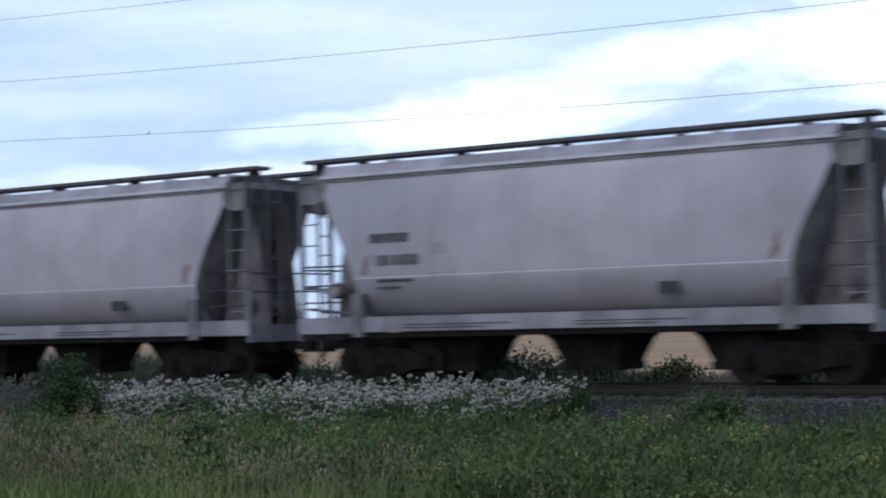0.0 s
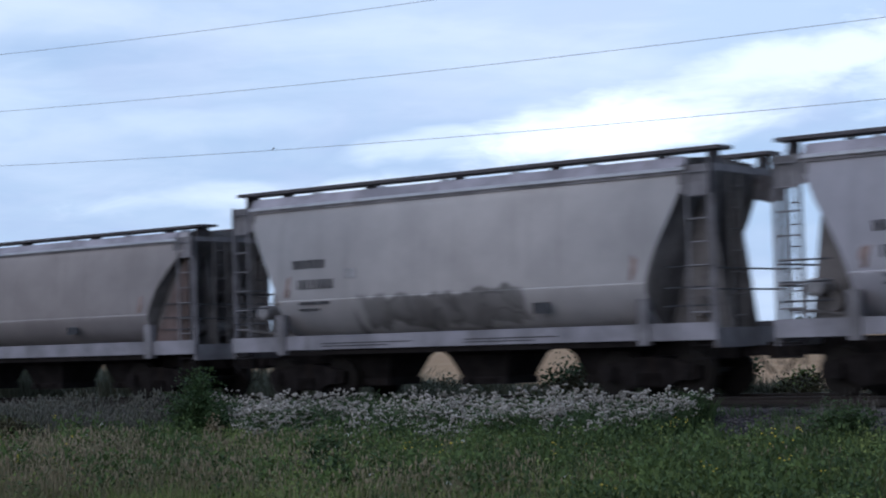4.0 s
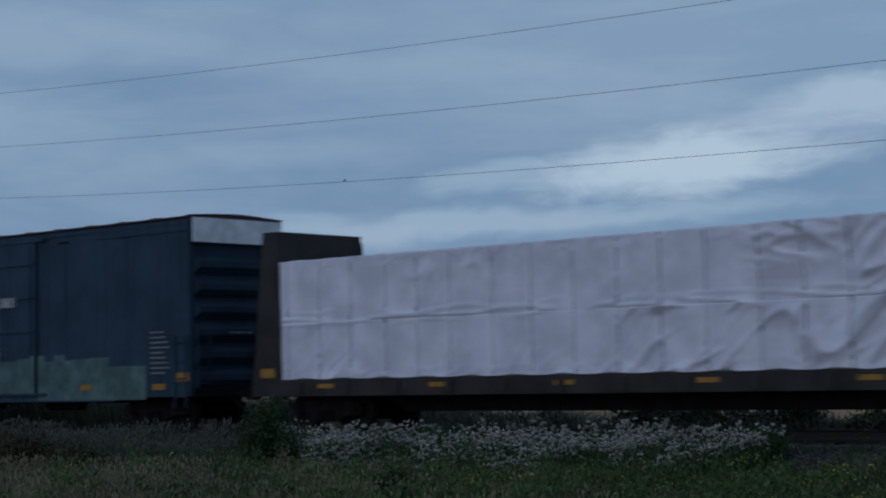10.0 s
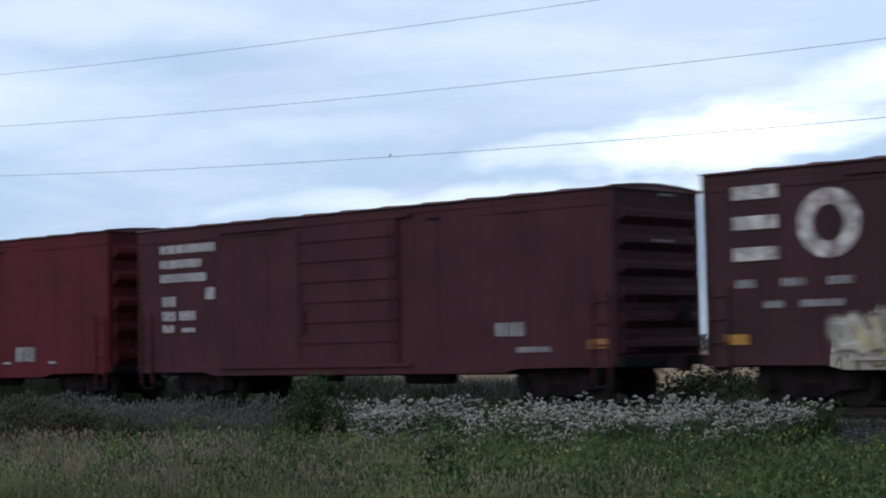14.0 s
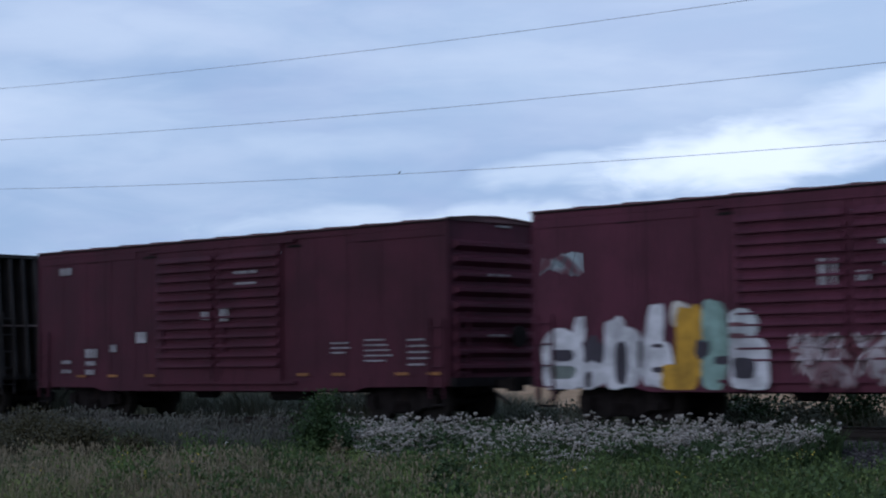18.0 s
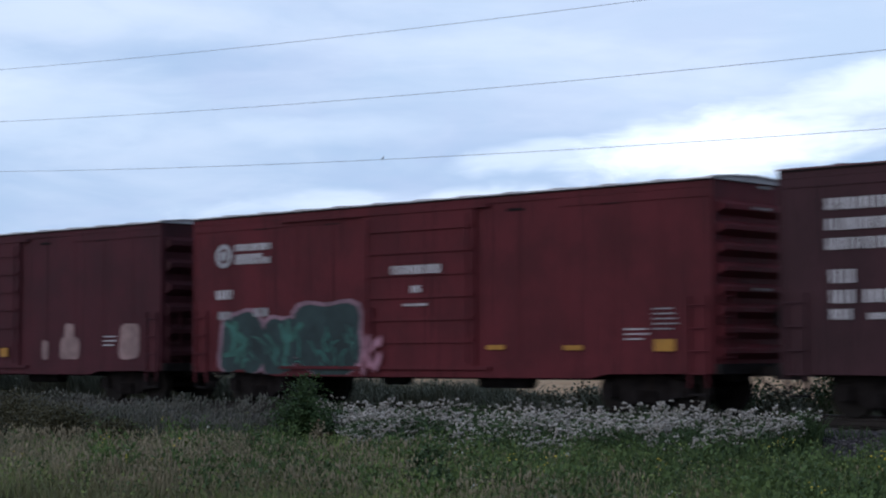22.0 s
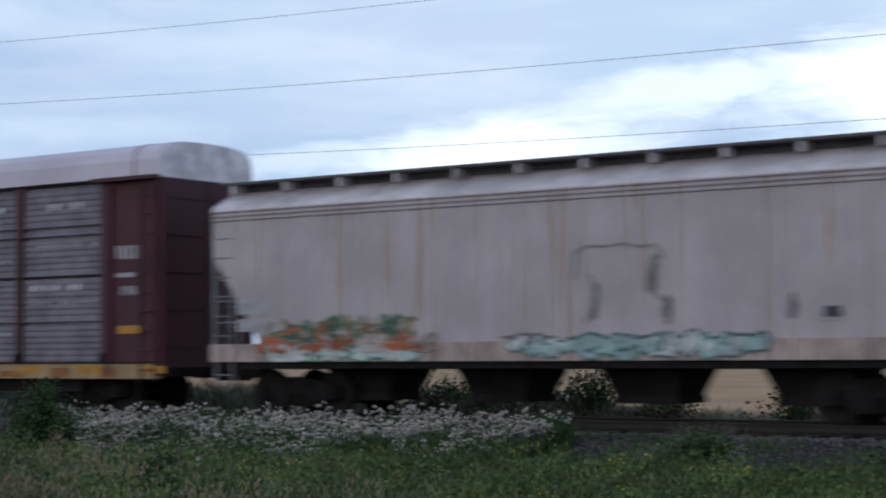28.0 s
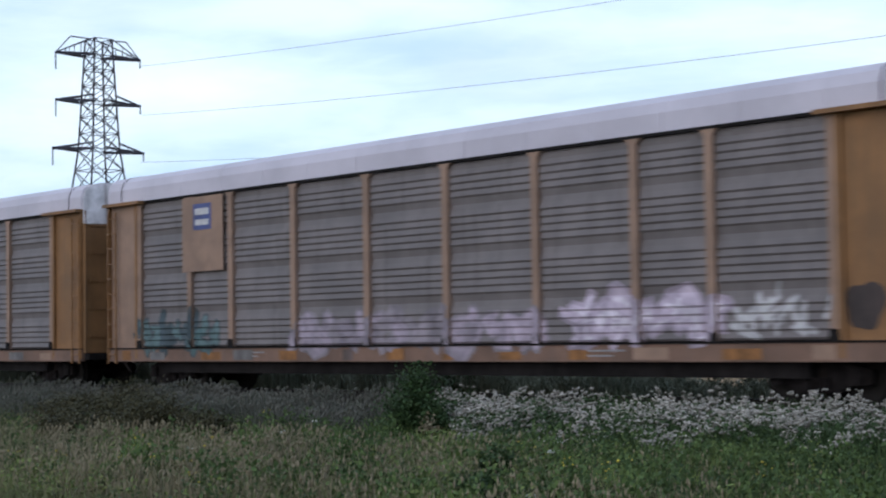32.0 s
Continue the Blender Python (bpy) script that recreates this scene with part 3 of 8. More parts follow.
def disc(root, x, z, r, material, y=-1.56, name="emblem", inner=0.0):
    s = Shape()
    n = 28
    ring = [(x + r * math.cos(2 * math.pi * i / n), z + r * math.sin(2 * math.pi * i / n)) for i in range(n)]
    if inner:
        hole = [(x + (a - x) * inner, z + (b - z) * inner) for a, b in ring]
        for yy in (y - 0.005, y + 0.005):
            s.v.extend([(a, yy, b) for a, b in ring] + [(a, yy, b) for a, b in hole])
        for i in range(n):
            j = (i + 1) % n
            s.f.extend([(i, j, n + j, n + i), (2 * n + i, 3 * n + i, 3 * n + j, 2 * n + j), (i, 2 * n + i, 2 * n + j, j), (n + i, n + j, 3 * n + j, 3 * n + i)])
    else:
        s.plate(ring, y - 0.005, y + 0.005)
    return part(name, s, material, root)


# ---- boxcars ----
def boxcar(name, label, half, eave, paint, roof_mat, door=(-1.6, 1.6), double=False, end_ribs=5, drop=0.72, end_cap=None, door_ribs=6,
           end_mat=None, panels=5, smooth_side=False, peak=0.12):
    root = car_root(name, label)
    end_mat = end_mat or paint
    sill = 1.02
    d0, d1 = door
    for side, yy in ((-1, -1.5), (1, 1.5)):
        for a, b in ((-half, d0), (d1, half)):
            w = (b - a) / panels
            me = Shape().box(0.002, w - 0.002, -0.025, 0.025, sill, eave - 0.16).mesh("side_panel")
            post = Shape().plate([(-0.045, sill), (0.045, sill), (0.045, eave - 0.16), (-0.045, eave - 0.16)], -0.033, -0.02).mesh("side_post")
            for i in range(panels):
                if side < 0:
                    part("side_panel", me, paint, root, at=(a + i * w, yy, 0))
                    if not smooth_side:
                        part("side_post", post, paint, root, at=(a + i * w + 0.05, yy, 0))
                else:
                    part("side_panel", me, paint, root, at=(a + (i + 1) * w, yy, 0), turn=180)
        plate_y = (yy - 0.05, yy - 0.01) if side < 0 else (yy + 0.01, yy + 0.05)
        part("top_chord", Shape().box(-half, half, yy - 0.055, yy + 0.055, eave - 0.16, eave), paint, root)
        for a, b in ((-half, d0 - 0.9), (d1 + 2.4, half)):
            part("fascia", Shape().box(a, b, *sorted((yy + side * 0.026, yy + side * 0.048)), eave - 0.34, eave - 0.162), paint, root)
        # near-black strip in place of the shadow below the roof edge
        part("eave_strip", Shape().box(-half, half, *sorted((yy + side * 0.03, yy + side * 0.085)), eave - 0.03, eave - 0.002), M_UNDER, root)
        ring = [(-half, 0.83), (-half + 2.6, 0.81), (-half + 3.0, drop), (half - 3.0, drop), (half - 2.6, 0.81), (half, 0.83), (half, sill), (-half, sill)]
        part("side_sill", Shape().plate(ring, yy - 0.045, yy + 0.045), paint, root)
        # doors
        leaves = ((d0, (d0 + d1) / 2 - 0.02), ((d0 + d1) / 2 + 0.02, d1)) if double else ((d0 - 0.1, d1 + 0.1),)
        for a, b in leaves:
            s = Shape()
            y0, y1 = (yy - 0.10, yy - 0.045) if side < 0 else (yy + 0.045, yy + 0.10)
            s.box(a, b, y0, y1, sill - 0.08, eave - 0.22)
            n = door_ribs
            ribs = []
            for i in range(n):
                z = sill + 0.25 + (eave - 0.6 - sill) * (i + 0.5) / n
                h = 0.045 if not double else 0.075
                ys = y0 - 0.045 if side < 0 else y1
                if double:
                    yo = y0 - 0.10 if side < 0 else y1 + 0.10
                    yw = y0 if side < 0 else y1
                    lip = Shape()
                    lip.v.extend([(xx, yv, zv) for xx in (a + 0.06, b - 0.06) for yv, zv in ((yw, z - h * 1.1), (yo, z - h * 1.0), (yo, z - h * 0.55), (yw, z + h))])
                    lip.f.extend([(0, 1, 5, 4), (1, 2, 6, 5), (2, 3, 7, 6), (0, 3, 2, 1), (4, 5, 6, 7)])
                    ribs.append(lip)
                    continue
                ribs.append(Shape().plate([(a + 0.06, z - h), (b - 0.06, z - h), (b - 0.06, z + h), (a + 0.06, z + h)], ys, ys + 0.045))
            leaf = part("door", s, paint, root)
            for r in ribs:
                part("door_rib", r, paint, leaf)
            if side < 0:
                for x in ((a + 0.18, b - 0.18) if not double else (b - 0.15 if a < (d0 + d1) / 2 - 0.5 else a + 0.15,)):
                    part("lock_bar", Shape().rod((x, y0 - 0.06, sill), (x, y0 - 0.06, eave - 0.35), 0.018, 6), paint, leaf)
                part("latch", Shape().box(a + 0.3, a + 0.36, y0 - 0.09, y0 - 0.045, 1.7, 2.3), paint, leaf)
        ya, yb = (yy - 0.13, yy - 0.04) if side < 0 else (yy + 0.04, yy + 0.13)
        for z in (sill - 0.13, eave - 0.24):
            part("door_track", Shape().box(d0 - (0.4 if double else 2.9), d1 + 0.5, ya, yb, z, z + 0.07), paint, root)
    # roof in sheets with raised seams
    n = 12
    for i in range(n):
        a, b = -half - 0.05 + i * (2 * half + 0.1) / n, -half - 0.05 + (i + 1) * (2 * half + 0.1) / n
        s = Shape().prism([(-1.6, eave), (-1.6, eave + 0.03), (-0.8, eave + peak * 0.75), (0, eave + peak), (0.8, eave + peak * 0.75), (1.6, eave + 0.03), (1.6, eave)], a + 0.01, b - 0.01)
        s.prism([(-1.6, eave + 0.03), (-0.8, eave + peak * 0.75), (0, eave + peak), (0.8, eave + peak * 0.75), (1.6, eave + 0.03),
                 (1.6, eave + 0.052), (0.8, eave + peak * 0.75 + 0.03), (0, eave + peak + 0.03), (-0.8, eave + peak * 0.75 + 0.03), (-1.6, eave + 0.052)], b - 0.09, b + 0.05)
        part("roof_sheet", s, roof_mat, root)
    # ends with pressed horizontal ribs
    for s_ in (-1, 1):
        x = s_ * (half - 0.03)
        s = Shape().prism([(-1.5, 1.0), (1.5, 1.0), (1.5, eave), (0, eave + peak), (-1.5, eave)], min(x, x - s_ * 0.05), max(x, x - s_ * 0.05))
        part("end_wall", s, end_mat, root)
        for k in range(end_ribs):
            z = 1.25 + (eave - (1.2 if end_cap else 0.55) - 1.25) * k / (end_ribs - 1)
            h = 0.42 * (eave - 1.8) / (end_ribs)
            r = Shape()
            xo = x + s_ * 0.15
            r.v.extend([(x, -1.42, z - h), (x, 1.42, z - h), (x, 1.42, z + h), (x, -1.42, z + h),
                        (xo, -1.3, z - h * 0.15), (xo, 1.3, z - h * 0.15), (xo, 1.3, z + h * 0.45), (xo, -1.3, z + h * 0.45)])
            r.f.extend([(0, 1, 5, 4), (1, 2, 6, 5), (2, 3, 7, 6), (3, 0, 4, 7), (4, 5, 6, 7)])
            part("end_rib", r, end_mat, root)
        part("corner_post", Shape().box(min(x, x + s_ * 0.05), max(x, x + s_ * 0.05), -1.55, -1.40, 0.95, eave), paint, root)
        part("corner_post", Shape().box(min(x, x + s_ * 0.05), max(x, x + s_ * 0.05), 1.40, 1.55, 0.95, eave), paint, root)
        part("end_sill", Shape().box(min(x, x + s_ * 0.18), max(x, x + s_ * 0.18), -1.5, 1.5, 0.82, 1.02), M_UNDER, root)
        if end_cap:
            part("end_cap", Shape().prism([(-1.52, eave - 0.62), (1.52, eave - 0.62), (1.52, eave - 0.01), (-1.52, eave - 0.01)], x + s_ * 0.155 - 0.01, x + s_ * 0.155 + 0.01), end_cap, root, "white reflective end panel")
            part("cap_frame", Shape().box(min(x, x + s_ * 0.14), max(x, x + s_ * 0.14), -1.5, 1.5, eave - 0.62, eave - 0.02), end_mat, root)
        if s_ > 0:
            rows = Shape()
            for k in range(1, end_ribs):
                z = 1.25 + (eave - (1.2 if end_cap else 0.55) - 1.25) * k / (end_ribs - 1)
                if (k * 5 + int(half * 100)) % 4 == 1:
                    for q in range(4):
                        rows.box(x + 0.152, x + 0.158, -0.30 + q * 0.2, -0.18 + q * 0.2, z, z + 0.05)
            rows.box(x + 0.06, x + 0.064, 0.1, 0.6, eave - 0.1, eave - 0.05)
            tagged(part("end_stencil", rows, M_FADED, root), kind="stuff")
        for x_slot in (s_ * half * 0.36, s_ * half * 0.68):
            part("tie_slot", Shape().plate([(x_slot - 0.26, eave - 0.36), (x_slot + 0.26, eave - 0.36), (x_slot + 0.2, eave - 0.30), (x_slot - 0.2, eave - 0.30)], -1.545, -1.526), M_UNDER, root)
        ladder(root, s_ * (half - 0.32), -1.585, 0.55, 2.35, 0.42, paint)
        ladder(root, s_ * (half + 0.09), -1.15, 0.9, 2.5, 0.4, end_mat, "y")
    wheel_b = Shape().rod((half + 0.16, 0.7, 1.95), (half + 0.2, 0.7, 1.95), 0.25, 14)
    part("brake_wheel", wheel_b, M_UNDER, root)
    under_gear(root, half, drop)
    return root


def under_gear(root, half, drop=0.72):
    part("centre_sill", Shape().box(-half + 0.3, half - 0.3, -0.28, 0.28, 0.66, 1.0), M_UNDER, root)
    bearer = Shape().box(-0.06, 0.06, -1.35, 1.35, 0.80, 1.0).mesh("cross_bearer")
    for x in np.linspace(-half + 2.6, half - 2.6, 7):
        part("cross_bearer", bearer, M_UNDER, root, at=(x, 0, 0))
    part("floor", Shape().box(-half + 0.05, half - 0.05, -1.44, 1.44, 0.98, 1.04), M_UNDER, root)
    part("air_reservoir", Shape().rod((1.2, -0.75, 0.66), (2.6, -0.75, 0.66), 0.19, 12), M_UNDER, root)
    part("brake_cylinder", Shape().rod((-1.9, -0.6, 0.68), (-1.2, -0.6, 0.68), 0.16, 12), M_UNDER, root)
    for x in (-half + 1.95, half - 1.95):
        add_truck(root, x)
    add_couplers(root, half)
    for s_ in (-1, 1):
        st = Shape()
        for x in (s_ * (half - 0.12), s_ * (half - 0.55)):
            st.box(x - 0.02, x + 0.02, -1.56, -1.5, 0.42, 0.95)
        st.box(min(s_ * (half - 0.12), s_ * (half - 0.55)), max(s_ * (half - 0.12), s_ * (half - 0.55)), -1.57, -1.49, 0.40, 0.44)
        part("sill_step", st, M_UNDER, root)


# ---- covered hoppers with rounded sides ----
def round_hopper(name, label, half, paint, pipes=False, barrel=False, roof=None, end_paint=None, deck=0.0):
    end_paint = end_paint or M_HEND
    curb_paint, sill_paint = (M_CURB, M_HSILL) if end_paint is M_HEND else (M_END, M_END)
    root = car_root(name, label, "hopper car")
    prof = [(0.92, 1.38), (1.12, 1.52), (1.30, 1.70), (1.44, 1.90), (1.525, 2.08), (1.565, 2.20), (1.573, 2.30), (1.585, 2.60), (1.583, 2.90), (1.568, 3.20),
            (1.545, 3.50), (1.51, 3.80), (1.47, 4.05), (1.43, 4.27)]
    top = [(1.41, 4.31), (1.30, 4.58), (0.95, 4.61), (0.5, 4.63)]
    ring = prof + top + [(-y, z) for y, z in reversed(top)] + [(-y, z) for y, z in reversed(prof)]

    def inset(z):
        k = max(0.0, min(1.0, (4.1 - z) / 2.75))
        if barrel:
            return half - deck - (0.34 + 1.4 * (1 - (1 - k) ** 2))
        k = max(0.0, min(1.0, (4.45 - z) / 2.5))
        return half - (0.64 + 0.90 * k * k * (3 - 2 * k))
    s = Shape()
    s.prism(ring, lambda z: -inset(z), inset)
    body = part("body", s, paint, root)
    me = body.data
    # faces turned to the ends get a darker colour: painted shade and grime
    me.materials.append(M_GRIME_SHADE)
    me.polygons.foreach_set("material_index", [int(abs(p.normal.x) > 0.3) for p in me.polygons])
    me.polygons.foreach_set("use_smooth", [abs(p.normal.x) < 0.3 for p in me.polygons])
    roof = roof or M_GALV
    for s_ in (-1, 1):
        # dark strip that draws the shadow line under the eave lip
        part("seam_shadow", Shape().box(-half + deck + 0.66, half - deck - 0.66, *sorted((s_ * 1.475, s_ * 1.36)), 4.262, 4.325), end_paint, root)
        lip = [(s_ * 1.515, 4.325), (s_ * 1.52, 4.335), (s_ * 1.50, 4.395), (s_ * 1.455, 4.402), (s_ * 1.40, 4.325)]
        part("eave_lip", Shape().prism(lip, -half + deck + 0.62, half - deck - 0.62), roof, root, "pale pressed eave lip")
        curb = [(s_ * 1.47, 4.402), (s_ * 1.345, 4.59), (s_ * 1.30, 4.605), (s_ * 1.27, 4.58), (s_ * 1.40, 4.402)]
        part("roof_curb", Shape().prism(curb, -half + deck + 0.66, half - deck - 0.66), curb_paint, root, "stained roof curb")
        part("crease_rail", Shape().prism([(s_ * 1.576, 2.222), (s_ * 1.568, 2.20), (s_ * 1.54, 2.225), (s_ * 1.574, 2.236)], lambda z: -inset(2.2) + 0.02, lambda z: inset(2.2) - 0.02), paint, root)
    for s_ in (-1, 1):
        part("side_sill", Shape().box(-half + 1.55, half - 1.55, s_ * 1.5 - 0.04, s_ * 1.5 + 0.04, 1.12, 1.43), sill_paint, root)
        part("running_board", Shape().box(-half - 0.02, half + 0.02, s_ * 0.98 - 0.26, s_ * 0.98 + 0.26, 4.715, 4.785), M_WALK_SHADE, root)
        for x in np.linspace(-half + 1.4, half - 1.4, 5):
            part("board_foot", Shape().box(x - 0.025, x + 0.025, s_ * 0.98 - 0.16, s_ * 0.98 + 0.16, 4.6, 4.70), M_WALK_SHADE, root)
        for x in (-half + 0.25, half - 0.25):
            part("board_bracket", Shape().box(x - 0.03, x + 0.03, s_ * 0.98 - 0.2, s_ * 0.98 + 0.2, 4.42, 4.70), M_WALK_SHADE, root)
    hatch = Shape().box(-half + 1.0, half - 1.0, -0.66, 0.66, 4.55, 4.66)
    for x in np.linspace(-half + 1.6, half - 1.6, 6):
        hatch.box(x - 0.06, x + 0.06, -0.36, 0.36, 4.6, 4.76)
    part("trough_hatch", hatch, roof, root)
    for s_ in (-1, 1):
        x = s_ * half
        lo, hi = sorted((x, s_ * (half - 1.75)))
        for yy in (-1.49, 1.49):
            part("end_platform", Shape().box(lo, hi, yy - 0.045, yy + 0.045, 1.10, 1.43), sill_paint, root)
        a, b = sorted((x, x - s_ * 0.12))
        part("end_sill", Shape().box(a, b, -1.5, 1.5, 0.95, 1.32), end_paint, root)
        lo, hi = sorted((s_ * (half - 1.48), s_ * (half - 1.72)))
        part("bolster_post", Shape().box(lo, hi, -1.60, -1.42, 1.02, 1.92), end_paint, root)
        lo, hi = sorted((x - s_ * 0.02, x - s_ * 0.30))
        for yy in (-1.47, 1.40):
            part("end_post", Shape().box(hi - 0.1 if s_ > 0 else lo, hi if s_ > 0 else lo + 0.1, yy, yy + 0.07, 1.3, 4.42), end_paint, root)
        lo, hi = sorted((x, x - s_ * 0.75))
        gus = Shape().plate([(x - s_ * 0.02, 4.42), (x - s_ * 0.02, 3.85), (x - s_ * 0.35, 3.8), (x - s_ * 0.75, 3.9), (x - s_ * 0.75, 4.42)], -1.47, -1.42)
        gus.plate([(x - s_ * 0.02, 4.42), (x - s_ * 0.02, 3.85), (x - s_ * 0.35, 3.8), (x - s_ * 0.75, 3.9), (x - s_ * 0.75, 4.42)], 1.42, 1.47)
        gus.box(lo if s_ < 0 else x - 0.06, lo + 0.06 if s_ < 0 else x, -1.45, 1.45, 4.28, 4.42)
        if not deck:
            part("end_gusset", gus, end_paint, root)
        else:
            part("end_beam", Shape().box(*sorted((x, x - s_ * 1.0)), -1.47, -1.40, 4.30, 4.40).box(*sorted((x, x - s_ * 0.06)), -1.45, 1.45, 4.30, 4.40), end_paint, root)
        rails = Shape()
        for z in (2.05, 2.45):
            rails.rod((x - s_ * 0.05, -1.45, z), (x - s_ * 0.05, 1.45, z), 0.02, 5)
        for z in (1.75, 2.1, 2.5):
            rails.rod((x - s_ * 0.05, -1.48, z), (x - s_ * 1.15, -1.48, z), 0.018, 5)
        part("hand_rail", rails, M_BLACK, root)
        ladder(root, x - s_ * 0.33, -1.5, 1.36, 4.45, 0.46, end_paint)
        ladder(root, x - s_ * 0.33, -1.5, 0.6, 1.1, 0.46, M_UNDER, name="foot_step")
        ladder(root, x - s_ * 0.04, -0.6, 1.3, 4.6, 0.42, M_GRIME_SHADE, "y")
        cyl = Shape().rod((x - s_ * 0.8, -0.75, 1.75), (x - s_ * 0.8, 0.3, 1.75), 0.2, 12)
        part("brake_cylinder", cyl, M_GRIME_SHADE, root)
        if s_ < 0:
            tank = Shape().rod((x + 0.62, -1.15, 2.0), (x + 0.62, -0.35, 2.0), 0.17, 14).rod((x + 0.62, -1.2, 2.0), (x + 0.62, -1.15, 2.0), 0.10, 14, 0.17)
            part("air_tank", tank, M_GREY, root, "pale round air tank")
            part("brake_rigging", Shape().rod((x + 0.1, -1.25, 1.62), (x + 1.2, -1.25, 1.5), 0.03, 6).rod((x + 0.55, -1.25, 1.35), (x + 0.55, -1.25, 1.9), 0.025, 6), M_GRIME_SHADE, root)
        xr = s_ * (inset(2.4) - 0.35)
        part("rust_mark", Shape().plate(blob(random.Random(int(half * 90) + s_), xr, 0.16, 2.28, 2.72, 3.0, 1.4), -1.588, -1.582), M_RUSTMARK, root)
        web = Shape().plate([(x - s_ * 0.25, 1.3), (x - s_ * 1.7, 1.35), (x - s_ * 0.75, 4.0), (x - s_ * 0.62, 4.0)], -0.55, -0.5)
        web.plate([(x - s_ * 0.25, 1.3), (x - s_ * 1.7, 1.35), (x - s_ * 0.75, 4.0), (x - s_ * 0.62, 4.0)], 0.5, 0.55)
        part("slope_web", web, M_GRIME_SHADE, root)
        if barrel:
            zs = (1.42, 1.8, 2.2, 2.6, 3.0, 3.4, 3.8, 4.1)
            ring_p = [(s_ * min(inset(z) + 0.10 + 0.34 * math.sin(math.pi * (4.1 - z) / 2.9), half - deck - 0.42), z) for z in zs] + [(s_ * (half - deck - 0.36), 4.1), (s_ * (half - deck - 0.36), 1.42)]
            ring_w = [(s_ * (inset(z) - 0.1), z) for z in zs] + [(s_ * (half - deck - 0.40), 4.1), (s_ * (half - deck - 0.40), 1.42)]
            for yy in (-1.24, 1.20):
                part("end_web", Shape().plate(ring_w, yy, yy + 0.04), M_GRIME_SHADE, root)
            for yy in (-1.38, 1.34):
                part("end_plate", Shape().plate(ring_p, yy, yy + 0.04), M_END, root, "grimy brown end plate")
    for x in (-3.12, 0.14, 3.38):
        o = Shape()
        o.v.extend([(x - 1.25, -1.3, 1.36), (x + 1.25, -1.3, 1.36), (x + 1.25, 1.3, 1.36), (x - 1.25, 1.3, 1.36),
                    (x - 0.98, -0.95, 1.10), (x + 0.98, -0.95, 1.10), (x + 0.98, 0.95, 1.10), (x - 0.98, 0.95, 1.10),
                    (x - 0.80, -0.7, 0.90), (x + 0.80, -0.7, 0.90), (x + 0.80, 0.7, 0.90), (x - 0.80, 0.7, 0.90),
                    (x - 0.58, -0.52, 0.42), (x + 0.58, -0.52, 0.42), (x + 0.58, 0.52, 0.42), (x - 0.58, 0.52, 0.42)])
        for k in (0, 4, 8):
            o.f.extend([(k, k + 1, k + 5, k + 4), (k + 1, k + 2, k + 6, k + 5), (k + 2, k + 3, k + 7, k + 6), (k + 3, k, k + 4, k + 7)])
        o.f.extend([(12, 13, 14, 15), (0, 3, 2, 1)])
        o.box(x - 0.62, x + 0.62, -0.58, 0.58, 0.28, 0.44)
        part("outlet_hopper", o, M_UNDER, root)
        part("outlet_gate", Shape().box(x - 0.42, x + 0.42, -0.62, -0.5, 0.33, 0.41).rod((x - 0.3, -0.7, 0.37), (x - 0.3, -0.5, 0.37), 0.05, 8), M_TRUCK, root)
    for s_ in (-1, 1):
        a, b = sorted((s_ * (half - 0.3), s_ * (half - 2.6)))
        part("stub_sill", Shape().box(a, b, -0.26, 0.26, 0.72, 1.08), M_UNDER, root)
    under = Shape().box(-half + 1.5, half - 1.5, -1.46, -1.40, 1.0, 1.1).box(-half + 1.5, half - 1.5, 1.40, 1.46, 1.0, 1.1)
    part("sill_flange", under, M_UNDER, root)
    if pipes:
        p = Shape().rod((-half + 2.6, -1.38, 0.99), (half - 2.6, -1.38, 0.99), 0.04, 8)
        if barrel:
            part("lower_pipe", Shape().rod((-half + 3.6, -1.2, 0.38), (half - 3.6, -1.2, 0.38), 0.035, 8), M_GREY, root)
        for x in (-half + 2.6, half - 2.6):
            p.rod((x, -1.38, 0.99), (x + (0.35 if x < 0 else -0.35), -1.3, 0.75), 0.05, 8)
        part("unloading_pipe", p, M_GALV, root, "pale unloading pipes")
    for x in (-half + 1.85, half - 1.85):
        add_truck(root, x)
    add_couplers(root, half, 0.55)
    patch(root, 2.22, 1.72, 0.42, 0.22, M_BLACK, -1.56, "placard_holder")
    if barrel:
        # the older, lower pattern of car
        for ob in root.children:
            if ob.name.split(".")[0] not in ("truck", "coupler"):
                for v in ob.data.vertices:
                    if v.co.z > 1.45:
                        v.co.z = 1.45 + (v.co.z - 1.45) * 0.82
    return root


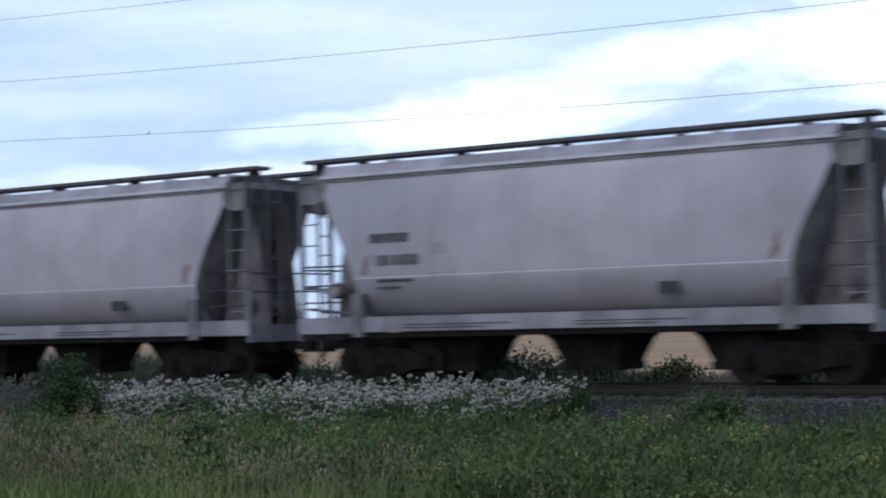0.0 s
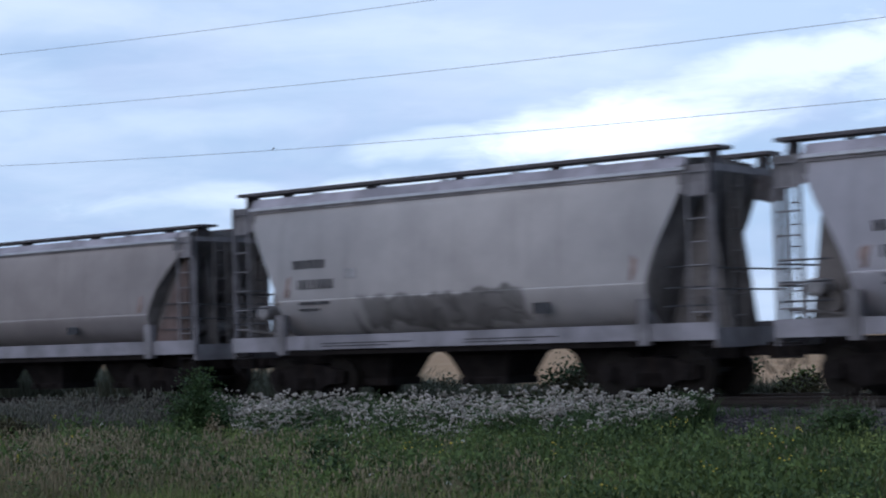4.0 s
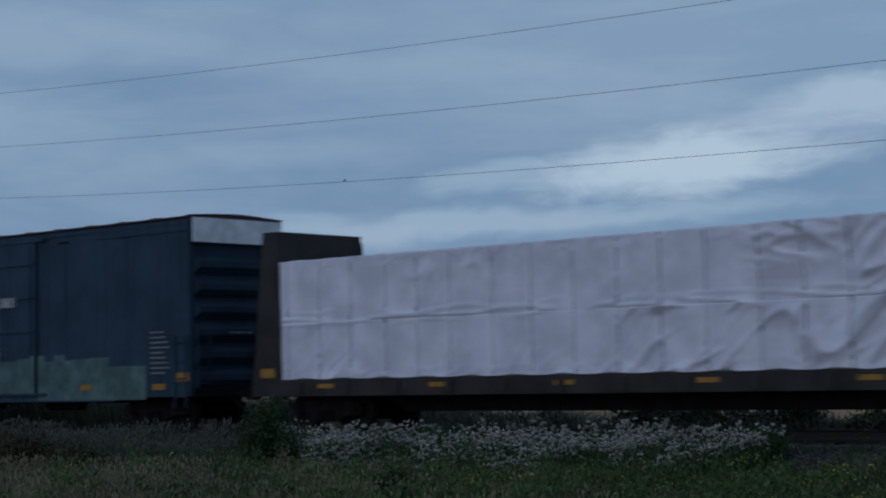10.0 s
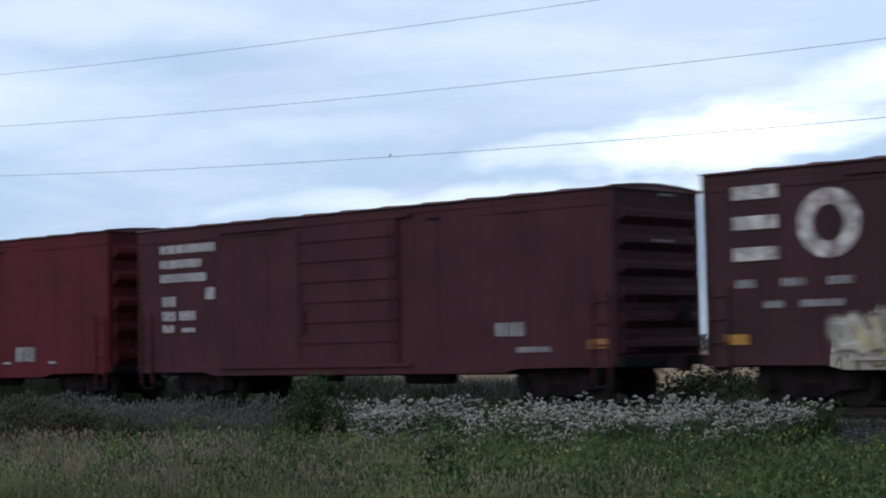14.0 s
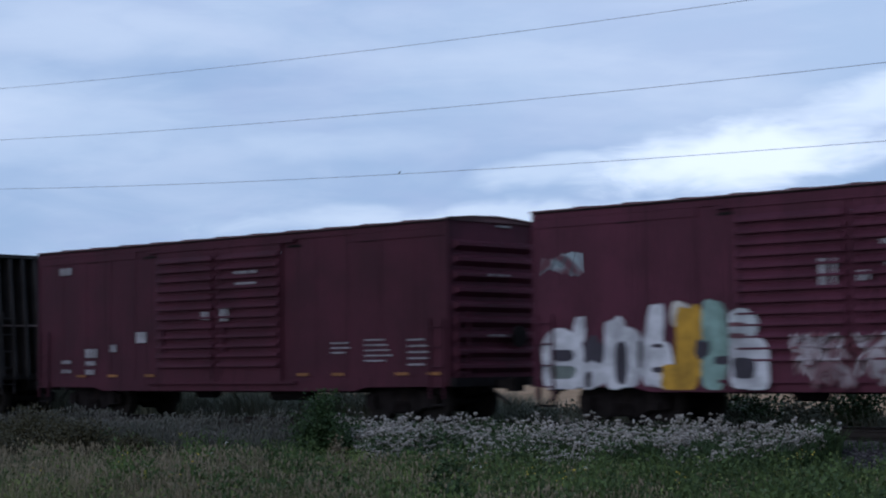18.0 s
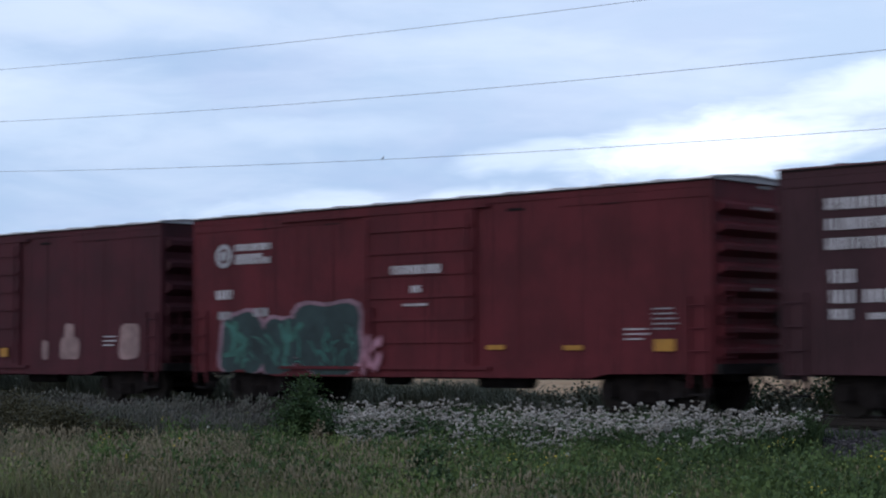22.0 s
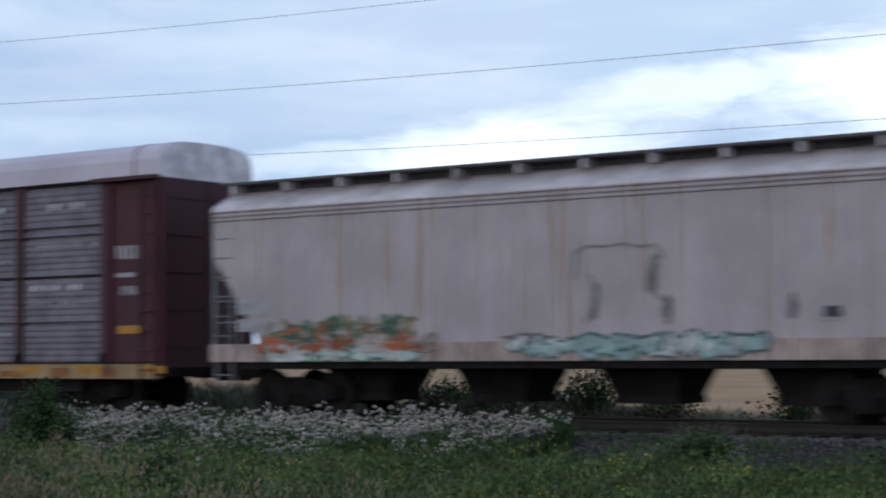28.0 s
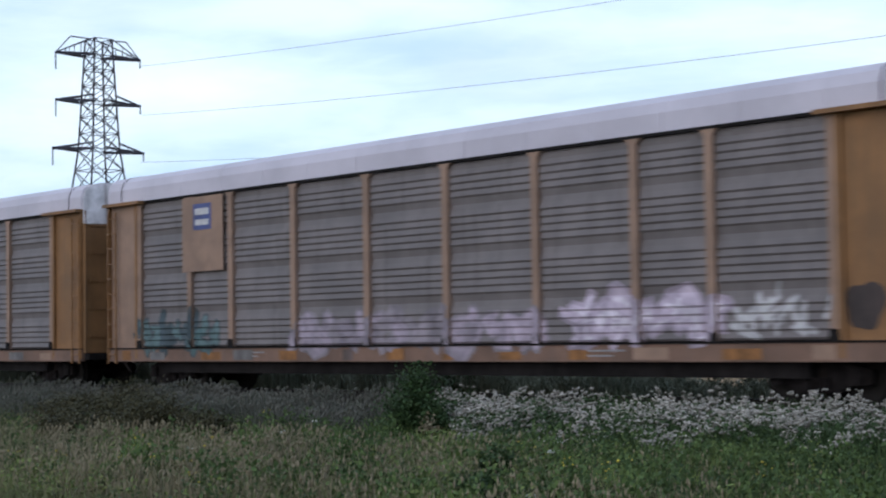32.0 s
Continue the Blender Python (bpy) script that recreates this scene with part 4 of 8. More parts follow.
# ---- covered hoppers with flat ribbed sides ----
def rib_hopper(name, label, half, paint, roof_mat, seam=4.08, top=4.72, sill_mat=None, bays=4, end_mat=None, bare_belly=False, frame_mat=None):
    root = car_root(name, label, "hopper car")
    sill_mat = sill_mat or paint
    low = 1.56 if bare_belly else 1.48

    def edge(z):
        k = max(0.0, min(1.0, (3.35 - z) / (3.35 - low)))
        return half - 0.05 - 1.35 * k
    n = 9
    for side in (-1, 1):
        y0, y1 = (-1.56, -1.52) if side < 0 else (1.52, 1.56)
        bays_x = np.linspace(-half + 0.05, half - 0.05, n + 1)
        for i in range(n):
            a, b = bays_x[i] + 0.006, bays_x[i + 1] - 0.006
            pts = [(max(a, -edge(low)), low), (min(b, edge(low)), low), (b, seam), (a, seam)]
            if i == 0:
                pts = [(-edge(low), low), (b, low), (b, seam), (a, seam), (a, 3.35)] if b > -edge(low) else [(b, max(low, 3.35 - 2.0 * (b + half))), (b, seam), (a, seam), (a, 3.35)]
            if i == n - 1:
                pts = [(a, low), (edge(low), low), (b, 3.35), (b, seam), (a, seam)] if a < edge(low) else [(a, low), (b, 3.35), (b, seam), (a, seam)]
            part("side_sheet", Shape().plate(pts, y0, y1), paint, root)
        for k in range(0 if bare_belly else 3):
            z = seam + 0.02 - k * 0.09
            ridge = Shape().prism([(side * 1.56, z - 0.03), (side * 1.60, z - 0.01), (side * 1.60, z + 0.01), (side * 1.56, z + 0.03)], -half + 0.05, half - 0.05)
            part("top_ridge", ridge, paint, root)
        if not bare_belly:
            part("side_sill", Shape().box(-half, half, side * 1.54 - 0.05, side * 1.54 + 0.05, 1.12, 1.49), sill_mat, root)
        part("running_board", Shape().box(-half + 0.02, half - 0.02, side * 0.95 - 0.3, side * 0.95 + 0.3, top + 0.05, top + 0.10), M_WALK_SHADE, root)
        # added dark sheet for the shaded band beneath the running board
        part("board_shade", Shape().box(-half + 0.3, half - 0.3, *sorted((side * 0.72, side * 0.80)), top - 0.1, top + 0.05), M_WALK_SHADE, root)
        for x in np.linspace(-half + 0.3, half - 0.3, 12):
            arm = Shape().prism([(side * 1.22, top - 0.14), (side * 1.22, top + 0.045), (side * 0.82, top + 0.045), (side * 0.82, top - 0.1)], x - 0.035, x + 0.035)
            part("board_bracket", arm, roof_mat, root)
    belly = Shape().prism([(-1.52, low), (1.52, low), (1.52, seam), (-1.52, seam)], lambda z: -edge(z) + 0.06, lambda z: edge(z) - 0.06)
    # dark colour carries the shade under the slopes as well as grime
    part("body", belly, M_WALK_SHADE, root, "grimy slope sheets with shade in their dark colour")
    rng_x = np.linspace(-half + 0.05, half - 0.05, 9)
    for i in range(8):
        r = Shape().prism([(-1.56, seam), (-1.5, seam + 0.12), (-0.75, top - 0.06), (0, top), (0.75, top - 0.06), (1.5, seam + 0.12), (1.56, seam)], rng_x[i] + 0.008, rng_x[i + 1] - 0.008)
        part("roof_sheet", r, roof_mat, root)
        rib = [(-1.575, seam + 0.01), (-1.51, seam + 0.14), (-0.75, top - 0.035), (-0.75, top - 0.06), (-1.49, seam + 0.11)]
        part("roof_rib", Shape().prism(rib, rng_x[i] - 0.025, rng_x[i] + 0.025), roof_mat, root)
    h = Shape().box(-half + 1.2, half - 1.2, -0.3, 0.3, top - 0.02, top + 0.12)
    part("trough_hatch", h, roof_mat, root)
    for s_ in (-1, 1):
        x = s_ * (half - 0.05)
        a, b = sorted((x, x - s_ * 0.05))
        part("end_sheet", Shape().prism([(-1.5, 3.3), (1.5, 3.3), (1.5, seam), (0.75, top - 0.08), (-0.75, top - 0.08), (-1.5, seam)], a, b), end_mat or paint, root)
        e = Shape()
        for yy in (-1.5, 1.42):
            e.box(x - 0.05, x + 0.05, yy, yy + 0.08, 1.2, 3.4)
        e.box(x - 0.05, x + 0.05, -1.5, 1.5, 1.15, 1.4)
        part("end_frame", e, frame_mat or paint, root)
        rails = Shape()
        for z in (1.95, 2.4, 2.85):
            rails.rod((x - s_ * 0.02, -1.48, z), (x - s_ * 0.9, -1.48, z), 0.018, 5)
            rails.rod((x, -1.45, z), (x, 1.45, z), 0.018, 5)
        part("hand_rail", rails, frame_mat or paint, root)
        ladder(root, x - s_ * 0.3, -1.53, 0.6, 4.3, 0.45, frame_mat or paint)
        ladder(root, x, -0.9, 1.2, 4.6, 0.42, frame_mat or paint, "y")
        a, b = sorted((s_ * (half - 0.1), s_ * (half - 1.6)))
        part("end_floor", Shape().box(a, b, -1.5, 1.5, 1.08, 1.16), M_UNDER, root)
    w, flare = (2 * half - 3.4) / bays, 1.35 if bare_belly else 1.1
    for i in range(bays):
        x = -half + 1.7 + (i + 0.5) * w
        o = Shape()
        o.v.extend([(x - w * 0.49, -1.4, low), (x + w * 0.49, -1.4, low), (x + w * 0.49, 1.4, low), (x - w * 0.49, 1.4, low),
                    (x - w * 0.34, -flare, 1.16), (x + w * 0.34, -flare, 1.16), (x + w * 0.34, flare, 1.16), (x - w * 0.34, flare, 1.16),
                    (x - w * 0.26, -0.72, 0.95), (x + w * 0.26, -0.72, 0.95), (x + w * 0.26, 0.72, 0.95), (x - w * 0.26, 0.72, 0.95),
                    (x - w * 0.19, -0.55, 0.45), (x + w * 0.19, -0.55, 0.45), (x + w * 0.19, 0.55, 0.45), (x - w * 0.19, 0.55, 0.45)])
        for k in (0, 4, 8):
            o.f.extend([(k, k + 1, k + 5, k + 4), (k + 1, k + 2, k + 6, k + 5), (k + 2, k + 3, k + 7, k + 6), (k + 3, k, k + 4, k + 7)])
        o.f.append((12, 13, 14, 15))
        o.box(x - w * 0.2, x + w * 0.2, -0.6, 0.6, 0.32, 0.46)
        part("outlet_hopper", o, M_GRIME_SHADE if bare_belly else M_UNDER, root)
    part("centre_sill", Shape().box(-half + 0.3, half - 0.3, -0.26, 0.26, 0.95, 1.06), M_UNDER, root)
    if not bare_belly:
        part("sill_flange", Shape().box(-half + 0.2, half - 0.2, -1.5, -1.42, 0.98, 1.12), M_UNDER, root)
    for x in (-half + 1.9, half - 1.9):
        add_truck(root, x)
    add_couplers(root, half, 0.55)
    return root


# ---- gondola ----
def gondola(name, label, half, paint):
    root = car_root(name, label, "gondola car")
    n = 15
    xs = np.linspace(-half, half, n + 1)
    for side in (-1, 1):
        y = side * 1.45
        for i in range(n):
            part("side_sheet", Shape().box(xs[i] + 0.008, xs[i + 1] - 0.008, y - 0.02, y + 0.02, 1.25, 2.63), paint, root)
        rib = Shape().plate([(-0.07, 1.1), (0.07, 1.1), (0.055, 2.63), (-0.055, 2.63)], -0.075, 0.0).mesh("side_post")
        for x in xs:
            part("side_post", rib, paint, root, at=(min(max(x, -half + 0.08), half - 0.08), y + (0.02 if side > 0 else -0.02), 0), turn=0 if side < 0 else 180)
        part("top_chord", Shape().box(-half, half, y - 0.08, y + 0.08, 2.63, 2.77), paint, root)
        ring = [(-half, 1.0), (-half + 2.4, 1.0), (-half + 3.0, 0.8), (half - 3.0, 0.8), (half - 2.4, 1.0), (half, 1.0), (half, 1.27), (-half, 1.27)]
        part("side_sill", Shape().plate(ring, y - 0.09, y + 0.03) if side < 0 else Shape().plate(ring, y - 0.03, y + 0.09), paint, root)
    for s_ in (-1, 1):
        x = s_ * half
        a, b = sorted((x, x - s_ * 0.05))
        part("end_sheet", Shape().box(a, b, -1.44, 1.44, 1.0, 2.73), paint, root)
        for z in (1.35, 1.75, 2.15, 2.55):
            a, b = sorted((x, x + s_ * 0.09))
            part("end_rib", Shape().box(a, b, -1.4, 1.4, z - 0.07, z + 0.07), paint, root)
        ladder(root, s_ * (half - 0.3), -1.58, 0.55, 2.7, 0.42, paint)
    scrap = Shape()
    rng = random.Random(5)
    for i in range(10):
        x = rng.uniform(-half + 1, half - 1)
        scrap.box(x, x + rng.uniform(0.3, 0.9), rng.uniform(-1.2, 0), rng.uniform(0.1, 1.2), 1.1, 2.5)
    scrap.box(-2.4, -1.9, -0.9, -0.3, 1.1, 2.6)
    part("scrap_load", scrap, M_UNDER, root, "dark scrap load")
    under_gear(root, half)
    return root


# ---- bulkhead flat car with wrapped lumber ----
def bulkhead_flat(name, label, half, paint):
    root = car_root(name, label, "flat car")
    part("deck", Shape().box(-half + 0.2, half - 0.2, -1.4, 1.4, 1.02, 1.17), paint, root)
    for side in (-1, 1):
        y = side * 1.44
        part("side_sill", Shape().box(-half, half, y - 0.05, y + 0.05, 0.80, 1.19), paint, root)
        pocket = Shape().box(-0.09, 0.09, *sorted((y + side * 0.05, y + side * 0.1)), 0.86, 1.12).mesh("stake_pocket")
        for x in np.linspace(-half + 1.6, half - 1.6, 13):
            part("stake_pocket", pocket, paint, root, at=(x, 0, 0))
    ring = [(-half + 2.9, 0.98), (-half + 4.1, 0.42), (half - 4.1, 0.42), (half - 2.9, 0.98)]
    part("fish_belly_sill", Shape().plate(ring, -0.5, 0.5), M_UNDER, root)
    part("centre_sill", Shape().box(-half + 0.3, half - 0.3, -0.28, 0.28, 0.7, 1.02), M_UNDER, root)
    for s_ in (-1, 1):
        x = s_ * half
        a = x - s_ * 0.9
        for side in (-1, 1):
            ring = [(x, 1.05), (a - s_ * 0.05, 1.05), (a, 4.5), (a + s_ * 0.12, 4.68), (x - s_ * 0.42, 4.68), (x - s_ * 0.38, 4.55)]
            y = side * 1.42
            part("bulkhead_side", Shape().plate(ring, y - 0.04, y + 0.04), paint, root)
        lo, hi = sorted((a, a + s_ * 0.07))
        part("bulkhead_face", Shape().box(lo, hi, -1.38, 1.38, 1.15, 4.6), paint, root)
        for k in range(7):
            y = -1.3 + k * 2.6 / 6
            p = Shape().plate([(a + s_ * 0.07, 1.1), (x - s_ * 0.03, 1.1), (x - s_ * 0.40, 4.62), (a + s_ * 0.07, 4.62)], y - 0.05, y + 0.05)
            part("bulkhead_post", p, paint, root)
        lo, hi = sorted((a + s_ * 0.02, x - s_ * 0.36))
        part("bulkhead_cap", Shape().box(lo, hi, -1.42, 1.42, 4.6, 4.7), paint, root)
        part("bulkhead_beam", Shape().rod((x - s_ * 0.22, -1.4, 2.6), (x - s_ * 0.22, 1.4, 2.6), 0.03, 8), M_END, root)
        ladder(root, s_ * (half - 0.02) - s_ * 0.1, -1.1, 0.6, 3.0, 0.42, paint, "y")
        patch(root, min(x - s_ * 0.75, x - s_ * 0.28), 1.24, 0.47, 0.22, M_YELLOW, -1.47, "reflector")
    for x in np.linspace(-half + 2.2, half - 2.2, 6):
        patch(root, x, 0.98, 0.5, 0.1, M_YELLOW, -1.495, "reflector")
    for x in (-half + 2.0, half - 2.0):
        add_truck(root, x)
    add_couplers(root, half)
    return root


def lumber_load(name, label, x0, x1, seed, loose):
    """Packs of lumber in white wrap, two tiers, banded; loose: the stretch where the wrap has come off the top edge."""
    root = new(name)
    tagged(root, label, "lumber load", "wrapped lumber loads")
    m, ns, ls, bsdf = nodes_of("white_wrap")
    tc = ns.new("ShaderNodeTexCoord")
    big = noise_tex(ns, ls, tc.outputs["Object"], 1.3, 4.0, 0.6)
    ls.new(mix_rgb(ns, ls, ramp01(ns, ls, big, 0.3, 0.75), (0.55, 0.515, 0.60), (0.75, 0.71, 0.80)), bsdf.inputs["Base Color"])
    bsdf.inputs["Roughness"].default_value = 0.36
    M_STRAP = mat("strap_band", (0.24, 0.22, 0.27), 0.5, 0.0, 0.2, 4.0)
    rng = random.Random(seed)
    cuts = [x0]
    while cuts[-1] < x1 - 3.6:
        cuts.append(cuts[-1] + rng.choice((2.4, 2.45, 3.0, 3.65)))
    cuts.append(x1)
    bands = [x0 + 0.35]
    while bands[-1] < x1 - 0.9:
        bands.append(bands[-1] + rng.choice((0.6, 0.95, 1.0, 1.05, 1.1, 1.2)))
    mid, ph = 2.50, seed * 7.3

    def ridge(v, sharp):
        return max(0.0, 1 - sharp * abs(v)) ** 1.4

    def fold(x, z, lower):
        """How far the sheet stands out: drawn in by the bands, slack between them, pulled into slanting wrinkles in places."""
        near = min(abs(x - q) for q in bands)
        out = 0.018 * min(1.0, near / 0.28) - 0.022 * math.exp(-(near / 0.05) ** 2)
        out += 0.02 * noise.noise((x * 0.9 + ph, z * 0.7, 0.0))
        zone = noise.noise((x * 0.28 + ph, 2.0 if lower else 8.0, z * 0.25)) + (0.22 if lower else 0.05)
        zone = max(0.0, min(1.0, zone * 2.4)) * max(0.0, min(1.0, 0.5 + 2.2 * noise.noise((x * 0.8, ph, z * 0.9))))
        lean = 1.15 + 0.9 * noise.noise((x * 0.2 + ph, 4.0, 1.0 if lower else 6.0))
        d = x - lean * (z - 1.2)
        out += zone * (0.13 * ridge(noise.noise((d * 0.95 + ph, z * 0.55 + x * 0.25, 3.0)), 4.5) + 0.06 * ridge(noise.noise((d * 2.1, ph + x * 0.4, z * 0.7)), 4.5))
        out += 0.06 * ridge(noise.noise((x * 0.45 + ph, 9.0, z * 5.5)), 4.0) * max(0.0, 1 - abs(z - mid - 0.08) / 0.22)
        out += 0.03 * ridge(noise.noise((x * 1.6 + ph, 5.0, z * 3.0)), 4.0) * max(0.0, 1 - (3.97 - z) / 0.3)
        out += 0.02 * ridge(noise.noise((x * 1.4 + ph, 15.0, z * 3.5)), 4.0) * max(0.0, 1 - (z - 1.2) / 0.3)
        # where the wrap has come loose along the top
        if loose[0] < x < loose[1] and not lower:
            k = math.sin(math.pi * (x - loose[0]) / (loose[1] - loose[0])) * max(0.0, min(1.0, (z - 2.9) / 0.8))
            out += k * (0.10 + 0.09 * ridge(noise.noise((x * 0.9 - z * 0.6, z * 4.0, ph)), 2.6))
        return out * max(0.0, min(1.0, (x - x0) / 0.3, (x1 - x) / 0.3))

    for side in (-1, 1):
        for z0, z1 in ((1.2, mid), (mid, 3.97)):
            for a, b in zip(cuts, cuts[1:]):
                nx, nz = (max(8, int((b - a) / 0.035)), 34) if side < 0 else (12, 4)
                verts, faces = [], []
                for j in range(nz + 1):
                    for i in range(nx + 1):
                        x, z = a + (b - a) * i / nx, z0 + (z1 - z0) * j / nz
                        rim = 0.02 * math.sin(x * 5 + ph) if j == 0 and z0 < 2 else 0.018 * noise.noise((x * 2.2, ph, 0)) if j == nz and z0 > 2 else 0
                        verts.append((x, side * (1.40 + fold(x, z, z0 < 2)), z + rim))
                base = len(verts)
                for j in range(nz):
                    for i in range(nx):
                        k = j * (nx + 1) + i
                        faces.append((k, k + 1, k + nx + 2, k + nx + 1))
                t0 = nz * (nx + 1)
                for i in range(nx + 1):
                    verts.append((verts[t0 + i][0], side * 0.04, verts[t0 + i][2] + 0.03))
                for i in range(nx):
                    faces.append((t0 + i, t0 + i + 1, base + i + 1, base + i))
                me = raw_mesh("wrapped_pack", verts, faces, m)
                bm = bmesh.new()
                bm.from_mesh(me)
                bmesh.ops.recalc_face_normals(bm, faces=bm.faces)
                bm.to_mesh(me)
                bm.free()
                part("wrapped_pack", me, m, root, smooth=True)
    core = Shape().box(x0 + 0.05, x1 - 0.05, -1.33, 1.33, 1.17, 3.9)
    part("lumber_core", core, mat("sawn_lumber", (0.3, 0.28, 0.28), 0.8, 0.0, 0.3, 3.0), root)
    for x in bands:
        band = Shape()
        zs = np.linspace(1.2, 3.96, 24)
        for zz in zs:
            y = -1.404 - fold(x, min(zz, 3.9), zz < mid)
            band.v.extend([(x - 0.034, y, zz), (x + 0.034, y, zz)])
        band.f = [(2 * i, 2 * i + 1, 2 * i + 3, 2 * i + 2) for i in range(23)]
        part("strap", band, M_STRAP, root)
    return root


# ---- automobile carriers ----
SCREENS = {}
POSTS = (-11.75, -9.2, -7.25, -4.5, -1.6, 1.22, 4.08, 6.88, 8.82, 11.62)


def auto_carrier(name, label, half, eave, frame_paint, panel_mat, roof_mat, sill_mat, deck_gaps, wave=0.05, end_mat=None, cap_mat=None, open_slots=True):
    root = car_root(name, label, "auto carrier")
    z0 = 1.13
    prof, z = [], z0
    louvred = wave > 0.03
    ridge = 0.14
    cells = []
    if louvred:
        z = z0 + 0.02
        while z < eave - 0.2:
            if any(abs(z + 0.1 - g) < 0.1 for g in deck_gaps):
                cells.extend([(z, z + 0.13, 0.0, -0.025, True), (z + 0.13, z + 0.27, -0.025, 0.0, True)])
                z += 0.27
                continue
            cells.append((z, z + 0.042, 0.0, wave, not open_slots))
            cells.append((z + 0.042, z + 0.155, wave, 0.0, True))
            z += 0.155
        cells.append((z, eave - 0.04, 0.0, 0.0, True))
    z = z0
    while z < eave - 0.25:
        if any(abs(z - g) < 0.13 for g in deck_gaps):
            prof.extend([(z, 0.0), (z + 0.015, -0.07), (z + 0.06, -0.07), (z + 0.08, 0.022), (z + 0.2, 0.0)])
            z += 0.21
            continue
        prof.extend([(z, 0.0), (z + ridge * 0.22, wave), (z + ridge * 0.36, wave), (z + ridge * 0.86, 0.0)])
        z += ridge
    prof.append((eave - 0.04, 0.0))
    for side in (-1, 1):
        for a, b in zip(POSTS, POSTS[1:]):
            s = Shape()
            if louvred:
                # slats with open slots between them, held by a solid strip at either end
                xs4 = (a + 0.1, a + 0.13, b - 0.13, b - 0.1)
                levels = [(cells[0][0], cells[0][2])] + [(c[1], c[3]) for c in cells]
                for zz, d in levels:
                    s.v.extend([(x, side * (1.47 + d), zz) for x in xs4])
                for i, cell in enumerate(cells):
                    for q in ((0, 1, 2) if cell[4] else (0, 2)):
                        s.f.append((4 * i + q, 4 * i + q + 1, 4 * i + q + 5, 4 * i + q + 4))
                part("side_screen", s, panel_mat, root)
                continue
            k = len(prof)
            for x in (a + 0.1, b - 0.1):
                s.v.extend([(x, side * (1.47 + d), zz) for zz, d in prof])
            for i in range(k - 1):
                s.f.append((i, i + 1, k + i + 1, k + i))
            part("side_screen", s, panel_mat, root)
        for x in POSTS:
            p = Shape().plate([(x - 0.1, z0), (x + 0.1, z0), (x + 0.1, eave - 0.14), (x + 0.22, eave - 0.02), (x - 0.22, eave - 0.02), (x - 0.1, eave - 0.14)],
                              *sorted((side * 1.46, side * 1.565)))
            part("side_post", p, frame_paint, root)
            p = Shape().plate([(x - 0.13, z0 - 0.02), (x + 0.13, z0 - 0.02), (x + 0.1, z0 + 0.2), (x - 0.1, z0 + 0.2)], *sorted((side * 1.565, side * 1.59)))
            part("post_foot", p, M_UNDER if side < 0 else frame_paint, root)
        for s_ in (-1, 1):
            a, b = sorted((s_ * (11.72 if s_ > 0 else 11.85), s_ * half))
            part("end_panel", Shape().box(a, b, *sorted((side * 1.44, side * 1.50)), z0, eave), end_mat if end_mat and s_ > 0 else frame_paint, root)
            for x in (a + 0.05, b - 0.06):
                part("end_stile", Shape().box(x - 0.06, x + 0.06, *sorted((side * 1.49, side * 1.58)), z0 - 0.3, eave), end_mat or frame_paint, root)
            part("roof_ledge", Shape().box(a - 0.35 if s_ > 0 else a - 0.02, b + 0.02 if s_ > 0 else b + 0.35, *sorted((side * 1.46, side * 1.74)), eave - 0.05, eave + 0.035), end_mat or frame_paint, root)
            xs_ = s_ * (half - 0.75)
            seam = [(side * 1.556, eave + 0.05), (side * 1.551, eave + 0.40), (side * 1.476, eave + 0.615), (side * 1.285, eave + 0.757), (side * 0.9, eave + 0.828), (side * 0.9, eave + 0.80), (side * 1.27, eave + 0.73), (side * 1.45, eave + 0.59), (side * 1.52, eave + 0.05)]
            part("hood_seam", Shape().prism(seam, xs_ - 0.02, xs_ + 0.02), M_UNDER, root)
        part("side_sill", Shape().box(-half, half, *sorted((side * 1.46, side * 1.57)), 0.76, z0 - 0.02), sill_mat, root)
        part("sill_lip", Shape().box(-half, half, *sorted((side * 1.45, side * 1.60)), z0 - 0.035, z0), M_UNDER, root)
        part("roof_rail", Shape().box(-half, half, *sorted((side * 1.47, side * 1.57)), eave - 0.035, eave + 0.03), M_UNDER, root)
    ring = [(1.55, eave + 0.02), (1.545, eave + 0.40), (1.47, eave + 0.61), (1.28, eave + 0.75), (0.9, eave + 0.82), (0.4, eave + 0.85)]
    ring = ring + [(-y, z) for y, z in reversed(ring)]
    xs = np.linspace(-half, half, 15)
    for i in range(14):
        part("roof_sheet", Shape().prism(ring, xs[i] + 0.006, xs[i + 1] - 0.006), roof_mat, root, smooth=False)
    for s_ in (-1, 1):
        x = s_ * half
        a, b = sorted((x - s_ * 0.02, x + s_ * 0.03))
        for y0, y1 in ((-1.4, -0.02), (0.02, 1.4)):
            d = part("end_door", Shape().box(a, b, y0, y1, 1.0, eave), end_mat or frame_paint, root)
            for z in np.linspace(1.5, eave - 0.4, 5):
                rib = Shape().box(*sorted((b if s_ > 0 else a, (b if s_ > 0 else a) + s_ * 0.03)), y0 + 0.1, y1 - 0.1, z - 0.05, z + 0.05)
                part("door_rib", rib, end_mat or frame_paint, d)
        part("end_cap", Shape().prism([(y * 0.97, z - 0.02) for y, z in ring], a, b), cap_mat or roof_mat, root)
        if end_mat:
            part("cap_panel", Shape().box(*sorted((x + s_ * 0.02, x + s_ * 0.06)), -1.5, 1.5, eave - 0.38, eave + 0.03), cap_mat or roof_mat, root)
        ladder(root, x - s_ * 0.28, -1.6, 0.7, eave - 0.2, 0.42, end_mat or frame_paint)
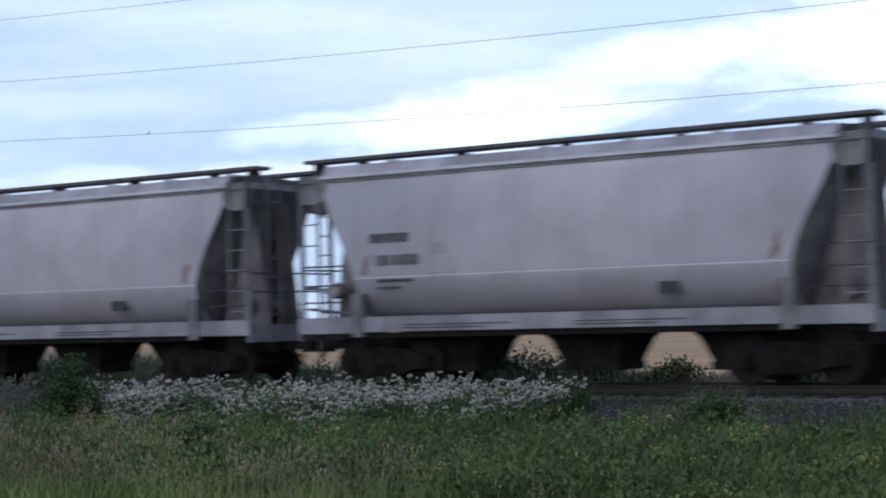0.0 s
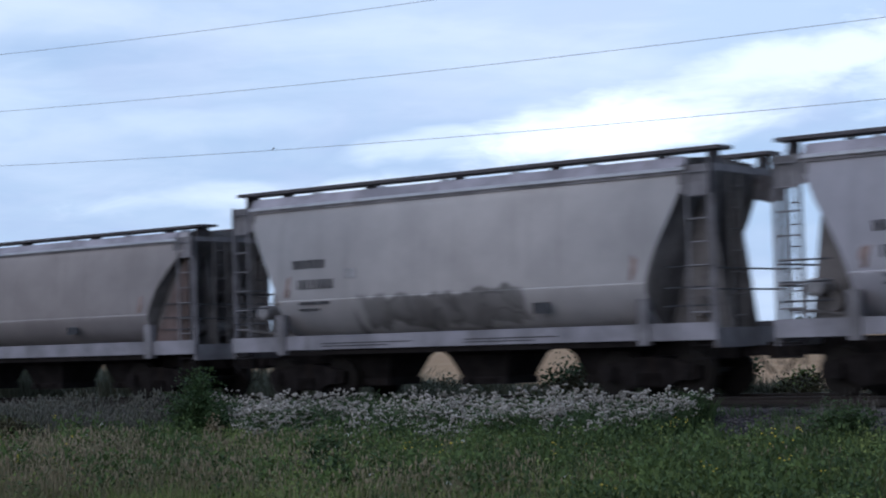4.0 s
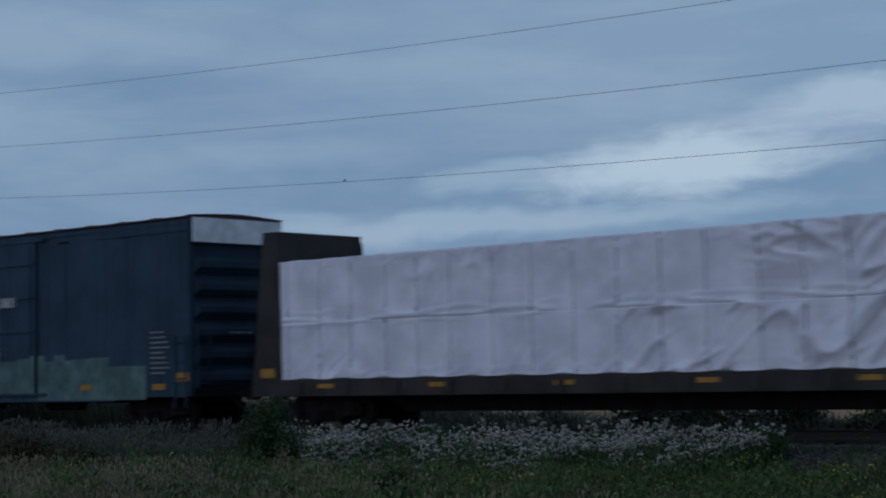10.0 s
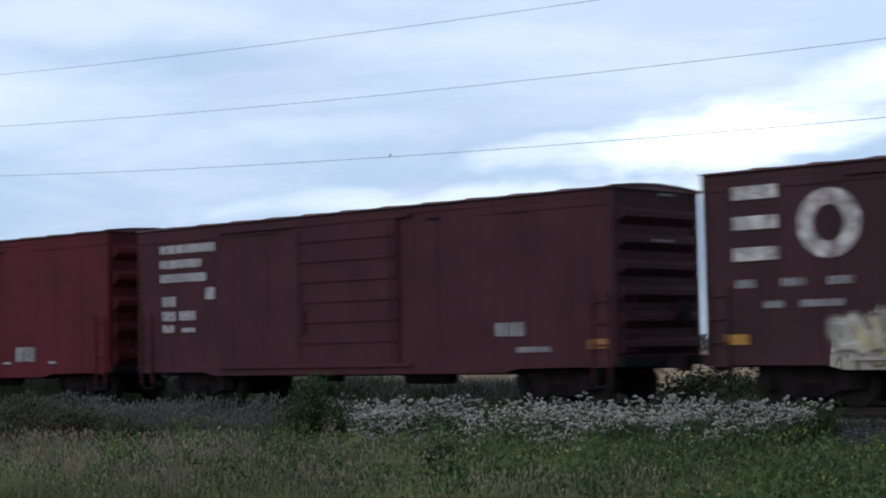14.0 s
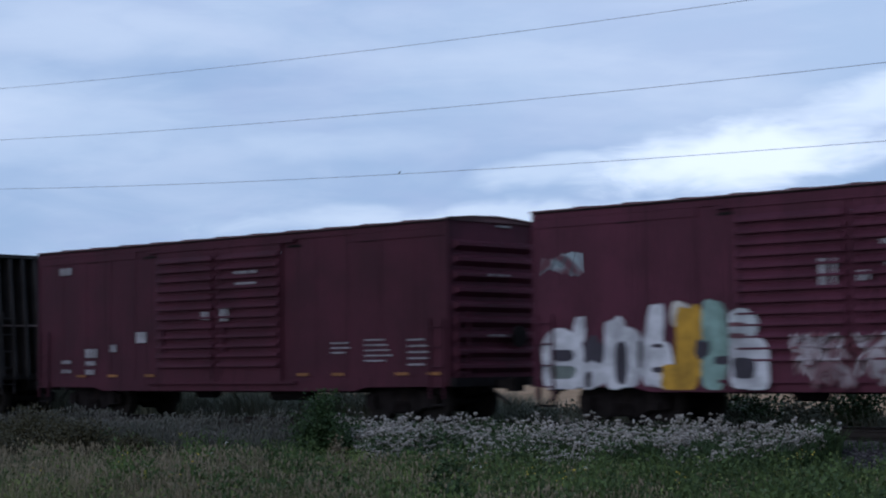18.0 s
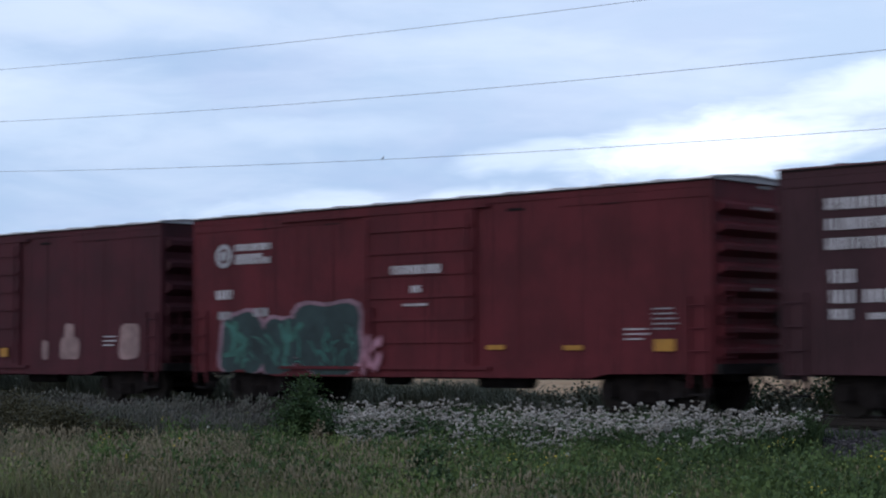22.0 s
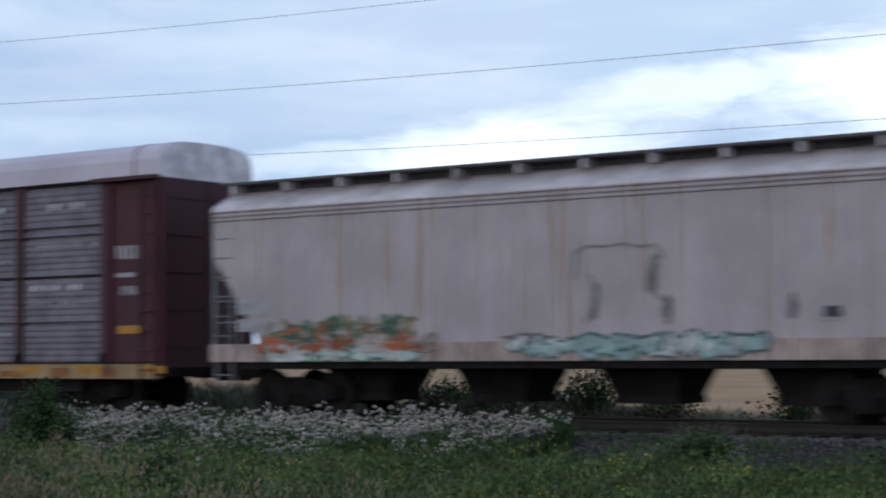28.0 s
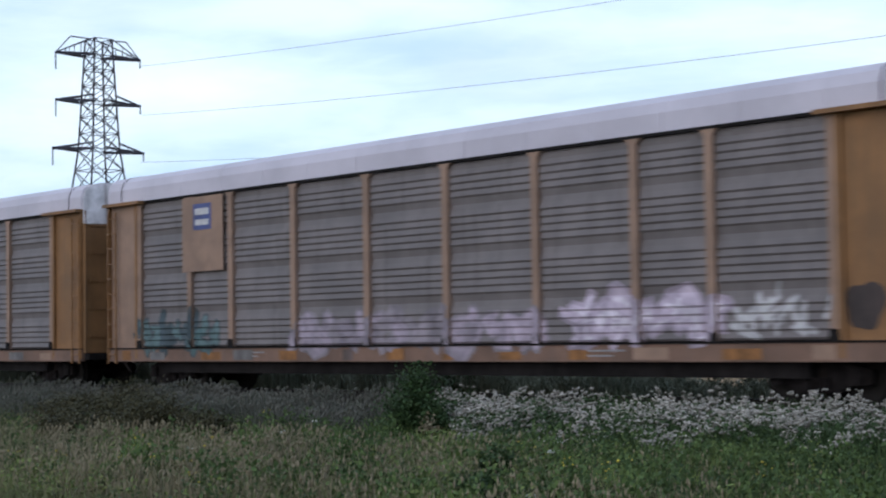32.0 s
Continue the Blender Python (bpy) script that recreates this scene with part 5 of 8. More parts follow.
        for y in (-1.45, 1.45):
            part("door_hinge", Shape().rod((x + s_ * 0.02, y, 1.0), (x + s_ * 0.02, y, eave), 0.05, 8), end_mat or frame_paint, root)
        part("end_platform", Shape().box(*sorted((x - s_ * 0.3, x + s_ * 0.25)), -1.45, 1.45, 0.8, 0.98), M_UNDER, root)
    part("deck_floor", Shape().box(-half, half, -1.45, 1.45, 0.95, 1.05), M_UNDER, root)
    part("upper_deck", Shape().box(-half + 0.5, half - 0.5, -1.4, 1.4, 3.0, 3.08), M_UNDER, root)
    # added black sheet so the slots look into an unlit interior
    part("inner_screen", Shape().box(-half + 0.5, half - 0.5, -0.02, 0.02, 1.05, eave), M_UNDER, root)
    part("centre_sill", Shape().box(-half + 2.6, half - 2.6, -1.3, 1.3, 0.46, 0.8), M_UNDER, root)
    for x in (-half + 2.6, half - 2.6):
        add_truck(root, x)
    add_couplers(root, half, 0.7)
    # faces to spray on: slats, posts, sill and end panels
    faces = [(a + 0.1, b - 0.1, c[0], c[1], -1.47 - c[2], -1.47 - c[3]) for a, b in zip(POSTS, POSTS[1:]) for c in cells if c[4] and c[0] < 2.4]
    for x in POSTS:
        faces.extend([(x - 0.1, x + 0.1, 1.35, 2.6, -1.567, -1.567), (x - 0.1, x + 0.1, 1.13, 1.35, -1.592, -1.592)])
    faces.append((-half, half, 0.77, 1.09, -1.572, -1.572))
    faces.extend([(-half, POSTS[0] - 0.1, 1.13, 2.6, -1.503, -1.503), (POSTS[-1] + 0.1, half - 0.55, 1.13, 2.6, -1.503, -1.503)])
    SCREENS[root.name] = faces
    return root


# ---- the train, from its head to its tail ----
CARS = []


def place(root, rear, front):
    CARS.append((root, (rear + front) / 2))
    return root


def hopper_paint(name, base, root_tags=()):
    return mat(name, base, 0.48, 0.05, 0.10, 0.9, 60.0, 0.08, (base[0] * 0.5, base[1] * 0.48, base[2] * 0.46), 0.22, None, root_tags)


INK = (0.03, 0.03, 0.035)

GREY_H = (0.42, 0.398, 0.435)
H_PAINT = hopper_paint("hopper_grey", GREY_H)
MURAL = [(-4.4, 0.2, 0.95, 2.15, [(0.10, 0.13, 0.04), (0.14, 0.16, 0.05), (0.07, 0.10, 0.04), (0.16, 0.15, 0.06)], 0.5),
         (-0.6, 4.5, 0.95, 2.45, [(0.03, 0.045, 0.075), (0.035, 0.05, 0.045), (0.065, 0.03, 0.035), (0.03, 0.045, 0.05)], 0.4),
         (4.1, 4.5, 1.4, 2.3, [(0.16, 0.05, 0.03), (0.2, 0.07, 0.04), (0.12, 0.05, 0.03)], 0.6)]
H_MURAL = hopper_paint("hopper_grey_mural", GREY_H, MURAL)
H_TEAL = hopper_paint("hopper_grey_tagged", GREY_H, [
    (-4.0, -1.6, 1.1, 2.0, [INK, (0.04, 0.05, 0.06), (0.05, 0.10, 0.10)], 0.4),
    (-1.9, 4.6, 1.1, 2.2, [(0.07, 0.10, 0.10), (0.16, 0.18, 0.18), (0.09, 0.14, 0.13), (0.20, 0.21, 0.21)], 0.6)])
H_SCRIBBLE = hopper_paint("hopper_warm_grey", (0.41, 0.385, 0.39), [
    (-2.6, 2.2, 1.45, 2.35, [(0.10, 0.095, 0.095), (0.2, 0.19, 0.19), (0.13, 0.12, 0.12)], 0.9)])
H_RED = hopper_paint("hopper_grey_red_tag", (0.31, 0.297, 0.315), [
    (-2.2, 1.2, 1.4, 2.6, [(0.10, 0.08, 0.08), (0.16, 0.12, 0.12), (0.22, 0.18, 0.18), (0.12, 0.09, 0.09)], 0.95, 1)])
H_TAN = hopper_paint("hopper_dusty_grey", (0.34, 0.31, 0.315))
H_BROWN = mat("hopper_rusty_grey", (0.27, 0.205, 0.225), 0.42, 0.05, 0.4, 0.6, 50.0, 0.1, (0.12, 0.085, 0.085), 0.55)

LABEL_H = "grey round-sided covered hopper car with end ladders and dark trucks"
HOPPERS = [(-23.91, -11.2, H_PAINT, False, LABEL_H), (-37.93, -25.28, H_PAINT, False, LABEL_H),
           (-51.85, -39.11, H_MURAL, True, "grey round-sided covered hopper car with a painted landscape along its bottom"),
           (-65.94, -53.15, H_PAINT, True, LABEL_H),
           (-80.02, -67.20, H_TEAL, False, "grey round-sided covered hopper car with dark teal graffiti"),
           (-94.05, -81.22, H_SCRIBBLE, False, "warm grey round-sided covered hopper car with faint dark scribble"),
           (-108.99, -95.30, H_TAN, False, "dusty grey covered hopper car with curved slope ends"),
           (-123.01, -110.32, H_RED, True, "grey covered hopper car with dark red graffiti low on its side"),
           (-137.23, -124.25, H_PAINT, True, LABEL_H),
           (-152.0, -137.95, H_BROWN, True, "rust-stained brownish covered hopper car with pale pipes beneath")]
for k, (rear, front, paint, pipes, label) in enumerate(HOPPERS):
    smooth_ends = k in (6, 9)
    car = place(round_hopper("hopper_car", label, (front - rear) / 2, paint, pipes, smooth_ends, end_paint=M_END if k == 9 else None, deck=0.58 if k == 9 else 0.0), rear, front)
    if k != 6:
        if k in (7, 9):
            lettering(car, [(-4.2, 2.36, 0.9, 0.2), (-2.8, 2.36, 1.1, 0.2), (-4.1, 2.02, 0.95, 0.09)], M_BLACK, -1.59)
        else:
            lettering(car, [(-4.37, 2.92, 0.95, 0.2), (-4.24, 2.46, 1.08, 0.22)], M_BLACK, -1.59)
            lettering(car, [(-4.2, 2.12, 0.9, 0.07), (-4.2, 1.98, 0.6, 0.06)], M_BLACK, -1.59, "data_stencil")
        if k != 9:
            part("placard", Shape().box(-2.82, -2.5, -1.596, -1.586, 2.66, 2.88), M_GREY, car)
        stencil_block(car, -3.6, 1.18, 2.6, 0.12, 2, M_BLACK, -1.545)
        stencil_block(car, 0.4, 1.18, 2.4, 0.12, 2, M_BLACK, -1.545)
    else:
        lettering(car, [(-4.4, 2.2, 1.4, 0.16), (-4.4, 1.95, 1.0, 0.07)], M_BLACK, -1.59)
    if k == 7:
        part("placard", Shape().box(1.65, 2.15, -1.59, -1.57, 1.87, 2.15), M_GREY, car)
        part("placard", Shape().box(1.71, 2.09, -1.596, -1.586, 1.95, 2.11), M_BLACK, car)

G_PAINT = mat("gondola_black", (0.02, 0.016, 0.016), 0.75, 0.0, 0.5, 1.2, 30.0, 0.2, (0.13, 0.055, 0.025), 0.75)
car = place(gondola("gondola_car", "rusty black open gondola car with orange and white patches", 8.1, G_PAINT), -169.98, -153.77)
M_RUSTY = mat("rust_orange", (0.19, 0.085, 0.03), 0.8, 0.0, 0.4, 3.0)
M_FADED_RUST = mat("faded_rust", (0.06, 0.04, 0.034), 0.85, 0.0, 0.7, 4.0, 30.0, 0.1, (0.025, 0.018, 0.016), 0.8)
M_DULL = mat("dull_worn_paint", (0.16, 0.15, 0.15), 0.8, 0.0, 0.7, 5.0, 30.0, 0.1, (0.03, 0.022, 0.02), 0.8)
M_SILL_RUST = mat("brown_rust", (0.115, 0.06, 0.032), 0.85, 0.0, 0.6, 3.0, streak=(0.04, 0.024, 0.016))


def worn_mark(x0, x1, z0, z1, material, seed, wobble=0.45):
    part("worn_paint", Shape().plate(blob(random.Random(seed), (x0 + x1) / 2, x1 - x0, z0, z1, 5.0, wobble), -1.489, -1.481), material, car)


# rusty patches bay by bay, above and along the sill
worn_mark(-8.0, -7.63, 1.35, 2.5, M_RUSTY, 1, 0.2)
worn_mark(7.5, 7.98, 1.3, 2.55, M_RUSTY, 2, 0.2)
for k, (x0, x1, z0, z1, m) in enumerate(((-6.4, -5.7, 1.3, 1.9, M_DULL), (-5.0, -4.5, 1.28, 1.9, M_DULL), (-4.0, -3.4, 1.4, 1.88, M_DULL), (-6.35, -5.75, 2.0, 2.35, M_FADED_RUST), (-4.95, -4.5, 2.0, 2.35, M_FADED_RUST),
                                        (-2.2, -1.75, 1.28, 2.2, M_DULL), (-1.72, -1.25, 1.35, 2.22, M_DULL), (-0.95, -0.2, 1.72, 2.2, M_FADED_RUST), (0.2, 0.9, 1.75, 2.25, M_FADED_RUST), (1.25, 1.85, 1.55, 1.95, M_FADED_RUST),
                                        (2.3, 2.85, 1.7, 2.25, M_FADED_RUST), (2.3, 2.8, 1.32, 1.5, M_DULL), (3.5, 4.1, 1.5, 1.65, M_FADED_RUST))):
    worn_mark(x0, x1, z0, z1, m, 20 + k)
for z in (1.4, 1.75, 2.1):
    patch(car, 5.35, z, 0.62, 0.04, M_DULL, -1.483, "stencil_bar")
for k in range(15):
    x = -8.0 + k * 1.08
    if k != 6:
        patch(car, x + 0.06, 1.03, 0.72 + 0.16 * (k % 3 == 0), 0.16, M_SILL_RUST, -1.55, "rust_patch")
patch(car, -2.2, 0.86, 0.95, 0.38, M_DULL, -1.551, "worn_paint")
for x, w in ((-7.95, 0.5), (-5.05, 0.5), (-2.85, 0.5), (0.2, 0.6), (2.4, 0.5), (4.45, 0.6)):
    patch(car, x, 1.22, w, 0.13, M_YELLOW, -1.575, "reflector")
patch(car, 7.34, 1.3, 0.66, 0.24, M_YELLOW, -1.575, "reflector")

F_PAINT = mat("flat_car_black", (0.026, 0.022, 0.021), 0.75, 0.0, 0.5, 1.2, 30.0, 0.2, (0.06, 0.04, 0.03), 0.5)


def flat_with_load(rear, front, load_rear, load_front, seed, loose):
    mid, half = (rear + front) / 2, (front - rear) / 2
    place(bulkhead_flat("bulkhead_flat_car", "black bulkhead flat car carrying wrapped lumber", half, F_PAINT), rear, front)
    CARS.append((lumber_load("lumber_load", "lumber packs in wrinkled white wrap stacked on the flat car", load_rear - mid, load_front - mid, seed, loose), mid))


flat_with_load(-193.08, -171.48, -192.3, -172.4, 3, (2.7, 5.2))

ROOF_PALE = mat("pale_roof", (0.42, 0.40, 0.41), 0.6, 0.1, 0.25, 1.0, streak=(0.2, 0.16, 0.16))


def box_paint(name, base, root=None, tags=(), streak=None):
    base = (base[0] * 0.7, base[1] * 0.7, base[2] * 0.85)
    return mat(name, base, 0.65, 0.0, 0.22, 0.8, 45.0, 0.1, streak or tuple(c * 0.45 for c in base), 0.5, root, tags, 0.14, piece=0.06)


def painted_boxcar(name, label, rear, front, eave, base, tags=(), roof=None, grime=0.75, **more):
    """A boxcar whose sprayed tags lie in the space of the car itself."""
    half = (front - rear) / 2
    key = new("paint_anchor")
    paint = box_paint(name + "_paint", base, key, tags)
    # body colour scaled to imitate the light or shade on the car ends
    shaded = box_paint(name + "_end_paint", tuple(c * grime for c in base))
    car = place(boxcar(name, label, half, eave, paint, roof or M_ROOF_DARK, end_mat=shaded, **more), rear, front)
    key.parent = car
    key.empty_display_size = 0.2
    return car


car = painted_boxcar("boxcar", "tall blue boxcar with pale green graffiti along its bottom", -211.10, -195.27, 5.28, (0.042, 0.067, 0.088),
                     end_ribs=6, end_cap=M_CAP, door_ribs=4, peak=0.1)
cover_rng = random.Random(21)
x = -5.75
while x < 6.1:
    w = min(cover_rng.choice((0.32, 0.45, 0.6, 0.75)), 6.25 - x)
    z1 = 1.55 if x < -5.3 else 2.12 if 4.0 < x < 4.6 else 1.62 if 4.7 < x < 5.6 else cover_rng.uniform(1.78, 2.06)
    colour = cover_rng.choice(((0.075, 0.115, 0.115), (0.083, 0.125, 0.12), (0.07, 0.108, 0.112)))
    for xa, xb, za, zb, y in ((-7.9, -1.7, 0.76, 1.02, -1.55), (-7.9, -1.7, 1.02, 2.3, -1.54), (-1.7, 1.7, 0.95, 2.3, -1.662), (1.7, 7.9, 0.76, 1.02, -1.55), (1.7, 7.9, 1.02, 2.3, -1.54)):
        a, b = max(x, xa), min(x + w + 0.02, xb)
        if b > a + 0.02:
            part("cover_paint", Shape().box(a, b, y - 0.004 - 0.001 * (int(x * 50) % 3), y, za, min(z1, zb)), spray_mat(colour), car)
    x += w
for x, z, w in ((-2.3, 1.82, 0.5), (-5.2, 1.2, 0.12), (5.0, 1.72, 0.35), (-0.9, 1.9, 0.4)):
    patch(car, x, z, w, 0.05, M_BLACK, -1.672 if abs(x) < 1.6 else -1.552, "dark_slot")
lettering(car, [(-6.94, 2.4, 0.55, 0.24), (-6.94, 2.0, 0.55, 0.22), (-6.15, 1.96, 0.5, 0.22), (-4.5, 1.95, 0.4, 0.2)], M_WHITE)
stencil_block(car, 6.44, 1.4, 0.7, 1.15, 9, M_GREY)
lettering(car, [(0.14, 3.3, 0.75, 0.27)], M_WHITE, -1.66)
for x, z, w, h in ((7.42, 1.2, 0.48, 0.22), (6.5, 1.0, 0.5, 0.15), (-7.7, 1.18, 0.3, 0.18), (3.6, 1.02, 0.45, 0.14), (-3.6, 1.0, 0.4, 0.14)):
    patch(car, x, z, w, h, M_YELLOW, -1.565, "reflector")
lettering(car, [(-0.4, 2.2, 0.4, 0.2), (-1.2, 2.7, 0.5, 0.14), (-0.2, 1.9, 0.35, 0.3)], M_GREY, -1.66, "faded_mark")


def railway_marks(car, right=True):
    lettering(car, [(-6.84, 3.86, 2.2, 0.22), (-6.84, 3.48, 1.6, 0.22), (-6.84, 3.12, 1.8, 0.22)], M_WHITE)
    lettering(car, [(-6.77, 2.5, 0.5, 0.26), (-6.77, 2.13, 0.5, 0.25), (-6.08, 2.13, 0.65, 0.25), (-6.77, 1.83, 0.4, 0.2), (-6.0, 1.83, 0.5, 0.12)], M_WHITE, name="reporting_mark")
    patch(car, -5.05, 2.65, 0.34, 0.3, M_GREY, -1.56, "placard")
    if right:
        stencil_block(car, 5.81, 1.8, 0.7, 0.9, 7, M_GREY)
        stencil_block(car, 6.59, 1.8, 0.7, 0.9, 6, M_GREY)


car = painted_boxcar("boxcar", "oxide red boxcar with white railway lettering and single door", -229.4, -213.1, 4.62, (0.078, 0.025, 0.025), end_ribs=5, door_ribs=5)
railway_marks(car)
lettering(car, [(-0.38, 3.45, 0.85, 0.28), (-0.1, 2.0, 0.26, 0.16), (-0.6, 2.45, 1.2, 0.06)], M_GREY, -1.66)
for x, w in ((-6.9, 0.5), (3.3, 0.6), (5.6, 0.6), (6.9, 0.7)):
    patch(car, x, 0.94, w, 0.05, M_WHITE, -1.56, "sill_stripe")

car = painted_boxcar("boxcar", "brown boxcar with large worn white paint blocks and grey graffiti", -246.61, -231.35, 4.54, (0.056, 0.023, 0.022),
                     [(2.0, 6.4, 0.5, 2.2, [(0.10, 0.08, 0.075), (0.16, 0.14, 0.13), (0.13, 0.11, 0.10)], 0.5, 1),
                      (-4.95, -2.8, 0.3, 1.85, [(0.14, 0.12, 0.10), (0.34, 0.32, 0.28), (0.24, 0.22, 0.18)], 0.55),
                      (-1.6, 1.6, 1.2, 1.75, [(0.10, 0.06, 0.06), (0.2, 0.16, 0.15), (0.12, 0.08, 0.08)], 0.7)],
                     end_ribs=7, door_ribs=4)
SIDE = box_faces(7.63, (-1.6, 1.6))
burner(car, 2.0, 4.35, 0.76, 2.35, [(0.20, 0.20, 0.19), (0.24, 0.235, 0.22)], (0.07, 0.06, 0.06), 3, 5, SIDE, 0.21, 0.12, ((0.32, 0.31, 0.29),), 0.06)
burner(car, 4.3, 6.15, 0.76, 2.4, [(0.22, 0.22, 0.20), (0.17, 0.17, 0.16)], (0.28, 0.27, 0.25), 2, 8, SIDE, 0.2, 0.1, ((0.06, 0.05, 0.05),), 0.06)
burner(car, -4.9, -3.2, 0.72, 1.85, [(0.28, 0.26, 0.22), (0.32, 0.27, 0.16)], (0.10, 0.08, 0.07), 2, 6, SIDE, 0.23, 0.2, ((0.36, 0.34, 0.30),), 0.05)
burner(car, -1.45, 1.2, 1.2, 1.85, [(0.14, 0.10, 0.10), (0.18, 0.14, 0.14)], (0.09, 0.05, 0.05), 4, 9, SIDE, 0.16, 0.5, (), 0.03)
big = mat("worn_white_paint", (0.36, 0.33, 0.32), 0.7, 0.0, 0.7, 2.6, 20.0, 0.1, (0.09, 0.04, 0.04), 0.75)
for z in (2.82, 3.42, 4.0):
    patch(car, -6.95, z, 1.0, 0.26, big, -1.562, "paint_block")
disc(car, -4.85, 3.45, 0.66, big, -1.562, "paint_ring", 0.52)
disc(car, -2.85, 3.45, 0.66, big, -1.562, "paint_ring", 0.55)
for x, z, w, h in ((1.9, 2.82, 0.36, 1.25), (2.34, 2.82, 0.7, 0.26), (3.38, 2.80, 0.42, 1.25)):
    patch(car, x, z, w, h, big, -1.562, "paint_block")
worn = mat("faded_tan_paint", (0.19, 0.105, 0.085), 0.7, 0.0, 0.7, 3.0, 20.0, 0.1, (0.05, 0.022, 0.022), 0.8)
for x, z, w, h in ((4.05, 2.84, 0.42, 1.2), (4.95, 2.84, 0.36, 1.2), (4.5, 3.62, 0.42, 0.3)):
    patch(car, x, z, w, h, worn, -1.562, "paint_block")
patch(car, 5.7, 3.08, 0.36, 0.22, big, -1.562, "paint_block")
patch(car, 5.7, 3.56, 0.36, 0.25, big, -1.562, "paint_block")
for z in (2.8, 3.3, 3.82):
    patch(car, 5.7, z, 1.14, 0.25, big, -1.562, "paint_block")
for x, z in ((6.27, 1.24), (4.0, 1.24), (1.85, 1.28), (-2.7, 1.38), (-7.18, 1.22)):
    patch(car, x, z, 0.52, 0.2, M_YELLOW, -1.568, "reflector")
lettering(car, [(-6.9, 2.3, 0.4, 0.16), (-5.9, 2.3, 0.5, 0.16), (-4.9, 2.3, 0.5, 0.16), (-6.3, 1.9, 0.4, 0.14), (-5.5, 1.9, 0.9, 0.14)], M_GREY)
stencil_block(car, 6.45, 1.6, 0.5, 0.7, 3, M_GREY)

car = painted_boxcar("boxcar", "dark oxide red boxcar with plain sides", -264.4, -248.85, 4.5, (0.066, 0.021, 0.022), end_ribs=6)
lettering(car, [(4.6, 1.5, 0.8, 0.3), (5.2, 1.15, 0.9, 0.12)], M_GREY)
patch(car, 7.1, 1.2, 0.5, 0.2, M_RUSTY, -1.565, "reflector")
railway_marks(car, False)

car = painted_boxcar("boxcar", "bright red boxcar with white railway lettering and round yellow graffiti", -281.57, -265.75, 4.62, (0.108, 0.015, 0.017), end_ribs=5, door_ribs=6)
pale = mat("pale_emblem", (0.42, 0.46, 0.48), 0.6, 0.0, 0.3, 4.0)
disc(car, -6.47, 3.66, 0.3, M_GREY, -1.562, inner=0.62)
disc(car, -6.47, 3.66, 0.126, M_GREY, -1.562)
lettering(car, [(-6.0, 3.78, 1.5, 0.18), (-6.0, 3.53, 1.25, 0.17), (-6.0, 3.3, 1.25, 0.15)], M_WHITE)
lettering(car, [(-6.81, 2.45, 0.6, 0.26), (-6.82, 2.02, 1.5, 0.25)], M_WHITE, name="reporting_mark")
lettering(car, [(-6.2, 1.3, 0.4, 0.25), (-2.2, 2.8, 0.4, 0.3), (-4.3, 2.8, 0.3, 0.3)], M_GREY, name="data_stencil")
faded = mat("faded_yellow_spray", (0.42, 0.36, 0.10), 0.7, 0.0, 0.4, 3.0)
disc(car, 0.2, 1.85, 0.68, faded, -1.665, "sprayed_disc")
patch(car, -0.45, 1.62, 1.0, 0.1, M_RUSTY, -1.672, "sprayed_bar")
patch(car, -0.4, 2.0, 0.9, 0.3, pale, -1.672, "sprayed_bar")
disc(car, 0.42, 1.95, 0.14, M_BLACK, -1.68, "sprayed_dot")
lettering(car, [(3.64, 1.15, 0.9, 0.42)], M_GREY, name="faded_patch")
for x in (-4.6, -3.2, -1.9, 2.2, 3.0, 5.2):
    patch(car, x, 1.1, 0.35, 0.06, M_GREY, -1.56, "sill_stripe")

car = painted_boxcar("boxcar", "tall purple-red boxcar with cream graffiti and a white end panel", -298.77, -283.32, 5.3, (0.092, 0.028, 0.042),
                     door=(-2.35, 2.35), double=True, end_ribs=11, end_cap=M_CAP, door_ribs=3, peak=0.08)
SIDE = box_faces(7.7, (-2.35, 2.35))
burner(car, -5.5, -2.6, 0.76, 2.35, [(0.36, 0.30, 0.27), (0.31, 0.26, 0.25)], (0.10, 0.055, 0.065), 4, 12, SIDE, 0.17, 0.5, ((0.44, 0.40, 0.36), (0.12, 0.06, 0.07)))
burner(car, -2.4, 2.2, 0.76, 2.3, [(0.33, 0.27, 0.25), (0.22, 0.16, 0.17), (0.38, 0.32, 0.29)], (0.13, 0.06, 0.075), 6, 13, SIDE, 0.15, 0.5, ((0.44, 0.40, 0.36), (0.16, 0.10, 0.11)))
burner(car, 2.3, 5.5, 0.76, 2.55, [(0.40, 0.34, 0.30), (0.35, 0.30, 0.28)], (0.17, 0.12, 0.125), 5, 14, SIDE, 0.19, 0.35, ((0.46, 0.42, 0.38), (0.2, 0.15, 0.16)))
burner(car, -5.3, 5.2, 0.75, 1.35, [(0.20, 0.17, 0.19), (0.24, 0.20, 0.21), (0.15, 0.10, 0.12)], (0.17, 0.13, 0.15), 13, 15, SIDE, 0.24, 0.4, (), 0.04, 0.1, 0.016)
lettering(car, [(5.68, 1.35, 0.55, 0.5), (6.41, 1.05, 0.5, 0.8)], M_GREY)
lettering(car, [(0.31, 2.72, 1.0, 0.14), (0.5, 2.92, 0.6, 0.12), (-0.9, 2.6, 0.3, 0.35), (0.4, 3.25, 0.5, 0.15)], M_WHITE, -1.66)
patch(car, 7.2, 1.37, 0.4, 0.17, M_YELLOW, -1.565, "reflector")
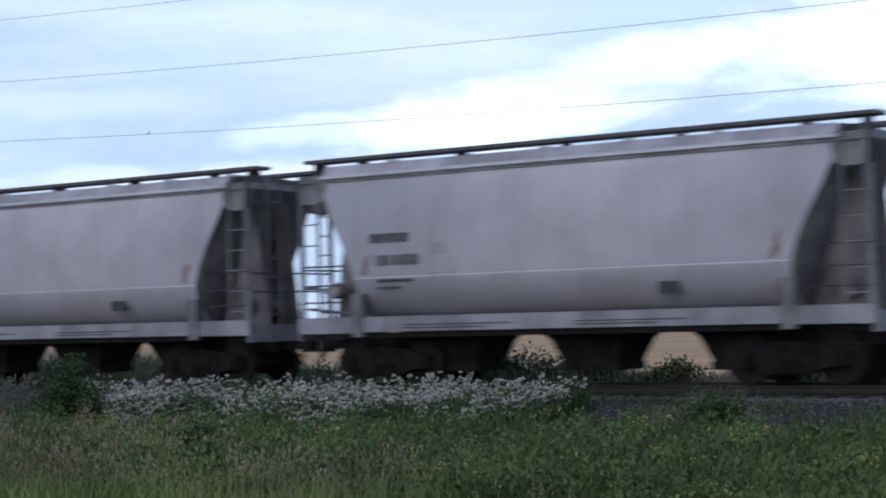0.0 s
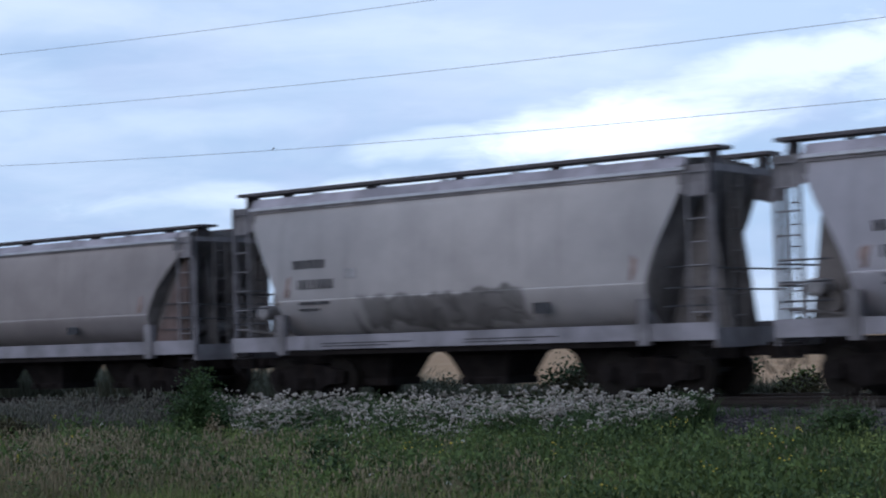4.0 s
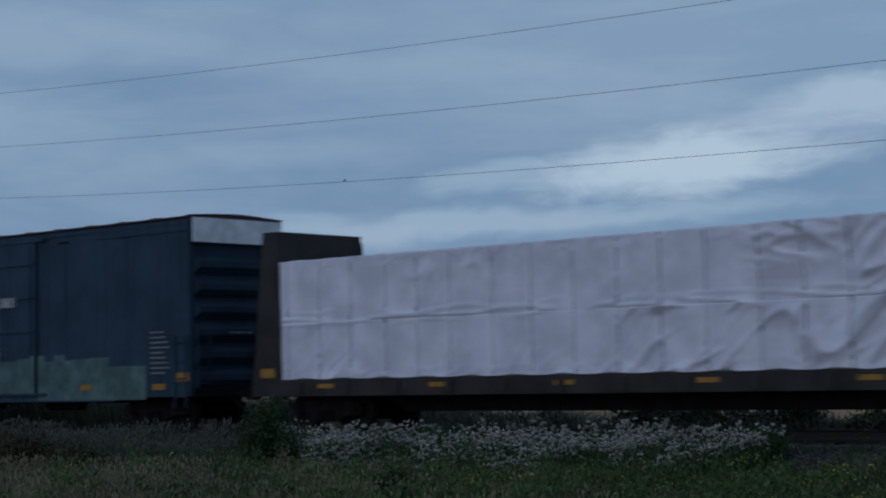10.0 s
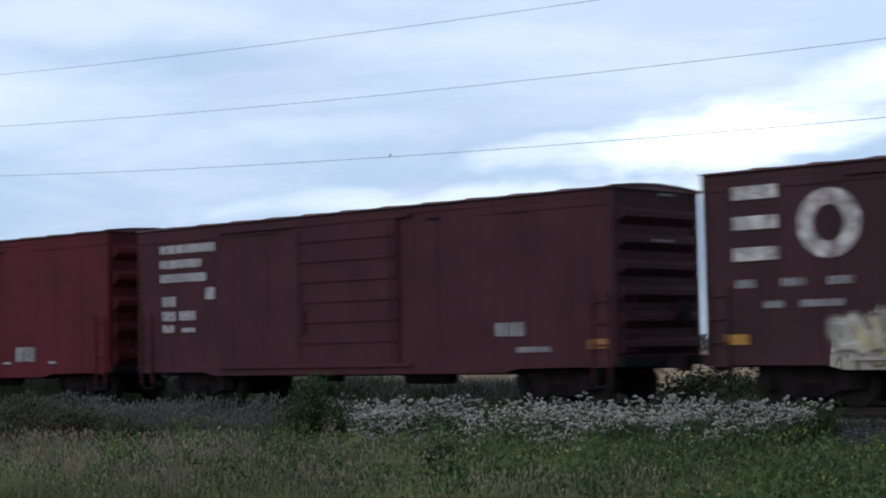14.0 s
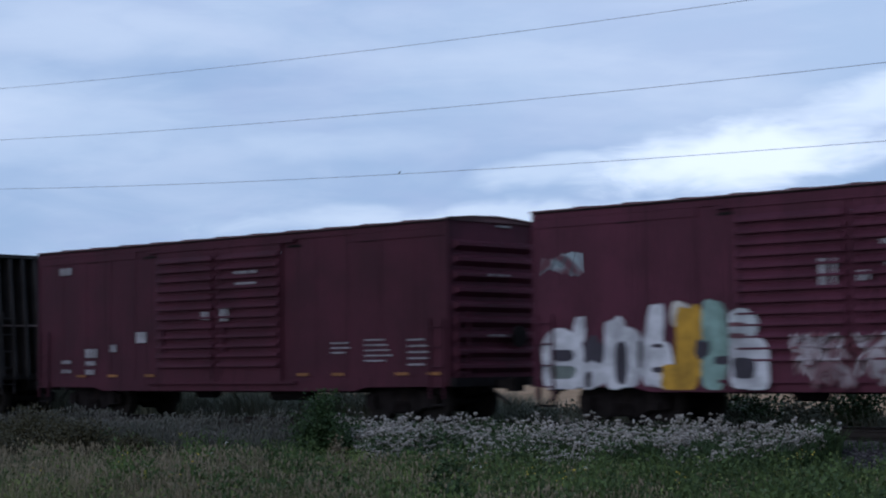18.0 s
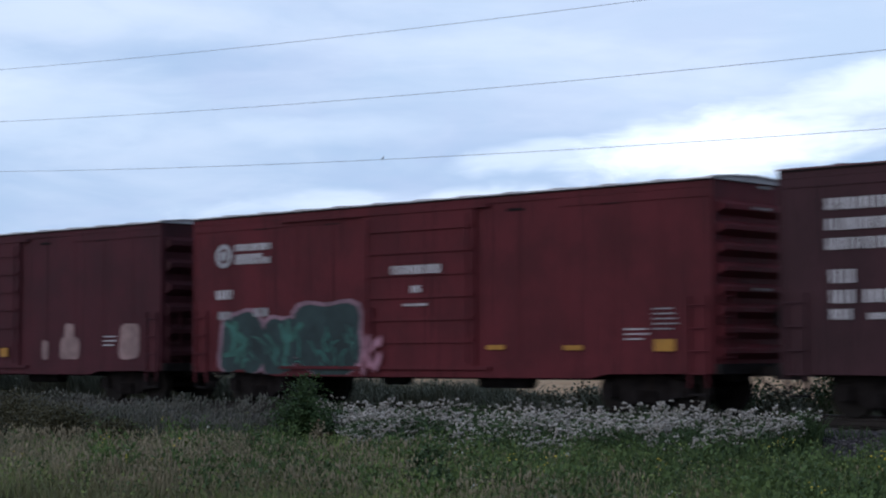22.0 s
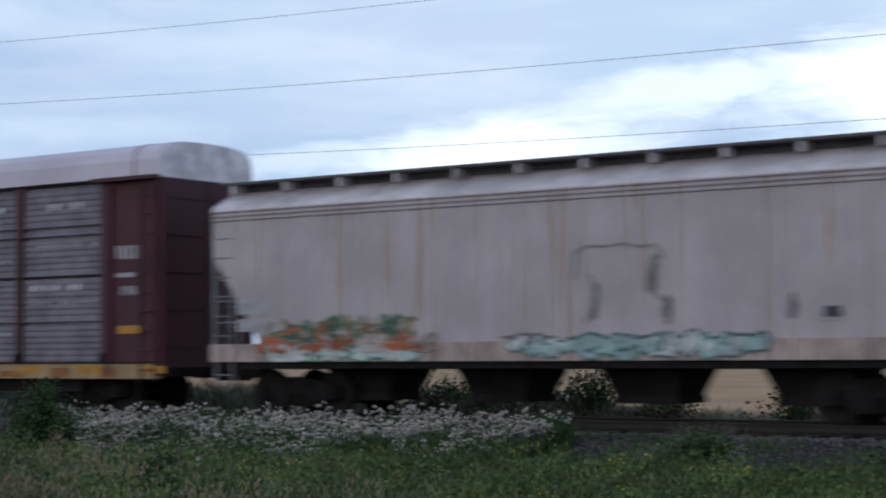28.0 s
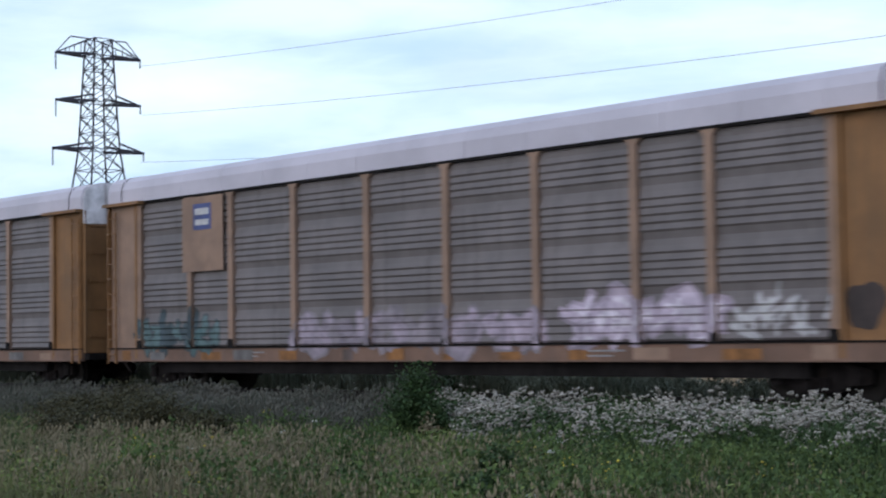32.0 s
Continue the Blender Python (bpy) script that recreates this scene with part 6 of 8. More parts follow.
patch(car, -7.5, 1.45, 0.3, 0.15, M_YELLOW, -1.565, "reflector")
lettering(car, [(-7.2, 2.3, 0.9, 0.22), (-6.2, 2.35, 0.5, 0.2), (-6.9, 1.3, 0.5, 0.15), (-6.9, 1.7, 0.5, 0.15)], M_GREY)

car = painted_boxcar("boxcar", "oxide red boxcar with white block graffiti and ribbed double doors", -316.72, -301.3, 4.52, (0.094, 0.026, 0.036),
                     [(-7.6, -6.3, 3.15, 3.65, [(0.15, 0.2, 0.22), (0.26, 0.33, 0.35), (0.09, 0.04, 0.05)], 0.9),
                      (-1.6, 2.4, 0.9, 1.9, [(0.10, 0.035, 0.045), (0.10, 0.035, 0.045), (0.28, 0.25, 0.26), (0.12, 0.05, 0.06)], 0.8)],
                     door=(-2.6, 2.42), double=True, end_ribs=9, door_ribs=13)
SIDE = box_faces(7.7, (-2.6, 2.42), door_y=-1.68)
BLOCK_WHITE, BLOCK_INK = (0.43, 0.43, 0.45), (0.035, 0.03, 0.04)
BLOCKS = [(-6.98, 1.15, 0.76, 2.0, BLOCK_WHITE, 3.2, 0.35), (-6.5, 0.3, 1.7, 2.3, BLOCK_WHITE, 2.5, 0.6), (-6.2, 0.7, 0.76, 1.5, BLOCK_WHITE, 3.0, 0.9), (-5.62, 0.5, 1.55, 2.25, BLOCK_WHITE, 2.6, 0.7),
          (-5.4, 0.95, 0.76, 2.05, BLOCK_WHITE, 3.4, 0.25), (-4.68, 0.5, 0.76, 2.5, BLOCK_WHITE, 3.2, 0.7), (-4.4, 0.5, 0.76, 1.7, BLOCK_WHITE, 3.5, 0.4),
          (-3.95, 0.5, 2.0, 2.5, (0.40, 0.38, 0.34), 3.0, 0.4), (-3.78, 0.62, 0.76, 2.45, (0.36, 0.20, 0.02), 4.5, 0.3), (-3.98, 0.9, 0.76, 1.3, (0.34, 0.19, 0.02), 4.0, 0.5),
          (-3.18, 0.62, 0.76, 2.5, (0.17, 0.26, 0.23), 4.0, 0.4), (-2.45, 0.75, 1.6, 2.3, (0.36, 0.38, 0.39), 3.0, 0.5), (-2.28, 0.95, 0.76, 1.75, BLOCK_WHITE, 3.6, 0.4)]
HOLES = [(-6.95, 0.62, 1.35, 1.6, BLOCK_INK, 3.0, 0.5), (-6.95, 0.66, 0.98, 1.27, (0.11, 0.13, 0.12), 4.0, 0.4), (-6.15, 0.5, 1.3, 1.85, BLOCK_INK, 3.0, 1.0), (-6.28, 0.16, 0.8, 1.15, BLOCK_INK, 3.0, 0.6),
         (-5.42, 0.3, 0.86, 1.75, BLOCK_INK, 3.0, 0.2), (-4.95, 0.12, 1.2, 1.75, BLOCK_INK, 3.0, 0.5), (-4.5, 0.28, 1.1, 1.22, BLOCK_INK, 3.0, 0.2), (-4.5, 0.28, 1.6, 1.68, BLOCK_INK, 3.0, 0.2),
         (-3.45, 0.3, 1.35, 1.75, BLOCK_INK, 3.0, 0.8), (-2.98, 0.35, 1.25, 1.42, BLOCK_INK, 3.0, 0.3), (-2.55, 0.5, 1.75, 1.85, (0.12, 0.05, 0.06), 3.0, 0.2), (-2.55, 0.5, 1.98, 2.06, (0.12, 0.05, 0.06), 3.0, 0.2),
         (-2.38, 0.5, 0.98, 1.38, BLOCK_INK, 4.0, 0.3), (3.6, 0.5, 1.5, 1.66, BLOCK_INK, 3.0, 0.6)]
for k, (cx, w, z0, z1, colour, square, wobble) in enumerate(BLOCKS + HOLES):
    shape = Shape()
    sprayed(shape, blob(random.Random(300 + k), cx, w, z0, z1, square, wobble), SIDE, 0.004 + 0.0007 * k)
    if shape.f:
        tagged(part("spray_fill", shape, spray_mat(colour), car), kind="stuff")
burner(car, -1.3, 2.3, 0.8, 1.8, [(0.20, 0.16, 0.17), (0.14, 0.08, 0.09), (0.26, 0.23, 0.24)], (0.11, 0.045, 0.055), 5, 37, SIDE, 0.14, 0.6, (), 0.03)
for k, (cx, w, z0, z1) in enumerate(((3.15, 0.8, 0.76, 2.1), (4.0, 1.3, 0.76, 2.0), (4.9, 1.4, 0.76, 2.2), (5.9, 1.4, 0.76, 2.42), (6.75, 0.8, 0.76, 1.9))):
    shape = Shape()
    sprayed(shape, blob(random.Random(340 + k), cx, w, z0, z1, 3.0, 0.5), SIDE, 0.004 + 0.0007 * k)
    tagged(part("spray_fill", shape, spray_mat(((0.30, 0.30, 0.33), (0.34, 0.34, 0.37))[k % 2]), car), kind="stuff")
burner(car, 2.85, 7.0, 0.76, 2.2, [(0.40, 0.41, 0.44), (0.34, 0.35, 0.39)], (0.07, 0.055, 0.065), 7, 36, SIDE, 0.2, 0.25, ((0.46, 0.46, 0.48), (0.06, 0.05, 0.06)), 0.05, 0.12, 0.009)
burner(car, 3.0, 6.9, 0.8, 1.6, [(0.42, 0.42, 0.44), (0.30, 0.31, 0.34)], (0.12, 0.10, 0.115), 8, 39, SIDE, 0.17, 0.4, ((0.07, 0.06, 0.07),), 0.04, 0.2, 0.016)
part("sprayed_disc", Shape().plate(blob(random.Random(3), 1.6, 0.85, 1.35, 2.15, 2.4, 0.2), -1.692, -1.684), spray_mat((0.03, 0.022, 0.026)), car)
lettering(car, [(-0.7, 2.7, 0.35, 0.5), (0.1, 2.75, 0.3, 0.2), (0.6, 3.4, 0.8, 0.1), (0.7, 3.0, 0.7, 0.12)], M_GREY, -1.68, "placard")

car = painted_boxcar("boxcar", "wine red boxcar with ribbed double doors and small white stencils", -334.86, -319.2, 4.55, (0.068, 0.018, 0.024), grime=1.5,
                     door=(-2.45, 2.37), double=True, end_ribs=9, door_ribs=12)
lettering(car, [(-6.8, 3.9, 0.55, 0.2), (-5.6, 1.6, 0.5, 0.25), (-5.6, 1.15, 0.4, 0.14), (-5.6, 1.4, 0.45, 0.12), (-6.7, 1.45, 0.45, 0.1), (-6.7, 1.2, 0.45, 0.1), (-4.5, 1.75, 0.3, 0.2)], M_GREY)
patch(car, -3.36, 1.98, 0.42, 0.28, M_GREY, -1.56, "placard")
stencil_block(car, 4.09, 1.6, 0.65, 0.34, 3, M_GREY)
stencil_block(car, 5.2, 1.4, 0.9, 0.6, 5, M_GREY)
stencil_block(car, 6.6, 1.3, 0.7, 0.7, 5, M_GREY)
lettering(car, [(-0.55, 2.5, 0.32, 0.22), (0.2, 2.45, 0.3, 0.32), (0.7, 3.62, 0.9, 0.07), (0.75, 3.35, 0.8, 0.06)], M_GREY, -1.68, "placard")
for x in (-6.0, -4.6, -3.0, 0.2, 2.9, 4.1, 6.2, 7.2):
    patch(car, x, 1.08, 0.4, 0.07, M_RUSTY, -1.56, "sill_stripe")

flat_with_load(-358.56, -336.92, -357.88, -337.96, 8, (-9.0, -8.0))

car = painted_boxcar("boxcar", "dark brown boxcar with white railway lettering and pale graffiti", -376.0, -360.34, 4.66, (0.052, 0.021, 0.021),
                     [(-5.1, -2.5, 0.4, 1.8, [(0.16, 0.15, 0.15), (0.34, 0.33, 0.34), (0.24, 0.23, 0.24), (0.1, 0.07, 0.07)], 0.6),
                      (-1.5, 0.9, 1.2, 2.0, [(0.10, 0.05, 0.05), (0.20, 0.12, 0.13), (0.13, 0.07, 0.07)], 0.9),
                      (1.7, 2.65, 1.5, 2.05, [(0.2, 0.12, 0.13), (0.24, 0.16, 0.17), (0.14, 0.08, 0.08)], 0.6),
                      (5.0, 6.05, 1.4, 2.05, [(0.2, 0.12, 0.13), (0.24, 0.16, 0.17), (0.14, 0.08, 0.08)], 0.6)], end_ribs=5)
burner(car, -5.2, -2.6, 0.76, 1.7, [(0.30, 0.29, 0.31), (0.24, 0.23, 0.25)], (0.14, 0.12, 0.13), 4, 41, box_faces(7.79, (-1.6, 1.6)), 0.22, 0.45, ((0.38, 0.37, 0.39), (0.12, 0.12, 0.15)), 0.06, -0.1)
railway_marks(car, False)
stencil_block(car, 6.17, 1.6, 0.65, 1.1, 8, M_GREY)
lettering(car, [(-0.5, 2.45, 1.0, 0.07)], M_GREY, -1.66)
for x, z in ((1.9, 1.22), (5.2, 1.22), (-2.3, 1.1)):
    patch(car, x, z, 0.5, 0.12, M_YELLOW, -1.565, "reflector")

car = painted_boxcar("boxcar", "red boxcar with a pale emblem and dark green graffiti", -393.1, -377.53, 4.64, (0.100, 0.017, 0.018),
                     roof=ROOF_PALE, grime=1.2, end_ribs=8)
SIDE = box_faces(7.78, (-1.6, 1.6))
for seed, cx, w, zt in ((51, -5.95, 1.5, 2.25), (52, -4.65, 1.25, 2.1), (53, -3.0, 2.3, 2.4)):
    for name, grow, colour, y in (("spray_rim", 0.24, (0.17, 0.10, 0.125), -1.545), ("spray_fill", 0.0, (0.017, 0.032, 0.032), -1.55)):
        part(name, Shape().plate(blob(random.Random(seed), cx, w + grow, 0.76, zt + grow * 0.4, 3.6, 0.5), y - 0.004 - 0.0006 * (seed % 3), y), spray_mat(colour), car)
burner(car, -6.65, -2.0, 0.8, 2.05, [(0.02, 0.055, 0.047), (0.026, 0.085, 0.068), (0.014, 0.026, 0.026)], (0.015, 0.024, 0.025), 6, 54, SIDE, 0.16, 0.25, ((0.035, 0.15, 0.12), (0.04, 0.12, 0.10)), 0.03, 0.12, 0.02)
burner(car, -2.0, -1.3, 0.8, 1.8, [(0.26, 0.13, 0.17)], (0.14, 0.05, 0.065), 1, 55, SIDE, 0.24, 0.1, (), 0.04)
disc(car, -6.62, 3.68, 0.3, M_GREY, -1.562, inner=0.62)
disc(car, -6.62, 3.68, 0.126, M_GREY, -1.562)
lettering(car, [(-6.2, 3.78, 1.35, 0.17), (-6.2, 3.45, 1.3, 0.16), (-6.2, 3.6, 1.0, 0.1), (-6.89, 2.6, 0.6, 0.23)], M_WHITE)
lettering(car, [(-6.8, 2.1, 0.5, 0.2), (-5.5, 2.15, 0.5, 0.22)], M_GREY, name="reporting_mark")
lettering(car, [(-0.76, 3.02, 1.5, 0.2), (-0.15, 2.6, 0.3, 0.16), (-0.4, 2.3, 0.75, 0.06)], M_WHITE, -1.66)
stencil_block(car, 6.37, 1.7, 0.65, 0.5, 5, M_GREY)
stencil_block(car, 5.67, 1.5, 0.62, 0.3, 3, M_WHITE)
for x, z, w, h in ((6.4, 1.27, 0.5, 0.24), (2.0, 1.32, 0.5, 0.1), (4.1, 1.3, 0.5, 0.1)):
    patch(car, x, z, w, h, M_YELLOW, -1.565, "reflector")

car = painted_boxcar("boxcar", "dark maroon boxcar with faded patches and pale low graffiti", -410.2, -394.42, 4.66, (0.068, 0.0175, 0.019),
                     roof=ROOF_PALE, end_ribs=6)
SIDE = box_faces(7.89, (-1.6, 1.6))
burner(car, -5.9, -2.7, 0.95, 1.7, [(0.34, 0.33, 0.37), (0.27, 0.26, 0.30)], (0.10, 0.06, 0.07), 3, 43, SIDE, 0.14, 0.4, ((0.20, 0.10, 0.10),), 0.04, 0.3)
burner(car, -6.95, -5.9, 1.0, 1.85, [(0.22, 0.13, 0.13)], (0.14, 0.06, 0.06), 1, 44, SIDE, 0.2, 0.2, (), 0.05)
for cx, w, zt, seed in ((3.98, 0.85, 1.75, 45), (6.58, 0.85, 2.05, 46), (3.95, 0.45, 2.1, 47), (2.85, 0.3, 1.65, 48)):
    part("faded_patch", Shape().plate(blob(random.Random(seed), cx, w, 1.12, zt, 5.0, 0.25), -1.54 - 0.0005 * (seed % 4), -1.53), spray_mat((0.19, 0.125, 0.12)), car)
lettering(car, [(-2.4, 3.2, 0.62, 0.2), (-2.4, 2.7, 0.6, 0.1), (-2.4, 2.52, 0.6, 0.1), (-2.4, 2.34, 0.6, 0.1), (-2.4, 1.9, 0.6, 0.14)], M_GREY)
lettering(car, [(-6.6, 2.3, 0.4, 0.24), (-6.6, 1.95, 0.4, 0.2), (-6.0, 1.98, 0.55, 0.2)], M_GREY, name="reporting_mark")
lettering(car, [(-0.32, 2.64, 0.7, 0.08), (0.0, 2.25, 0.26, 0.16)], M_WHITE, -1.66)
stencil_block(car, 5.51, 1.48, 0.57, 0.34, 3, M_WHITE)
patch(car, 0.9, 1.2, 0.35, 0.25, M_YELLOW, -1.66, "reflector")

car = painted_boxcar("boxcar", "dusty purple-red boxcar with pink and blue graffiti along its bottom", -427.13, -411.45, 4.73, (0.066, 0.023, 0.026),
                     roof=ROOF_PALE, end_ribs=6)
SIDE = box_faces(7.84, (-1.6, 1.6))
burner(car, -7.4, -6.3, 1.05, 2.15, [(0.08, 0.19, 0.05), (0.12, 0.10, 0.05)], (0.11, 0.04, 0.05), 2, 60, SIDE, 0.15, 0.3, ((0.2, 0.05, 0.05),), 0.04)
burner(car, -6.2, -4.8, 0.85, 1.7, [(0.17, 0.045, 0.05), (0.13, 0.05, 0.055)], (0.10, 0.035, 0.04), 2, 59, SIDE, 0.16, 0.5, (), 0.04)
burner(car, -4.9, -0.6, 1.4, 2.25, [(0.27, 0.25, 0.13), (0.27, 0.19, 0.20), (0.25, 0.23, 0.24), (0.22, 0.10, 0.12)], (0.15, 0.06, 0.075), 6, 61, SIDE, 0.19, 0.3, ((0.36, 0.32, 0.32), (0.08, 0.04, 0.05)), 0.05)
burner(car, -4.8, -0.5, 0.76, 1.55, [(0.26, 0.17, 0.19), (0.22, 0.07, 0.08), (0.27, 0.23, 0.25)], (0.13, 0.05, 0.06), 7, 65, SIDE, 0.18, 0.35, ((0.34, 0.30, 0.31), (0.09, 0.04, 0.05)), 0.05, -0.1)
burner(car, -0.5, 3.5, 0.76, 2.15, [(0.07, 0.16, 0.21), (0.12, 0.23, 0.29), (0.09, 0.19, 0.24)], (0.06, 0.11, 0.145), 5, 62, SIDE, 0.2, 0.25, ((0.20, 0.33, 0.39), (0.035, 0.05, 0.07)), 0.08)
burner(car, 1.75, 2.65, 2.0, 2.95, [(0.10, 0.18, 0.23)], (0.07, 0.10, 0.125), 1, 63, SIDE, 0.22, 0.0, (), 0.08)
burner(car, 3.5, 7.75, 0.78, 2.2, [(0.30, 0.26, 0.29), (0.24, 0.22, 0.28), (0.26, 0.15, 0.15), (0.33, 0.29, 0.31)], (0.14, 0.06, 0.065), 6, 64, SIDE, 0.19, 0.25, ((0.42, 0.38, 0.40), (0.22, 0.08, 0.07)), 0.06)
burner(car, 3.6, 7.7, 0.76, 1.3, [(0.24, 0.20, 0.22), (0.20, 0.09, 0.08), (0.14, 0.14, 0.19)], (0.16, 0.08, 0.09), 8, 66, SIDE, 0.2, 0.4, (), 0.04, 0.1, 0.016)
lettering(car, [(-2.4, 3.05, 0.5, 0.16), (-2.4, 2.75, 0.5, 0.16), (-2.4, 2.45, 0.5, 0.2)], M_WHITE)
patch(car, -5.7, 2.15, 0.4, 0.22, M_WHITE, -1.56, "placard")
patch(car, 0.3, 2.5, 0.8, 0.4, pale, -1.66, "faded_patch")

key = new("paint_anchor")
STAIN = [(0.03, 0.023, 0.019), (0.055, 0.04, 0.03), (0.035, 0.027, 0.022)]
TAN = mat("hopper_tan", (0.29, 0.19, 0.105), 0.6, 0.0, 0.14, 0.7, 45.0, 0.1, (0.17, 0.11, 0.06), 0.6, key,
          [(-3.4, -0.8, 1.3, 2.4, STAIN, 0.6, 2), (0.3, 3.3, 1.3, 2.45, STAIN, 0.42, 2), (4.1, 6.3, 1.3, 2.45, STAIN, 0.42, 2), (6.2, 7.9, 1.2, 2.2, STAIN, 0.6, 2), (-7.6, -5.4, 1.2, 2.0, STAIN, 0.6, 1)])
TAN_SILL = mat("hopper_tan_sill", (0.125, 0.092, 0.072), 0.7, 0.0, 0.3, 1.5, streak=(0.08, 0.06, 0.05))
car = place(rib_hopper("hopper_car", "tan covered hopper car with black stains and grey graffiti", 9.22, TAN, mat("hopper_tan_roof", (0.20, 0.135, 0.08), 0.7), 4.27, 4.74, TAN_SILL, 4, frame_mat=M_DARK_TAN), -446.94, -428.5)
key.parent = car
SIDE = [(-9.2, 9.2, 1.49, 4.0, -1.562, -1.562), (-9.2, 9.2, 1.12, 1.485, -1.594, -1.594)]
for cx, w, z0, z1, seed in ((-2.55, 1.6, 1.75, 2.58, 81), (-1.55, 1.3, 1.6, 2.5, 82)):
    part("spray_fill", Shape().plate(blob(random.Random(seed), cx, w, z0, z1, 2.6, 0.6), -1.568 - 0.001 * (seed % 2), -1.562), spray_mat((0.035, 0.03, 0.028)), car)
burner(car, -5.0, -1.3, 1.5, 2.28, [(0.15, 0.145, 0.155), (0.19, 0.185, 0.195)], (0.07, 0.063, 0.062), 4, 91, SIDE, 0.26, 0.35, ((0.24, 0.235, 0.245), (0.06, 0.055, 0.055)), 0.06, 0.3, 0.006)
burner(car, -4.9, -0.6, 1.13, 1.48, [(0.24, 0.235, 0.245), (0.20, 0.19, 0.20)], (0.12, 0.11, 0.11), 4, 93, SIDE, 0.22, 0.3, (), 0.04, 0.3)
streak_rng = random.Random(19)
for k in range(26):
    x, top = streak_rng.uniform(-7.5, 8.0), streak_rng.choice((3.9, 3.6, 3.0, 2.7))
    w, low = streak_rng.uniform(0.03, 0.11), streak_rng.uniform(1.55, 2.3)
    part("rust_streak", Shape().plate([(x - w * 0.3, low), (x + w * 0.2, low - 0.05), (x + w, low + (top - low) * 0.45), (x + w * 0.35, top), (x - w * 0.25, top), (x - w * 0.8, low + (top - low) * 0.5)], -1.5655 - 0.0003 * (k % 4), -1.562),
         spray_mat(((0.20, 0.125, 0.068), (0.15, 0.092, 0.05), (0.105, 0.07, 0.045))[k % 3]), car)
disc(car, -1.15, 2.87, 0.32, mat("brown_emblem", (0.20, 0.12, 0.05), 0.7), -1.57)
lettering(car, [(-0.7, 2.9, 0.6, 0.18), (0.2, 2.9, 0.8, 0.2), (0.1, 2.65, 0.9, 0.18)], M_WHITE, -1.57)
for x, w in ((-8.69, 1.05), (-5.4, 0.4), (-0.5, 0.6), (1.94, 0.6), (4.74, 0.6), (7.4, 1.0)):
    patch(car, x, 1.28, w, 0.13, M_AMBER, -1.6, "reflector")
for x in (5.95, 6.3, 6.65):
    patch(car, x, 1.76, 0.34, 0.34, M_GREY, -1.57, "placard_frame")
    patch(car, x + 0.04, 1.82, 0.26, 0.24, M_BLACK, -1.578, "placard")

WHITE_H = mat("hopper_white", (0.36, 0.36, 0.37), 0.55, 0.0, 0.12, 0.8, 45.0, 0.08, (0.26, 0.24, 0.23), 0.3)
car = place(rib_hopper("hopper_car", "pale grey covered hopper car with dark reporting letters", 8.67, WHITE_H, WHITE_H, 4.20, 4.50, WHITE_H, 3, bare_belly=True), -465.13, -447.8)
lettering(car, [(-7.02, 2.8, 0.9, 0.22), (-6.98, 2.38, 1.55, 0.2)], M_BLACK, -1.57, "reporting_mark")
stencil_block(car, -4.77, 2.05, 0.42, 0.24, 3, M_BLACK, -1.57)
stencil_block(car, -3.6, 2.1, 0.7, 0.2, 3, M_BLACK, -1.57)
patch(car, -4.16, 1.58, 0.15, 0.5, M_RUSTY, -1.57, "rust_streak")
patch(car, 5.0, 1.7, 0.9, 0.5, mat("pale_teal_tag", (0.22, 0.32, 0.31), 0.6, 0.0, 0.4, 3.0), -1.57, "faded_patch")

key = new("paint_anchor")
PINK_H = mat("hopper_dusty_white", (0.31, 0.272, 0.278), 0.6, 0.0, 0.14, 0.6, 45.0, 0.1, (0.24, 0.14, 0.07), 0.45, key,
             [])
PINK_SILL = mat("hopper_dusty_sill", (0.27, 0.21, 0.19), 0.7, 0.0, 0.3, 1.5, 40.0, 0.1, (0.1, 0.07, 0.06), 0.5, key,
                [])
car = place(rib_hopper("hopper_car", "dusty white covered hopper car with rust streaks and red-green graffiti", 8.25, PINK_H, mat("hopper_dusty_roof", (0.43, 0.385, 0.40), 0.6, 0.0, 0.2, 1.0, streak=(0.28, 0.22, 0.2)), 4.27, 4.84, PINK_SILL, 4, frame_mat=M_HEND), -483.1, -466.6)
key.parent = car
SIDE = [(-8.2, 8.2, 1.49, 4.0, -1.562, -1.562), (-8.2, 8.2, 1.12, 1.485, -1.594, -1.594)]
burner(car, -6.7, -3.0, 1.45, 2.02, [(0.04, 0.10, 0.06), (0.03, 0.07, 0.05), (0.05, 0.12, 0.07)], (0.26, 0.24, 0.23), 6, 131, SIDE, 0.2, 0.2, ((0.30, 0.09, 0.04),), 0.03)
burner(car, -6.9, -2.4, 1.3, 1.72, [(0.32, 0.09, 0.035), (0.22, 0.065, 0.03), (0.06, 0.09, 0.06), (0.30, 0.27, 0.25)], (0.20, 0.14, 0.12), 8, 132, SIDE, 0.13, 0.5, (), 0.02, 0.3, 0.012)
burner(car, -6.6, -3.0, 1.13, 1.48, [(0.38, 0.37, 0.36), (0.30, 0.36, 0.33)], (0.05, 0.11, 0.085), 7, 133, SIDE, 0.2, 0.2, (), 0.05, 0.2, 0.006)
burner(car, -0.6, 4.4, 1.2, 1.56, [(0.36, 0.38, 0.37), (0.22, 0.30, 0.29)], (0.05, 0.09, 0.085), 9, 134, SIDE, 0.18, 0.2, (), 0.05, 0.2)
patch(car, 5.5, 1.78, 0.45, 0.28, M_GREY, -1.57, "placard_frame")
patch(car, 5.58, 1.84, 0.3, 0.18, M_BLACK, -1.578, "placard")
